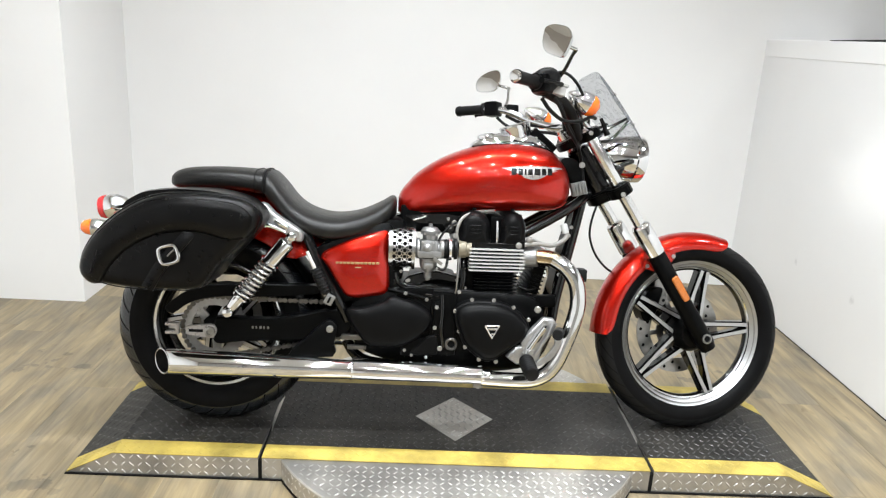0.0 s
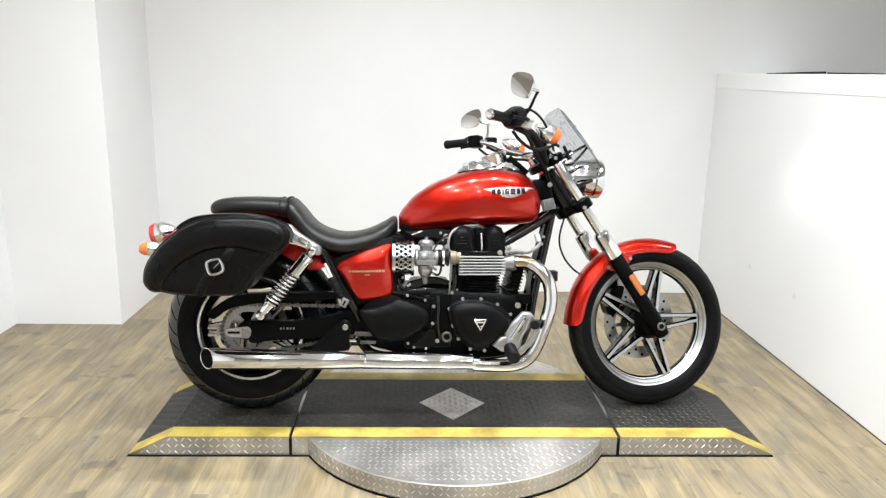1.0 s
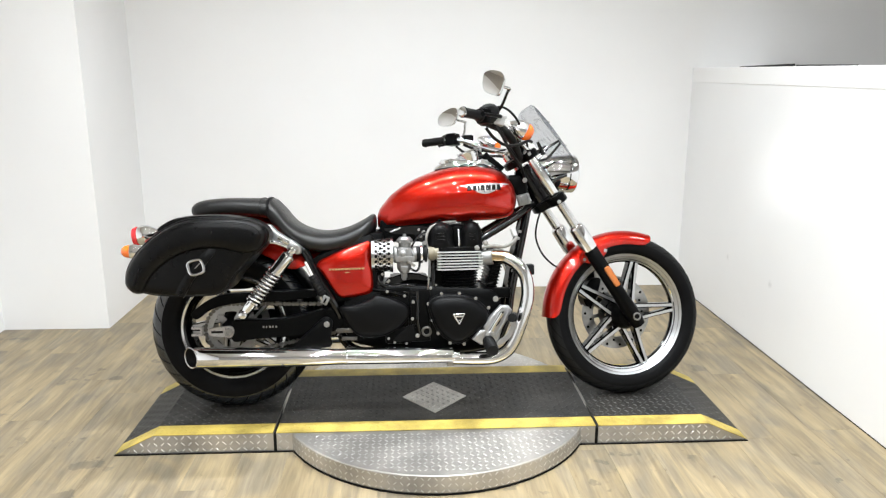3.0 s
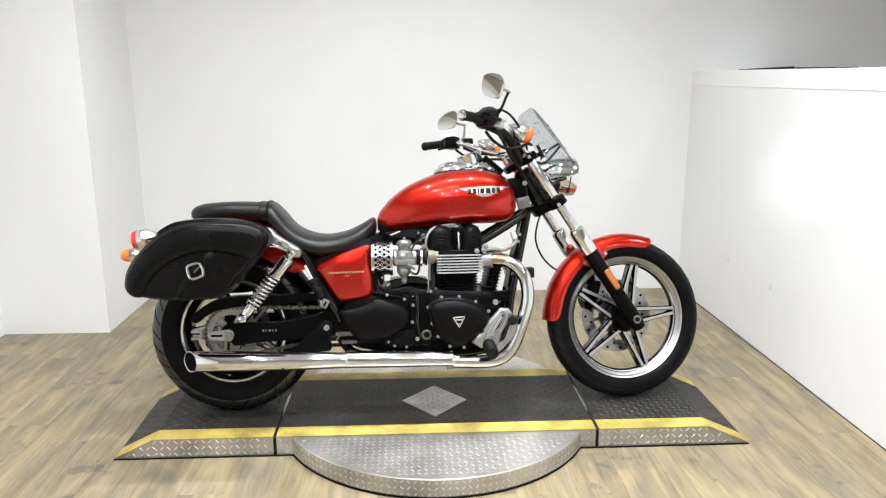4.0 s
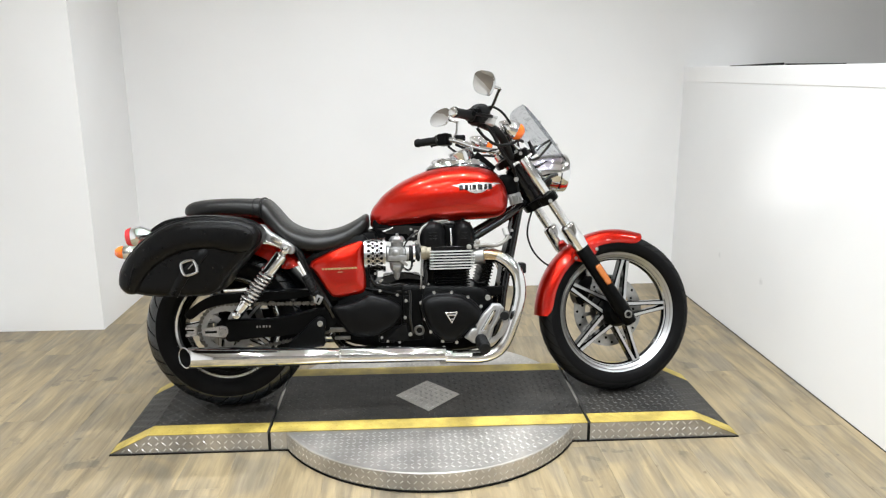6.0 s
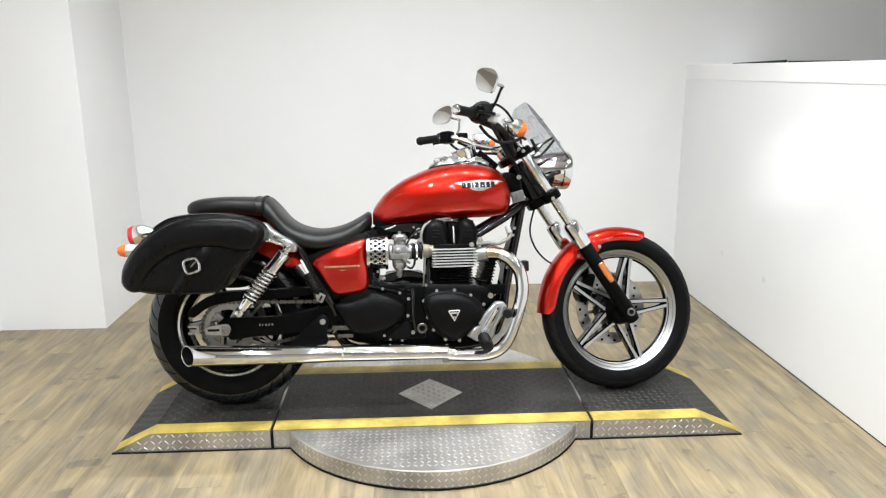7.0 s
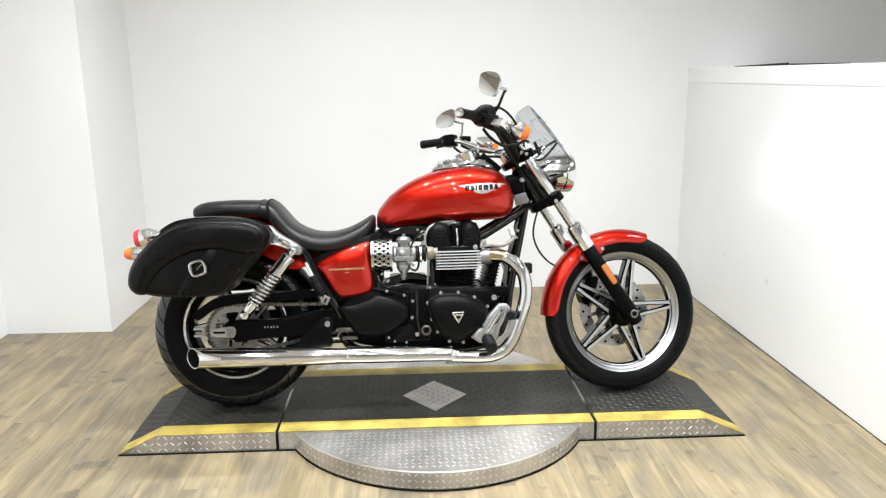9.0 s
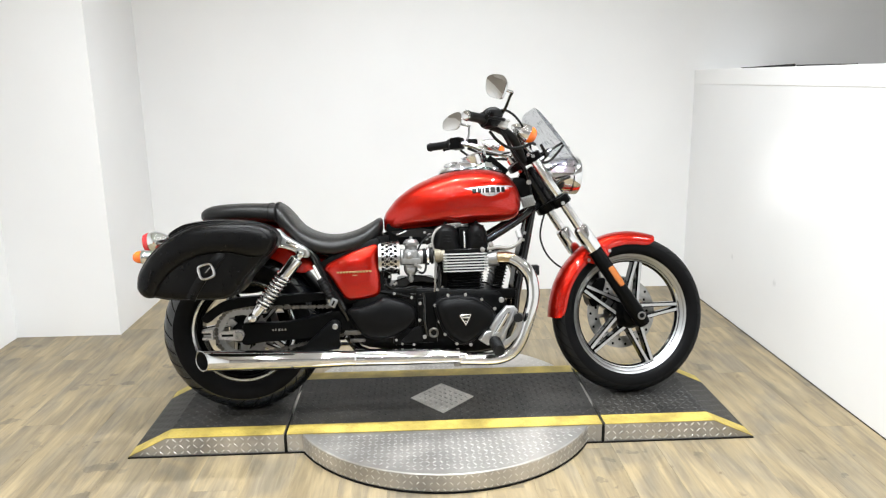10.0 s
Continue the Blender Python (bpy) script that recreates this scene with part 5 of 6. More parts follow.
for s in (-1, 1):
    tube(bm, [(0.81, s * 0.03, tank_at(0.81)[0]), (0.9, s * 0.058, tank_at(0.9)[0] - 0.006), (1.0, s * 0.062, tank_at(1.0)[0] - 0.008), (1.06, s * 0.048, tank_at(1.06)[0] - 0.004), (1.10, s * 0.02, tank_at(1.10)[0])], 0.004, 8, 5)
put("console_trim", bm, BLACK, "black console edging", tank)
box_part("console_strap", (1.0, -0.012, 0.955), (1.10, 0.012, 0.985), SATIN, 0.004, "", tank, m=rotate_about((1.05, 0, 0.97), (0, 1, 0), 40))

# seat
def seat_rings(rows, n=36, crown=0.9):
    line = catmull([(x, t, b) for x, t, b, w in rows], 4)
    wid = catmull([(x, w, 0) for x, t, b, w in rows], 4)
    out = []
    for p, q in zip(line, wid):
        zm = p.z + 0.45 * (p.y - p.z)
        ring = []
        for k in range(n):
            a = 2 * math.pi * k / n
            c, s = math.cos(a), math.sin(a)
            y = q.y * math.copysign(abs(c) ** 0.7, c)
            z = zm + ((p.y - zm) * abs(s) ** 0.8 if s > 0 else -(zm - p.z) * abs(s) ** 0.5)
            ring.append(Vector((p.x, y, z)))
        out.append(ring)
    return out


seat = new("seat")
seat.parent = bike
tagged(seat, "black vinyl two-piece stepped seat")
bm = bmesh.new()
loft(bm, seat_rings([(-0.152, 0.800, 0.790, 0.03), (-0.147, 0.812, 0.774, 0.06), (-0.125, 0.826, 0.766, 0.085), (-0.08, 0.835, 0.766, 0.102), (0.0, 0.839, 0.77, 0.112), (0.08, 0.838, 0.766, 0.12), (0.14, 0.835, 0.758, 0.128), (0.168, 0.832, 0.755, 0.128)]))
put("pillion_pad", bm, VINYL, "raised black pillion pad", seat, smooth=60)
bm = bmesh.new()
loft(bm, seat_rings([(0.150, 0.822, 0.765, 0.118), (0.158, 0.834, 0.748, 0.136), (0.172, 0.831, 0.728, 0.142), (0.20, 0.803, 0.702, 0.15), (0.248, 0.745, 0.660, 0.160), (0.31, 0.712, 0.630, 0.168), (0.38, 0.702, 0.621, 0.168), (0.455, 0.716, 0.634, 0.160), (0.52, 0.746, 0.664, 0.147), (0.553, 0.766, 0.69, 0.122), (0.568, 0.762, 0.705, 0.10), (0.572, 0.745, 0.715, 0.075)]))
put("rider_seat", bm, VINYL, "dished black rider seat", seat, smooth=60)
bm = bmesh.new()
ring = seat_rings([(0.152, 0.838, 0.752, 0.135), (0.153, 0.838, 0.752, 0.135), (0.154, 0.838, 0.752, 0.135)])[0]
tube(bm, [ring[k] for k in list(range(22, 36)) + list(range(0, 1))] and [ring[k % 36] for k in range(-3, 22)], 0.0035, 6, 2)
put("seat_piping", bm, RUBBER, "black seam piping", seat)
bm = bmesh.new()
ring = seat_rings([(0.124, 0.8375, 0.758, 0.1275), (0.125, 0.8375, 0.758, 0.1275), (0.126, 0.8375, 0.758, 0.1275)])[0]
tube(bm, [ring[k % 36] for k in range(-3, 22)], 0.0022, 6, 2)
put("seat_seam", bm, RUBBER, "stitched seam across the pillion pad", seat)

# side cover
SIDE = [(0.338, 0.574), (0.349, 0.594), (0.385, 0.612), (0.439, 0.637), (0.52, 0.664), (0.543, 0.667), (0.552, 0.65), (0.554, 0.56), (0.557, 0.48), (0.548, 0.462), (0.53, 0.455), (0.48, 0.449), (0.437, 0.447), (0.418, 0.456), (0.405, 0.474), (0.37, 0.529), (0.343, 0.565)]
side = dome_part("side_cover", SIDE, -0.15, 0.034, RED, "glossy candy-red side cover")
side_tree = BVHTree.FromPolygons([v.co for v in side.data.vertices], [p.vertices for p in side.data.polygons])


def side_y(x, z):
    """The y of the side cover's face at (x, z)."""
    return side_tree.ray_cast(Vector((x, -1, z)), Vector((0, 1, 0)))[0].y


bm = bmesh.new()
x = 0.388
for i, wd in enumerate((0.010, 0.009, 0.010, 0.009, 0.011, 0.014, 0.010, 0.010, 0.010, 0.009, 0.011)):
    y0 = side_y(x + wd / 2, 0.562)
    box(bm, (x, y0 - 0.0012, 0.5585 + 0.0002 * i), (x + wd, y0 + 0.004, 0.5655 + 0.0002 * i), 0.0008, None, 1)
    x += wd + 0.0022
y0 = side_y(0.458, 0.55)
box(bm, (0.448, y0 - 0.001, 0.5485), (0.468, y0 + 0.003, 0.5515), 0.0006, None, 1)
put("name_bars", bm, GOLD, "gold and black model decal bars", side)
pillow_part("cover_surround", [(0.558, 0.68), (0.567, 0.64), (0.57, 0.475), (0.555, 0.446), (0.435, 0.434), (0.408, 0.445), (0.332, 0.56), (0.328, 0.59), (0.345, 0.612), (0.52, 0.685)], [(-0.10, 0.0), (-0.148, 0.0), (-0.152, 0.006)], SATIN, "black surround behind the side cover", per=3)

# rear suspension, mount and master cylinder
def shock(side, label):
    y = side * 0.192
    a, c = Vector((0.063, y, 0.398)), Vector((0.253, y, 0.640))
    d = (c - a).normalized()
    L = (c - a).length
    s = new("shock_absorber")
    s.parent = bike
    tagged(s, label)
    lathe_part("damper", [(0.0, 0.012), (0.03, 0.02), (0.055, 0.021), (0.06, 0.03), (0.066, 0.03), (0.068, 0.013), (0.2, 0.013)], a, d, CHROME, "", s, seg=24)
    lathe_part("upper_cover", [(0.198, 0.03), (0.2, 0.0325), (0.206, 0.0325), (0.207, 0.0265), (0.282, 0.0265), (0.286, 0.0245), (0.289, 0.015), (0.31, 0.012)], a, d, CHROME, "chrome upper shock cover", s, seg=28)
    e1 = d.orthogonal().normalized()
    e2 = d.cross(e1)
    turns, n = 8.5, 150
    pts = []
    for i in range(n + 1):
        f = i / n
        ang = 2 * math.pi * turns * f
        pts.append(a + d * (0.066 + 0.134 * f) + 0.0275 * (math.cos(ang) * e1 + math.sin(ang) * e2))
    bm = bmesh.new()
    tube(bm, pts, 0.0046, 8, 1)
    put("spring", bm, MACHINED, "chrome coil spring", s)
    for p, r in ((a, 0.017), (c, 0.016)):
        lathe_part("eye", [(-0.016, r), (0.014, r), (0.018, r * 0.85), (0.02, r * 0.6), (0.0205, 0.001)], p, (0, side, 0), CHROME, "", s, seg=24)
    return s


shock(-1, "chrome coil-over rear shock absorber")
shock(1, "chrome coil-over rear shock absorber")
lathe_part("shock_bracket", [(0, 0.02), (0.06, 0.02)], (0.063, -0.18, 0.398), (0, 1, 0), SATIN, "black swingarm lug", seg=16)
rail = pillow_part("seat_rail", [(0.150, 0.738), (0.175, 0.737), (0.199, 0.712), (0.231, 0.690), (0.265, 0.669), (0.286, 0.650), (0.283, 0.625), (0.259, 0.627), (0.234, 0.646), (0.216, 0.658), (0.191, 0.674), (0.170, 0.680), (0.176, 0.697), (0.163, 0.712)],
                   [(-0.16, 0.0), (-0.190, 0.0), (-0.197, 0.003), (-0.199, 0.007)], CAST, "cast chrome fender strut bracket", per=2, angle=45, even=True)
bm = bmesh.new()
tube(bm, [(0.205, -0.200, 0.690), (0.225, -0.201, 0.677), (0.243, -0.200, 0.668)], [0.009, 0.010, 0.009], 12, 4)
put("rail_sleeve", bm, CHROME, "short chrome sleeve", rail)
tube_part("rail_rod", [(0.155, -0.205, 0.672), (0.19, -0.205, 0.672), (0.235, -0.2, 0.655)], 0.007, CHROME, "chrome bag mount rod", rail)
for p, r in (((0.268, -0.200, 0.650), 0.013), ((0.172, -0.200, 0.716), 0.009), ((0.20, -0.200, 0.689), 0.006)):
    bolt(rail, p, r=r)
mc = new("rear_master_cylinder")
mc.parent = bike
tagged(mc, "rear brake master cylinder with rubber boot")
tube_part("reservoir", [(0.298, -0.168, 0.592), (0.312, -0.17, 0.562), (0.325, -0.17, 0.535)], [0.005, 0.0062, 0.006], PAPER, "pale translucent reservoir", mc)
tube_part("boot", [(0.322, -0.17, 0.54), (0.345, -0.172, 0.495), (0.362, -0.172, 0.462)], [0.016, 0.0165, 0.013], RUBBER, "ribbed black rubber boot", mc)
bm = bmesh.new()
for i in range(7):
    f = i / 6
    p = Vector((0.326, -0.17, 0.533)).lerp(Vector((0.357, -0.172, 0.471)), f)
    lathe(bm, [(-0.0025, 0.0165), (0, 0.0195), (0.0025, 0.0165)], p, (0.45, 0, -0.9), 14)
put("boot_rib", bm, RUBBER, "", mc)
box_part("clevis", (0.358, -0.185, 0.428), (0.385, -0.172, 0.462), ALU, 0.003, "silver forked clevis", mc, m=rotate_about((0.37, 0, 0.445), (0, 1, 0), 28))
box_part("clevis_slot", (0.368, -0.1865, 0.434), (0.375, -0.1848, 0.455), DARK, 0.0, "", mc, m=rotate_about((0.37, 0, 0.445), (0, 1, 0), 28))
# silver lever and footrest mount under the engine
bm = bmesh.new()
box(bm, (0.41, -0.165, 0.312), (0.475, -0.15, 0.330), 0.004)
box(bm, (0.43, -0.17, 0.283), (0.49, -0.15, 0.296), 0.003)
put("linkage", bm, OILY, "oily steel linkage by the chain")

# rear fender
def fender(name, centre, r, half, a0, a1, skirt, material, label, steer=False, n=40, ends=0.0):
    bm = bmesh.new()
    rings = []
    for k in range(n + 1):
        f = k / n
        a = radians(a0 + (a1 - a0) * f)
        taper = 1.0
        if ends:
            e = min(f, 1 - f) / ends
            taper = min(1.0, math.sqrt(max(0.0, 1 - (1 - min(e, 1)) ** 2)) * 0.45 + 0.55)
        prof = []
        for j in range(17):
            u = -1 + 2 * j / 16
            y = half * math.sin(u * math.pi / 2 * 0.98)
            drop = skirt * taper * (1 - math.cos(u * math.pi / 2 * 0.98)) ** 1.15
            prof.append((y, r - drop))
        prof += [(y * 0.96, q - 0.004) for y, q in reversed(prof)]
        ca, sa = math.cos(a), math.sin(a)
        rings.append([Vector((centre[0] + q * ca, centre[1] + y, centre[2] + q * sa)) for y, q in prof])
    loft(bm, rings)
    return put(name, bm, material, label, None, steer, 50)


fender("rear_fender", (0, 0, RR), 0.462, 0.108, 40, 138, 0.145, RED, "candy-red rear fender", ends=0.12)
fender("inner_mudguard", (0, 0, RR), 0.347, 0.088, 4, 56, 0.02, SATIN, "black plastic inner mudguard")
box_part("battery_box", (0.352, -0.115, 0.40), (0.45, 0.115, 0.64), SATIN, 0.012, "black plastic battery box")
lathe_part("tail_lamp", [(0.0, 0.036), (0.02, 0.041), (0.04, 0.038), (0.065, 0.026), (0.082, 0.012), (0.085, 0.002)], (-0.372, 0, 0.692), (1, 0, 0.12), CHROME, "chrome bullet tail lamp", seg=32)
lathe_part("tail_lens", [(0.0, 0.0385), (-0.006, 0.0385), (-0.018, 0.034), (-0.023, 0.022), (-0.025, 0.001)], (-0.372, 0, 0.692), (1, 0, 0.12), REDLENS, "red tail lamp lens", seg=32)
tube_part("tail_stem", [(-0.31, 0, 0.69), (-0.285, 0, 0.685), (-0.26, 0, 0.675)], 0.012, CHROME, "chrome lamp stem")


def indicator(name, at, aim, steer, label, r=0.03, length=0.075):
    at, aim = Vector(at), Vector(aim).normalized()
    body = lathe_part(name, [(-0.002, r * 0.97), (0.0, r), (-0.008, r * 1.02), (-0.5 * length, r * 0.85), (-0.8 * length, r * 0.5), (-length, r * 0.12)], at, aim, CHROME, label, None, steer, 28)
    lathe_part("lens", [(-0.001, r * 0.93), (0.008, r * 0.93), (0.02, r * 0.8), (0.03, r * 0.5), (0.033, r * 0.05)], at, aim, ORANGE, "amber plastic lens", body, seg=28)
    return body


indicator("rear_indicator", (-0.343, -0.19, 0.646), (-1, -0.08, 0), False, "chrome bullet rear indicator", 0.026)
indicator("rear_indicator", (-0.343, 0.19, 0.646), (-1, 0.08, 0), False, "chrome bullet rear indicator", 0.026)
tube_part("indicator_stem", [(-0.30, -0.19, 0.646), (-0.295, -0.1, 0.66), (-0.28, 0.0, 0.66), (-0.295, 0.1, 0.66), (-0.30, 0.19, 0.646)], 0.009, CHROME, "chrome indicator stem")

# saddlebag
BAG = [(-0.292, 0.552), (-0.283, 0.595), (-0.245, 0.655), (-0.175, 0.718), (-0.092, 0.757), (0.0, 0.767), (0.105, 0.763), (0.16, 0.748), (0.188, 0.718), (0.183, 0.680), (0.140, 0.626), (0.085, 0.566), (0.055, 0.522), (0.02, 0.499), (-0.05, 0.494), (-0.18, 0.498), (-0.266, 0.516)]
bag = pillow_part("saddlebag", BAG, [(-0.205, 0.012), (-0.215, 0.002), (-0.36, 0.004), (-0.392, 0.010), (-0.402, 0.022), (-0.405, 0.05)], LEATHER, "black leather saddlebag with a buckled strap", angle=60)
LID = [(-0.295, 0.548), (-0.288, 0.597), (-0.25, 0.659), (-0.178, 0.723), (-0.094, 0.763), (0.0, 0.773), (0.107, 0.769), (0.165, 0.753), (0.194, 0.720), (0.184, 0.682), (0.155, 0.652), (0.10, 0.648), (0.03, 0.664), (-0.05, 0.660), (-0.11, 0.642), (-0.17, 0.605), (-0.212, 0.556), (-0.236, 0.516), (-0.270, 0.516)]
lid = pillow_part("lid", LID, [(-0.30, 0.004), (-0.385, 0.0), (-0.405, 0.003), (-0.418, 0.012), (-0.425, 0.026), (-0.427, 0.036)], LEATHER, "padded black leather lid", bag, angle=60, even=True)
pillow_part("top_flap", [(-0.20, 0.732), (-0.17, 0.755), (-0.13, 0.770), (-0.045, 0.779), (0.055, 0.775), (0.135, 0.755), (0.15, 0.735), (0.05, 0.742), (-0.13, 0.735), (-0.18, 0.722)], [(-0.17, 0.0), (-0.30, -0.004), (-0.33, -0.001)], LEATHER, "black leather top flap", bag, per=3)
bm = bmesh.new()
tube(bm, [(x, -0.386, z) for x, z in LID[:11]], 0.0048, 8, 5)
put("piping", bm, LEATHER, "rolled leather piping", bag)
bm = bmesh.new()
st = [(0.014, -0.398, 0.68), (-0.012, -0.411, 0.645), (-0.05, -0.414, 0.60), (-0.08, -0.412, 0.56), (-0.112, -0.406, 0.506)]
path = catmull(st, 5)
rings = []
for i, p in enumerate(path):
    d = (path[min(i + 1, len(path) - 1)] - path[max(i - 1, 0)]).normalized()
    n = Vector((-d.z, 0, d.x)).normalized()
    rings.append([p + n * 0.0165 + Vector((0, 0.012, 0)), p + n * 0.0165, p + n * 0.013 + Vector((0, -0.002, 0)), p - n * 0.013 + Vector((0, -0.002, 0)), p - n * 0.0165, p - n * 0.0165 + Vector((0, 0.012, 0))])
loft(bm, rings)
strap = put("strap", bm, LEATHER, "black leather strap", bag)
bm = bmesh.new()
ring = catmull([(-0.048 + 0.0245 * (math.cos(g) * u - math.sin(g) * v), -0.424, 0.605 + 0.0245 * (math.sin(g) * u + math.cos(g) * v)) for g in (radians(16),) for u, v in ((-1, -0.55), (-1, 0.55), (-0.6, 0.96), (0.6, 0.96), (1, 0.55), (1, -0.55), (0.6, -0.96), (-0.6, -0.96))], 5, True)
m_ = len(ring)
rr = []
for i, p in enumerate(ring):
    d = (ring[(i + 1) % m_] - ring[i - 1]).normalized()
    n = Vector((-d.z, 0, d.x))
    rr.append([p + n * 0.0052 * math.cos(a) + Vector((0, 0.0035 * math.sin(a), 0)) for a in [k * math.pi / 4 for k in range(8)]])
rr.append(rr[0])
loft(bm, rr, False)
bmesh.ops.remove_doubles(bm, verts=bm.verts[:], dist=1e-6)
buckle = put("buckle", bm, CHROME, "chrome square buckle", bag)
tube_part("buckle_pin", [(-0.032, -0.428, 0.62), (-0.04, -0.429, 0.612), (-0.05, -0.428, 0.601)], 0.002, STEEL, "", buckle)
lathe_part("stud", [(0, 0.007), (0.003, 0.0065), (0.005, 0.001)], (-0.105, -0.409, 0.517), (0, -1, 0), SATIN, "small dark stud", bag, seg=12)
bm = bmesh.new()
tube(bm, [(x * 0.955 - 0.004, -0.4065, 0.003 + (z - 0.64) * 0.955 + 0.64) for x, z in BAG[9:]], 0.0018, 6, 5)
put("stitching", bm, LEATHER, "raised seam round the bag", bag)

bm = bmesh.new()
tube(bm, [(-0.045 + (x + 0.045) * 0.93, -0.4262, 0.64 + (z - 0.64) * 0.91) for x, z in LID[2:10]], 0.0016, 6, 5)
put("stitching", bm, LEATHER, "raised seam along the lid", bag)

# unseen far-side twin, lowered to darken the view through the rear wheel
FAR_DROP = 0.055
far_bag = pillow_part("saddlebag", [(x, z - FAR_DROP) for x, z in BAG], [(0.215, 0.012), (0.225, 0.002), (0.36, 0.004), (0.392, 0.010), (0.402, 0.022), (0.405, 0.05)], LEATHER, "unseen far-side black leather saddlebag, lowered to darken the wheel's openings", angle=60)
pillow_part("lid", [(x, z - FAR_DROP) for x, z in LID], [(0.30, 0.004), (0.385, 0.0), (0.405, 0.003), (0.418, 0.012), (0.425, 0.026), (0.427, 0.036)], LEATHER, "padded black leather lid", far_bag, angle=60, even=True)

# front fork
def leg(side):
    y = side * 0.105
    base = AXLE + Vector((0, y, 0))
    l = new("fork_leg")
    l.parent = bike
    l.matrix_basis = STEER
    tagged(l, "chrome and black telescopic fork leg")
    lathe_part("slider", [(-0.052, 0.012), (-0.045, 0.026), (-0.02, 0.031), (0.06, 0.031), (0.12, 0.029), (0.335, 0.0295), (0.34, 0.026)], base, FORK, SATIN, "black fork slider", l, seg=28)
    lathe_part("axle_clamp", [(0, 0.026), (0.022, 0.026), (0.026, 0.022), (0.027, 0.015), (0.014, 0.013), (0.014, 0.001)], base + Vector((0, -0.02 * -side * -1 if side < 0 else 0.0, 0)), (0, side, 0), SATIN, "axle clamp", l, seg=24)
    lathe_part("axle_nut", [(0.0, 0.0165), (0.006, 0.0165), (0.007, 0.012), (0.002, 0.0105), (0.002, 0.001)], base + Vector((0, side * 0.0305, 0)), (0, side, 0), STEEL, "steel axle end", l, seg=20)
    lathe_part("axle_hole", [(0.0025, 0.0098), (0.0035, 0.0098), (0.0036, 0.001)], base + Vector((0, side * 0.0305, 0)), (0, side, 0), DARK, "dark hollow axle", l, seg=16)
    lathe_part("seal_cup", [(0.33, 0.028), (0.332, 0.0325), (0.336, 0.0335), (0.432, 0.0315), (0.440, 0.0295), (0.444, 0.026), (0.446, 0.0215)], base, FORK, CHROME, "chrome fork shroud", l, seg=28)
    lathe_part("stanchion", [(0.42, 0.0185), (0.80, 0.0185), (0.803, 0.015)], base, FORK, SATIN_CHROME, "chrome fork tube", l, seg=24)
    lathe_part("upper_tube", [(0.585, 0.0185), (0.587, 0.0198), (0.782, 0.0198), (0.785, 0.0185)], base, FORK, SATIN_CHROME, "satin silver upper fork cover", l, seg=24)
    return l


right_leg = leg(-1)
leg(1)
pillow_part("reflector", [(1.467, 0.530), (1.478, 0.538), (1.489, 0.533), (1.528, 0.472), (1.529, 0.461), (1.518, 0.455), (1.508, 0.460), (1.469, 0.518)], [(-0.125, 0), (-0.138, 0), (-0.141, 0.003)], AMBER, "amber side reflector", right_leg, per=3)
def clamp(s, thick, label, ahead=0.0):
    c = AXLE + FORK * s
    bm = bmesh.new()
    out = [(-0.075, 0.03), (-0.06, 0.05), (-0.03, 0.065), (-0.036, 0.105), (-0.028, 0.13), (-0.01, 0.143), (0.014, 0.143), (0.03, 0.13), (0.036, 0.105), (0.03, 0.07), (0.03, -0.07), (0.036, -0.105), (0.03, -0.13), (0.014, -0.143), (-0.01, -0.143), (-0.028, -0.13), (-0.036, -0.105), (-0.03, -0.065), (-0.06, -0.05), (-0.075, -0.03)]
    side = Vector((math.cos(RAKE), 0, math.sin(RAKE)))
    loft(bm, [[c + side * u + Vector((0, v, 0)) + FORK * h for u, v in out] for h in (-thick / 2, thick / 2)])
    bmesh.ops.bevel(bm, geom=bm.edges[:], offset=0.004, segments=2, affect="EDGES")
    return put("triple_clamp", bm, SATIN, label, None, True)


clamp(0.575, 0.036, "black lower fork clamp")
top_clamp = clamp(0.785, 0.03, "black upper fork clamp")
for s in (-1, 1):
    bolt(top_clamp, AXLE + FORK * 0.80 + Vector((0, s * 0.105, 0)), tuple(FORK), 0.016)
bolt(top_clamp, AXLE + FORK * 0.57 + Vector((-0.01, -0.142, -0.01)), (0, -1, 0), 0.009)
bolt(top_clamp, AXLE + FORK * 0.785 + Vector((-0.01, -0.142, 0.0)), (0, -1, 0), 0.008)
fender("front_fender", tuple(AXLE), 0.351, 0.061, 71, 180, 0.056, RED, "candy-red front fender", True, ends=0.1)
pillow_part("fender_stay", [(1.395, 0.56), (1.405, 0.595), (1.44, 0.625), (1.485, 0.622), (1.505, 0.60), (1.46, 0.55)], [(-0.058, 0.0), (-0.074, 0.0), (-0.077, 0.004)], RED, "red fender mount flange", steer=True)
for x, z in ((1.405, 0.565), (1.497, 0.60)):
    b_ = bolt(bike, (x, -0.075, z), r=0.008)
    b_.matrix_basis = STEER @ b_.matrix_basis
tube_part("brake_hose", [(1.25, -0.02, 0.79), (1.222, -0.03, 0.72), (1.215, -0.03, 0.66), (1.24, -0.02, 0.60), (1.285, 0.0, 0.555), (1.33, 0.02, 0.53)], 0.0038, RUBBER, "thin black cable", steer=True)

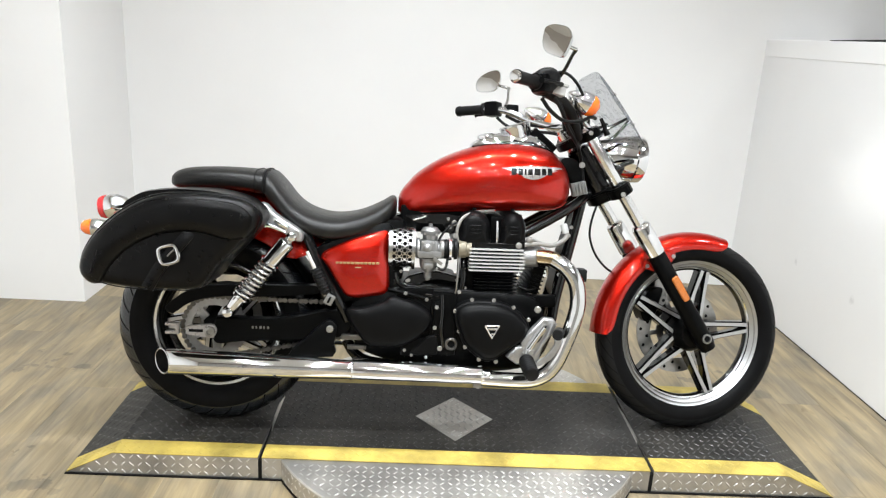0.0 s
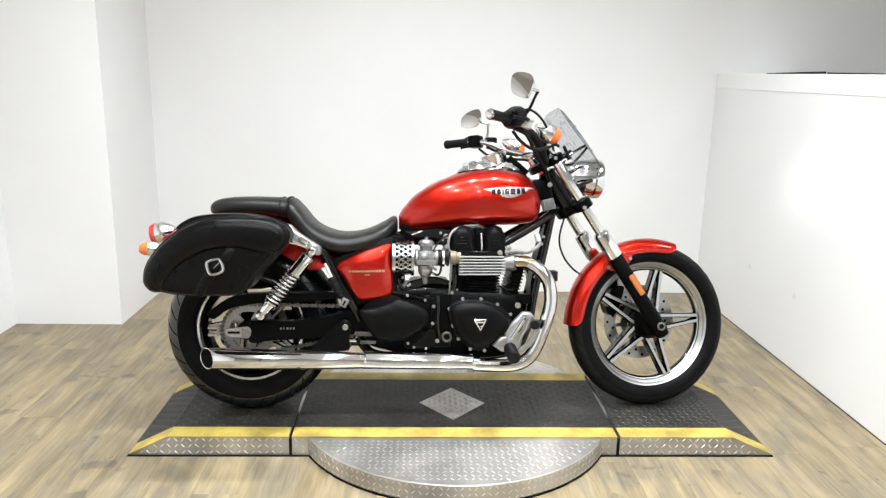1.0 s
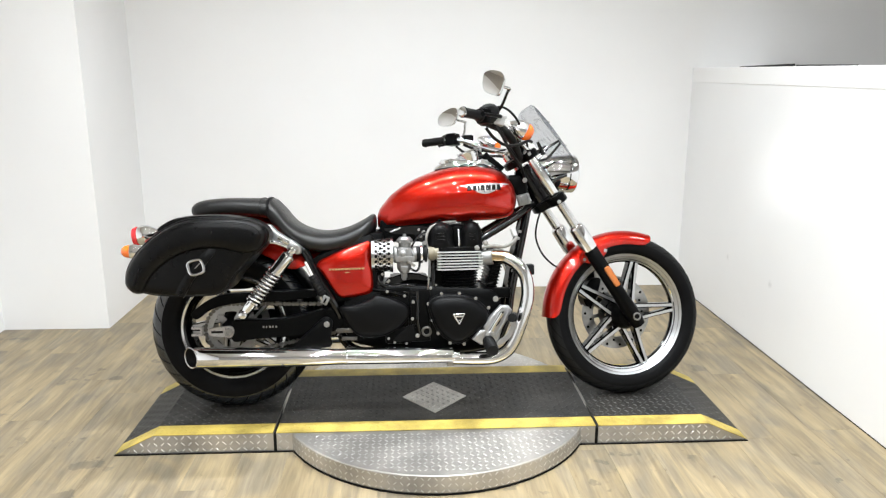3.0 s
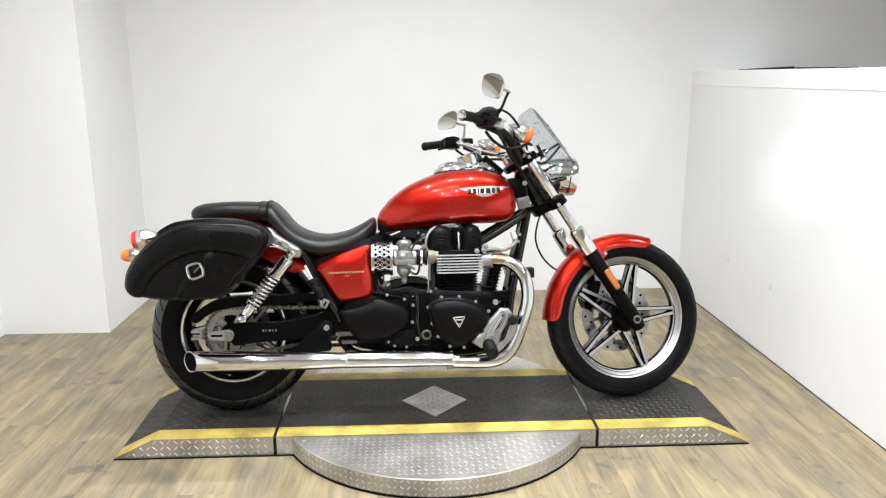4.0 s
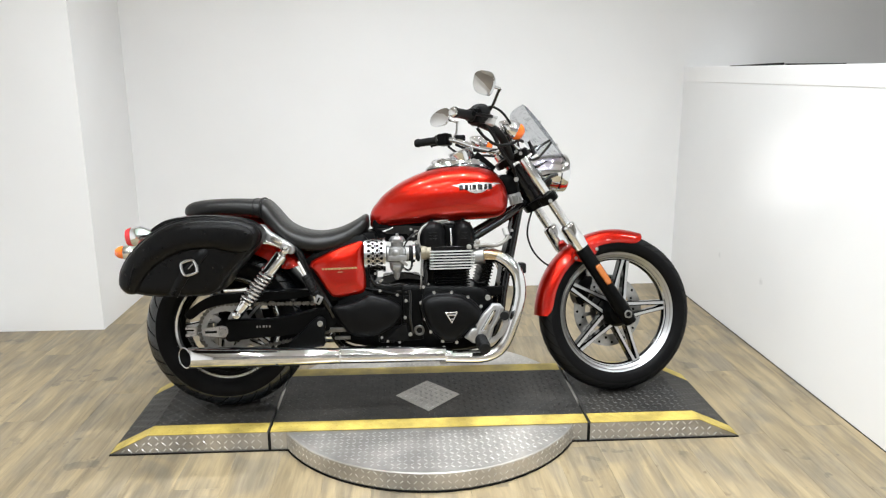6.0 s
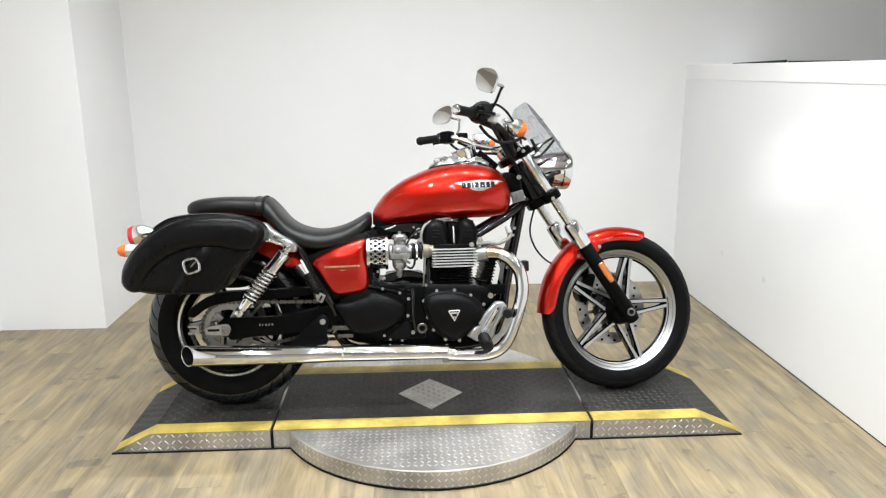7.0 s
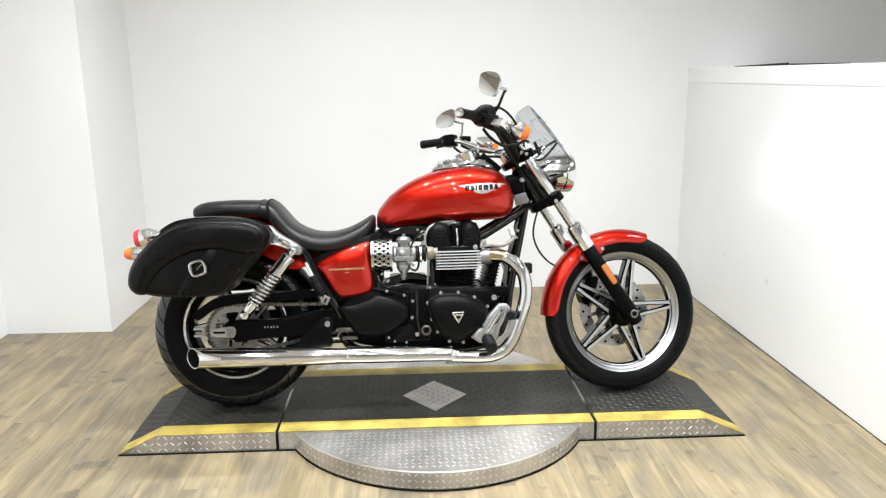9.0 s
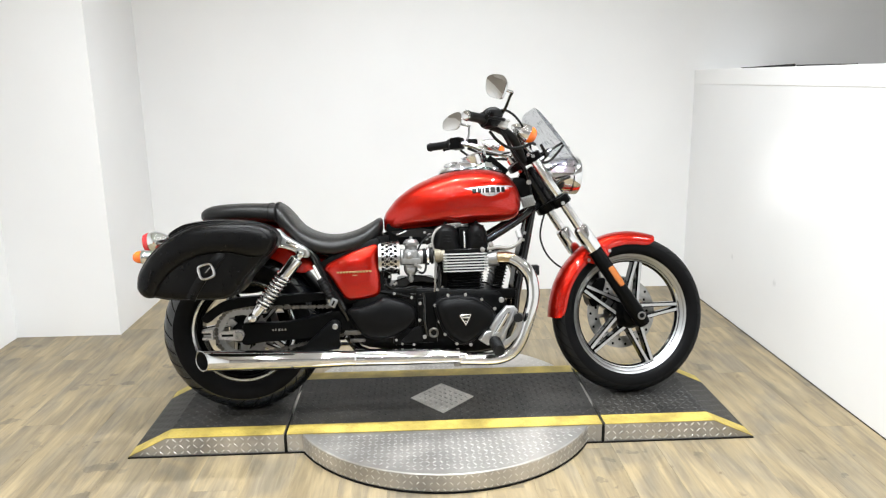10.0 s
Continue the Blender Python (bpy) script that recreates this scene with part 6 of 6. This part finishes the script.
# headlight
lamp_c = Vector((1.324, 0, 0.926))
head = lathe_part("headlight", [(-0.10, 0.012), (-0.095, 0.03), (-0.075, 0.052), (-0.04, 0.067), (0.0, 0.074), (0.03, 0.076), (0.034, 0.080), (0.062, 0.080), (0.067, 0.077), (0.068, 0.070)], lamp_c, (1, 0, -0.06), CHROME, "chrome bullet headlight", None, True, 48)
lathe_part("reflector_bowl", [(0.064, 0.069), (0.04, 0.055), (0.015, 0.03), (0.005, 0.002)], lamp_c + Vector((0.004, 0, 0)), (1, 0, -0.06), CHROME, "", head, seg=40)
lathe_part("headlight_lens", [(0.064, 0.0695), (0.074, 0.06), (0.08, 0.035), (0.082, 0.001)], lamp_c, (1, 0, -0.06), CLEAR, "clear glass lens", head, seg=40)
box_part("headlight_bracket", (1.27, -0.03, 0.85), (1.32, 0.03, 0.875), BLACK, 0.004, "", head)
for s in (-1, 1):
    tube_part("headlight_bracket", [(1.255, s * 0.10, 0.87), (1.29, s * 0.098, 0.895), (1.33, s * 0.085, 0.91)], 0.008, BLACK, "black headlight bracket", head)
# fly screen
SCREEN = catmull([(1.398, 0, 0.972), (1.364, 0, 1.023), (1.335, 0, 1.066), (1.284, 0, 1.132), (1.250, 0, 1.172), (1.228, 0, 1.194), (1.208, 0, 1.203)], 3)
bm = bmesh.new()
rings = []
for j, top in enumerate(SCREEN):
    v = j / (len(SCREEN) - 1)
    half = 0.128 * math.sqrt(max(0.02, 1 - max(0, (v - 0.42) / 0.585) ** 2.2)) * (0.72 + 0.28 * min(1, v / 0.35))
    row = []
    for k in range(25):
        u = -1 + k / 12
        back = 0.5 * (half * abs(u)) ** 2 / 0.155 + 0.08 * half * abs(u)
        row.append(top + Vector((-back * 0.95, half * u, -back * 0.25)))
    rings.append(row)
loft(bm, rings, False, False)
bmesh.ops.solidify(bm, geom=bm.faces[:], thickness=0.004)
screen = put("fly_screen", bm, SMOKE, "smoked clear acrylic fly screen", None, True, 60)
screen.visible_shadow = False
for s in (-1, 1):
    tube_part("screen_stay", [(1.195, s * 0.085, 0.986), (1.25, s * 0.085, 1.018), (1.305, s * 0.08, 1.048)], 0.0052, BLACK, "black screen stay", screen, seg=8)
    tube_part("screen_stay", [(1.21, s * 0.088, 0.968), (1.245, s * 0.085, 0.973), (1.28, s * 0.082, 1.004), (1.312, s * 0.078, 1.04)], 0.0052, BLACK, "black screen stay", screen, seg=8)
    tube_part("stay_clamp", [(1.207, s * 0.1, 1.041), (1.22, s * 0.1, 1.015), (1.232, s * 0.1, 0.988)], [0.006, 0.007, 0.011], BLACK, "black stay clamp", screen, seg=10)
for v in (4, 9):
    bolt(screen, SCREEN[v] + Vector((-0.003, -0.03, 0.0)), (0.8, 0, 0.6), 0.006)

# handlebar
def both(p, s):
    return Vector((p[0], s * p[1], p[2]))


BARLINE = [(1.15, 0.0, 1.03), (1.15, 0.06, 1.03), (1.125, 0.125, 1.032), (1.055, 0.205, 1.062), (0.98, 0.262, 1.098), (0.90, 0.325, 1.104), (0.845, 0.383, 1.1025)]
bm = bmesh.new()
tube(bm, [both(p, -1) for p in reversed(BARLINE)] + [both(p, 1) for p in BARLINE[1:]], 0.0125, 16, 6)
bar = put("handlebar", bm, CHROME, "swept-back chrome handlebar", None, True)
tube_part("cable_sleeve", [(0.958, -0.275, 1.088), (1.015, -0.235, 1.073), (1.062, -0.20, 1.047), (1.095, -0.165, 1.010), (1.125, -0.12, 0.972)], [0.019, 0.0175, 0.017, 0.0165, 0.0145], RUBBER, "thick black cable sleeve along the bar", bar, seg=16)
pillow_part("throttle_housing", [(0.920, 1.088), (0.920, 1.125), (0.938, 1.147), (0.974, 1.151), (0.997, 1.130), (0.990, 1.098), (0.966, 1.078), (0.94, 1.074)], [(-0.255, 0.004), (-0.262, 0.0), (-0.298, 0.0), (-0.308, 0.006), (-0.311, 0.014)], RUBBER, "black throttle housing with switches", bar, per=3)
for s in (-1, 1):
    tube_part("riser", [(1.15, s * 0.045, 0.985), (1.15, s * 0.046, 1.01), (1.15, s * 0.046, 1.042)], [0.02, 0.019, 0.022], SATIN, "black handlebar riser", bar)
    a, c = both((0.918, 0.312, 1.1045), s), both((0.838, 0.388, 1.1023), s)
    g = tube_part("grip", [a, a.lerp(c, 0.06), a.lerp(c, 0.12), a.lerp(c, 0.9), a.lerp(c, 0.96), c], [0.024, 0.024, 0.0178, 0.0178, 0.02, 0.0195], RUBBER, "black rubber grip", bar, seg=20, per=2)
    d = (c - a).normalized()
    lathe_part("bar_end", [(0, 0.018), (0.008, 0.017), (0.012, 0.010), (0.013, 0.001)], c, tuple(d), CHROME if s < 0 else RUBBER, "bar end cap", bar, seg=20)
    sw = both((0.945, 0.290, 1.105), s)
    bm = bmesh.new()
    box(bm, (-0.026, -0.026, -0.028), (0.026, 0.026, 0.026), 0.009, Matrix.Translation(sw) @ d.to_track_quat("X", "Z").to_matrix().to_4x4())
    box(bm, (-0.012, -0.034, -0.016), (0.014, -0.02, 0.012), 0.004, Matrix.Translation(sw) @ d.to_track_quat("X", "Z").to_matrix().to_4x4())
    put("switch_housing", bm, SATIN, "black switch housing", bar)
    # lever and its bracket
    piv = both((1.0, 0.255, 1.112), s)
    bm = bmesh.new()
    tube(bm, [piv, both((1.0, 0.30, 1.104), s), both((0.962, 0.352, 1.098), s), both((0.912, 0.402, 1.094), s), both((0.906, 0.408, 1.0935), s)], [0.008, 0.0075, 0.006, 0.006, 0.009], 8, 5)
    put("lever", bm, SATIN, "black hand lever", bar)
    bm = bmesh.new()
    if s < 0:
        box(bm, (0.966, -0.29, 1.078), (1.022, -0.245, 1.106), 0.006, rotate_about((0.99, -0.26, 1.1), (0, 1, 0), 12))
        box(bm, (0.962, -0.293, 1.105), (1.026, -0.242, 1.114), 0.003, rotate_about((0.99, -0.26, 1.1), (0, 1, 0), 12))
        put("brake_reservoir", bm, FIN, "silver front brake reservoir", bar)
    else:
        box(bm, (0.985, 0.24, 1.09), (1.03, 0.28, 1.12), 0.008)
        put("lever_clamp", bm, SATIN, "black clutch lever clamp", bar)
    # mirror
    stem0, stem1 = both((0.99, 0.285, 1.118), s), both((1.02, 0.355, 1.195), s)
    mir = tube_part("mirror", [stem0, stem0.lerp(stem1, 0.35) + Vector((0.004, 0, 0)), stem0.lerp(stem1, 0.8), stem1], [0.006, 0.0055, 0.005, 0.0065], CHROME if s > 0 else BLACK, "chrome rear-view mirror on a stalk", None, True)
    mc_ = Vector((0.953, -0.385, 1.207)) if s < 0 else Vector((0.948, 0.385, 1.218))
    nrm = Vector((-0.75, -0.62, 0.183)).normalized() if s < 0 else Vector((-0.72, -0.69, 0.2)).normalized()
    ex = Vector((-nrm.y, nrm.x, 0)).normalized()
    ez = nrm.cross(ex) * -1
    if ez.z < 0:
        ez = -ez
    if ex.x < 0:
        ex = -ex
    tube_part("mirror_arm", [stem1, stem1.lerp(mc_ - nrm * 0.01, 0.5), mc_ - nrm * 0.012], 0.0055, CHROME, "", mir)
    shape = [(-0.045, 0.047), (-0.019, 0.053), (0.020, 0.043), (0.040, 0.029), (0.049, 0.006), (0.040, -0.030), (0.030, -0.048), (0.015, -0.052), (-0.030, -0.032), (-0.048, -0.004), (-0.05, 0.022)]
    if s > 0:
        shape = [(-0.058, -0.008), (-0.05, 0.018), (-0.015, 0.04), (0.03, 0.047), (0.05, 0.03), (0.052, -0.005), (0.036, -0.034), (0.0, -0.042), (-0.045, -0.036)]
    sm = catmull([(u * 0.92, v * 0.92, 0) for u, v in shape], 4, True)
    bm = bmesh.new()
    loft(bm, [[mc_ + ex * p.x * f + ez * p.y * f + nrm * o for p in sm] for f, o in ((0.3, -0.032), (0.7, -0.026), (0.95, -0.012), (1.03, 0.0), (1.03, 0.003), (0.96, 0.0035))])
    put("mirror_shell", bm, CHROME, "chrome mirror shell", mir, smooth=60)
    bm = bmesh.new()
    loft(bm, [[mc_ + ex * p.x * 0.965 + ez * p.y * 0.965 + nrm * 0.001 for p in sm]] + [[mc_ + (ex * p.x + ez * p.y) * 0.965 * f + nrm * (0.0042 + 0.0022 * (1 - f * f)) for p in sm] for f in (1, 0.85, 0.7, 0.55, 0.4, 0.25, 0.1, 0.02)])
    put("mirror_glass", bm, MIRROR, "slightly convex mirror glass", mir, smooth=60)
    indicator("front_indicator", (1.125 if s < 0 else 1.105, s * 0.2, 1.066), (1, s * 0.05, -0.5), True, "chrome front indicator with amber lens", 0.036)
    tube_part("indicator_stem", [both((1.10, 0.195, 1.055), s), both((1.13, 0.15, 1.02), s), both((1.19, 0.11, 0.99), s)], 0.008, CHROME, "chrome indicator stem", None, True)
lathe_part("clamp_nut", [(-0.018, 0.013), (-0.015, 0.017), (0.004, 0.017), (0.006, 0.012), (0.016, 0.012), (0.019, 0.008)], (1.082, -0.09, 0.981), tuple(FORK), CHROME, "chrome clamp nut", None, True, 16)
bolt(bike, (1.166, -0.085, 0.896), r=0.011)
# cables along the bar
for dy, dz in ((0.0, 0.0), (-0.012, -0.018)):
    tube_part("control_cable", [(0.985, -0.27 + dy, 1.09 + dz), (1.02, -0.24 + dy, 1.055 + dz), (1.06, -0.19 + dy, 1.01 + dz), (1.105, -0.14 + dy, 0.975 + dz), (1.145, -0.08, 0.94), (1.17, -0.05, 0.88), (1.18, -0.05, 0.80)], 0.0055, RUBBER, "black control cable", None, True)
tube_part("control_cable", [(0.965, -0.29, 1.125), (1.0, -0.30, 1.14), (1.05, -0.27, 1.125), (1.10, -0.22, 1.085), (1.15, -0.14, 1.03), (1.17, -0.08, 0.98)], 0.0045, RUBBER, "black control cable", None, True)
tube_part("control_cable", [(0.99, 0.27, 1.08), (1.04, 0.22, 1.05), (1.10, 0.15, 1.035), (1.15, 0.06, 1.03), (1.19, -0.06, 1.0)], 0.006, RUBBER, "black control cable", None, True)
tube_part("control_cable", [(0.96, 0.29, 1.075), (1.0, 0.26, 1.04), (1.06, 0.18, 1.02), (1.13, 0.08, 1.0), (1.17, 0.02, 0.95)], 0.0055, RUBBER, "black control cable", None, True)
tube_part("control_cable", [(0.952, -0.27, 1.066), (0.984, -0.26, 1.032), (1.036, -0.24, 1.007), (1.094, -0.22, 1.013), (1.135, -0.20, 1.030), (1.16, -0.17, 1.03)], 0.006, RUBBER, "black control cable", None, True)

# forward foot control
foot = pillow_part("footrest_bracket", [(1.047, 0.412), (1.079, 0.410), (1.093, 0.392), (1.080, 0.362), (1.052, 0.318), (1.041, 0.276), (1.024, 0.258), (0.968, 0.258), (0.935, 0.281), (0.963, 0.317), (0.982, 0.318), (0.978, 0.332), (0.999, 0.362)],
                   [(-0.185, 0.0), (-0.199, 0.0), (-0.204, 0.003), (-0.206, 0.008)], CAST, "cast aluminium footrest bracket", per=1, smooth=False)
for pts, r in (([(1.055, -0.205, 0.398), (1.03, -0.207, 0.362), (1.006, -0.207, 0.325), (0.99, -0.206, 0.295)], 0.006), ([(1.078, -0.205, 0.396), (1.066, -0.207, 0.362), (1.045, -0.207, 0.325), (1.026, -0.206, 0.29)], 0.006)):
    tube_part("bracket_rib", pts, r, CAST, "raised rib of the casting", foot, seg=8)
pillow_part("bracket_slot", [(1.012, 0.335), (1.048, 0.388), (1.058, 0.384), (1.036, 0.335)], [(-0.2045, 0.0), (-0.2075, 0.0)], DARK, "dark slot", foot, per=3)
pillow_part("heel_plate", [(1.076, 0.362), (1.092, 0.360), (1.107, 0.344), (1.101, 0.317), (1.078, 0.280), (1.035, 0.256), (1.032, 0.272), (1.062, 0.292), (1.083, 0.322), (1.086, 0.340)], [(-0.205, 0.0), (-0.213, 0.0), (-0.215, 0.002)], CAST, "flat silver pedal plate", foot, per=3)
tube_part("pedal_lever", [(1.00, -0.215, 0.300), (1.022, -0.218, 0.340), (1.05, -0.222, 0.385)], [0.010, 0.007, 0.008], CHROME, "chrome brake pedal arm", foot)
lathe_part("peg_boss", [(0.0, 0.017), (0.016, 0.016), (0.02, 0.012)], (1.006, -0.204, 0.300), (0, -1, 0), CAST, "", foot, seg=20)
lathe_part("pedal_pad", [(-0.03, 0.015), (-0.028, 0.0175), (0.03, 0.0175), (0.032, 0.014)], (1.090, -0.24, 0.371), (0.3, 1, -0.1), RUBBER, "black rubber brake pad", foot, seg=16)
bm = bmesh.new()
lathe(bm, [(0.0, 0.016), (0.004, 0.022), (0.09, 0.023), (0.098, 0.021), (0.1, 0.014)], (0.996, -0.215, 0.278), (0.05, -1, -0.22), 20)
for i in range(7):
    lathe(bm, [(0.01 + i * 0.012, 0.0225), (0.013 + i * 0.012, 0.0245), (0.016 + i * 0.012, 0.0225)], (0.996, -0.215, 0.278), (0.05, -1, -0.22), 20)
put("foot_peg", bm, RUBBER, "black rubber footpeg", foot)
box_part("toe_pad", (1.165, -0.15, 0.522), (1.192, -0.10, 0.562), RUBBER, 0.005, "black rubber toe pad", foot)
for x, z, r, y in ((1.052, 0.397, 0.011, -0.206), (1.010, 0.304, 0.010, -0.222), (0.953, 0.288, 0.008, -0.206), (1.080, 0.392, 0.007, -0.206)):
    bolt(foot, (x, y, z), r=r)
# side stand on the far side
tube_part("side_stand", [(0.66, 0.12, 0.25), (0.55, 0.15, 0.245), (0.42, 0.17, 0.25)], 0.012, BLACK, "folded black side stand")

# ---- lamps ----
for iy in range(4):
    for ix in range(4):
        x, y = -1.08 + ix * 0.7, 0.30 - iy * 1.45
        ceiling_lamp(x, y)
        lamp("spot_light", (x, y, ROOM_H - 0.03), (x, y, 0), 0.085, LAMP_W)
# two added fill panels brighten the back wall right of the ledge
for y in (-0.3, -2.8):
    added_fill_panel(2.75, y)
    lamp("added_fill_light", (2.75, y, ROOM_H - 0.04), (2.75, y, 0), 0.62, LAMP_W * 1.0)
# spot from an assumed place, added to throw the bright pool on the wall
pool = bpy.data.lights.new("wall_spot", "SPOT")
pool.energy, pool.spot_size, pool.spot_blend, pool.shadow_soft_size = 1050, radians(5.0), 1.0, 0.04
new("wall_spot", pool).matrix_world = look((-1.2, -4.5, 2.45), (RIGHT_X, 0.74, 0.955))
# unseen fixture added to carry that spot
wall_lamp = thing("added_pool_lamp", "unseen black spot lamp on a stand, added for the wall's light pool", "lamp", "", Matrix.Translation((-1.2, -4.5, 0)))
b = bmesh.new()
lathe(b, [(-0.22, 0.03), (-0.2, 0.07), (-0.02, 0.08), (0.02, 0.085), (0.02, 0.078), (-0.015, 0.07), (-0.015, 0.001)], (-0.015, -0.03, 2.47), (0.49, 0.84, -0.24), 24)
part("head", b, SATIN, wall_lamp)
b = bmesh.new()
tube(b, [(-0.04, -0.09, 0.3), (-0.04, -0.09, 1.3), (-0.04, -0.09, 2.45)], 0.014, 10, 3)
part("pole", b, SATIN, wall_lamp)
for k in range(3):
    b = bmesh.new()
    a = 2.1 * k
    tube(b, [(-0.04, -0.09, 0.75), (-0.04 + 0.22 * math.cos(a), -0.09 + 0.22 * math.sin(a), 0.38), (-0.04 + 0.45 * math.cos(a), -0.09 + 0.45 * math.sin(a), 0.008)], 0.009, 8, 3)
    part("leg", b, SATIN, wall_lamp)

# ---- floor: whitewashed oak boards, staggered row by row ----
W_P, L_P = 0.172, 1.22
ROW_0 = -1.76
rng = random.Random(11)
KNOWN = {0: 0.310, 2: 0.564, -1: 1.066}
BOARDS = {}


def board_mesh(wide, long):
    """A board with eased edges; boards of one size share a mesh."""
    key = (round(wide, 3), round(long, 3))
    if key not in BOARDS:
        b = bmesh.new()
        box(b, (0.0002, 0.0002, -0.004), (wide - 0.0002, long - 0.0002, 0.0), 0.0004, None, 1)
        BOARDS[key] = mesh_of(b, "board", PLANK, 0)
    return BOARDS[key]


row = int((LEFT_X - ROW_0) / W_P) - 1
while ROW_0 + row * W_P < RIGHT_X:
    x0, x1 = max(LEFT_X, ROW_0 + row * W_P), min(RIGHT_X, ROW_0 + (row + 1) * W_P)
    if x1 - x0 > 0.01:
        joint = KNOWN.get(row, rng.uniform(0, L_P))
        top = joint + L_P * math.ceil((BACK_Y - joint) / L_P)
        while top > FRONT_Y + 0.02:
            lo, hi = max(FRONT_Y, top - L_P), min(BACK_Y, top)
            if hi - lo > 0.01:
                ob = new("board", board_mesh(x1 - x0, hi - lo))
                ob.parent = floor_ob
                ob.location = (x0, lo, 0)
            top -= L_P
    row += 1
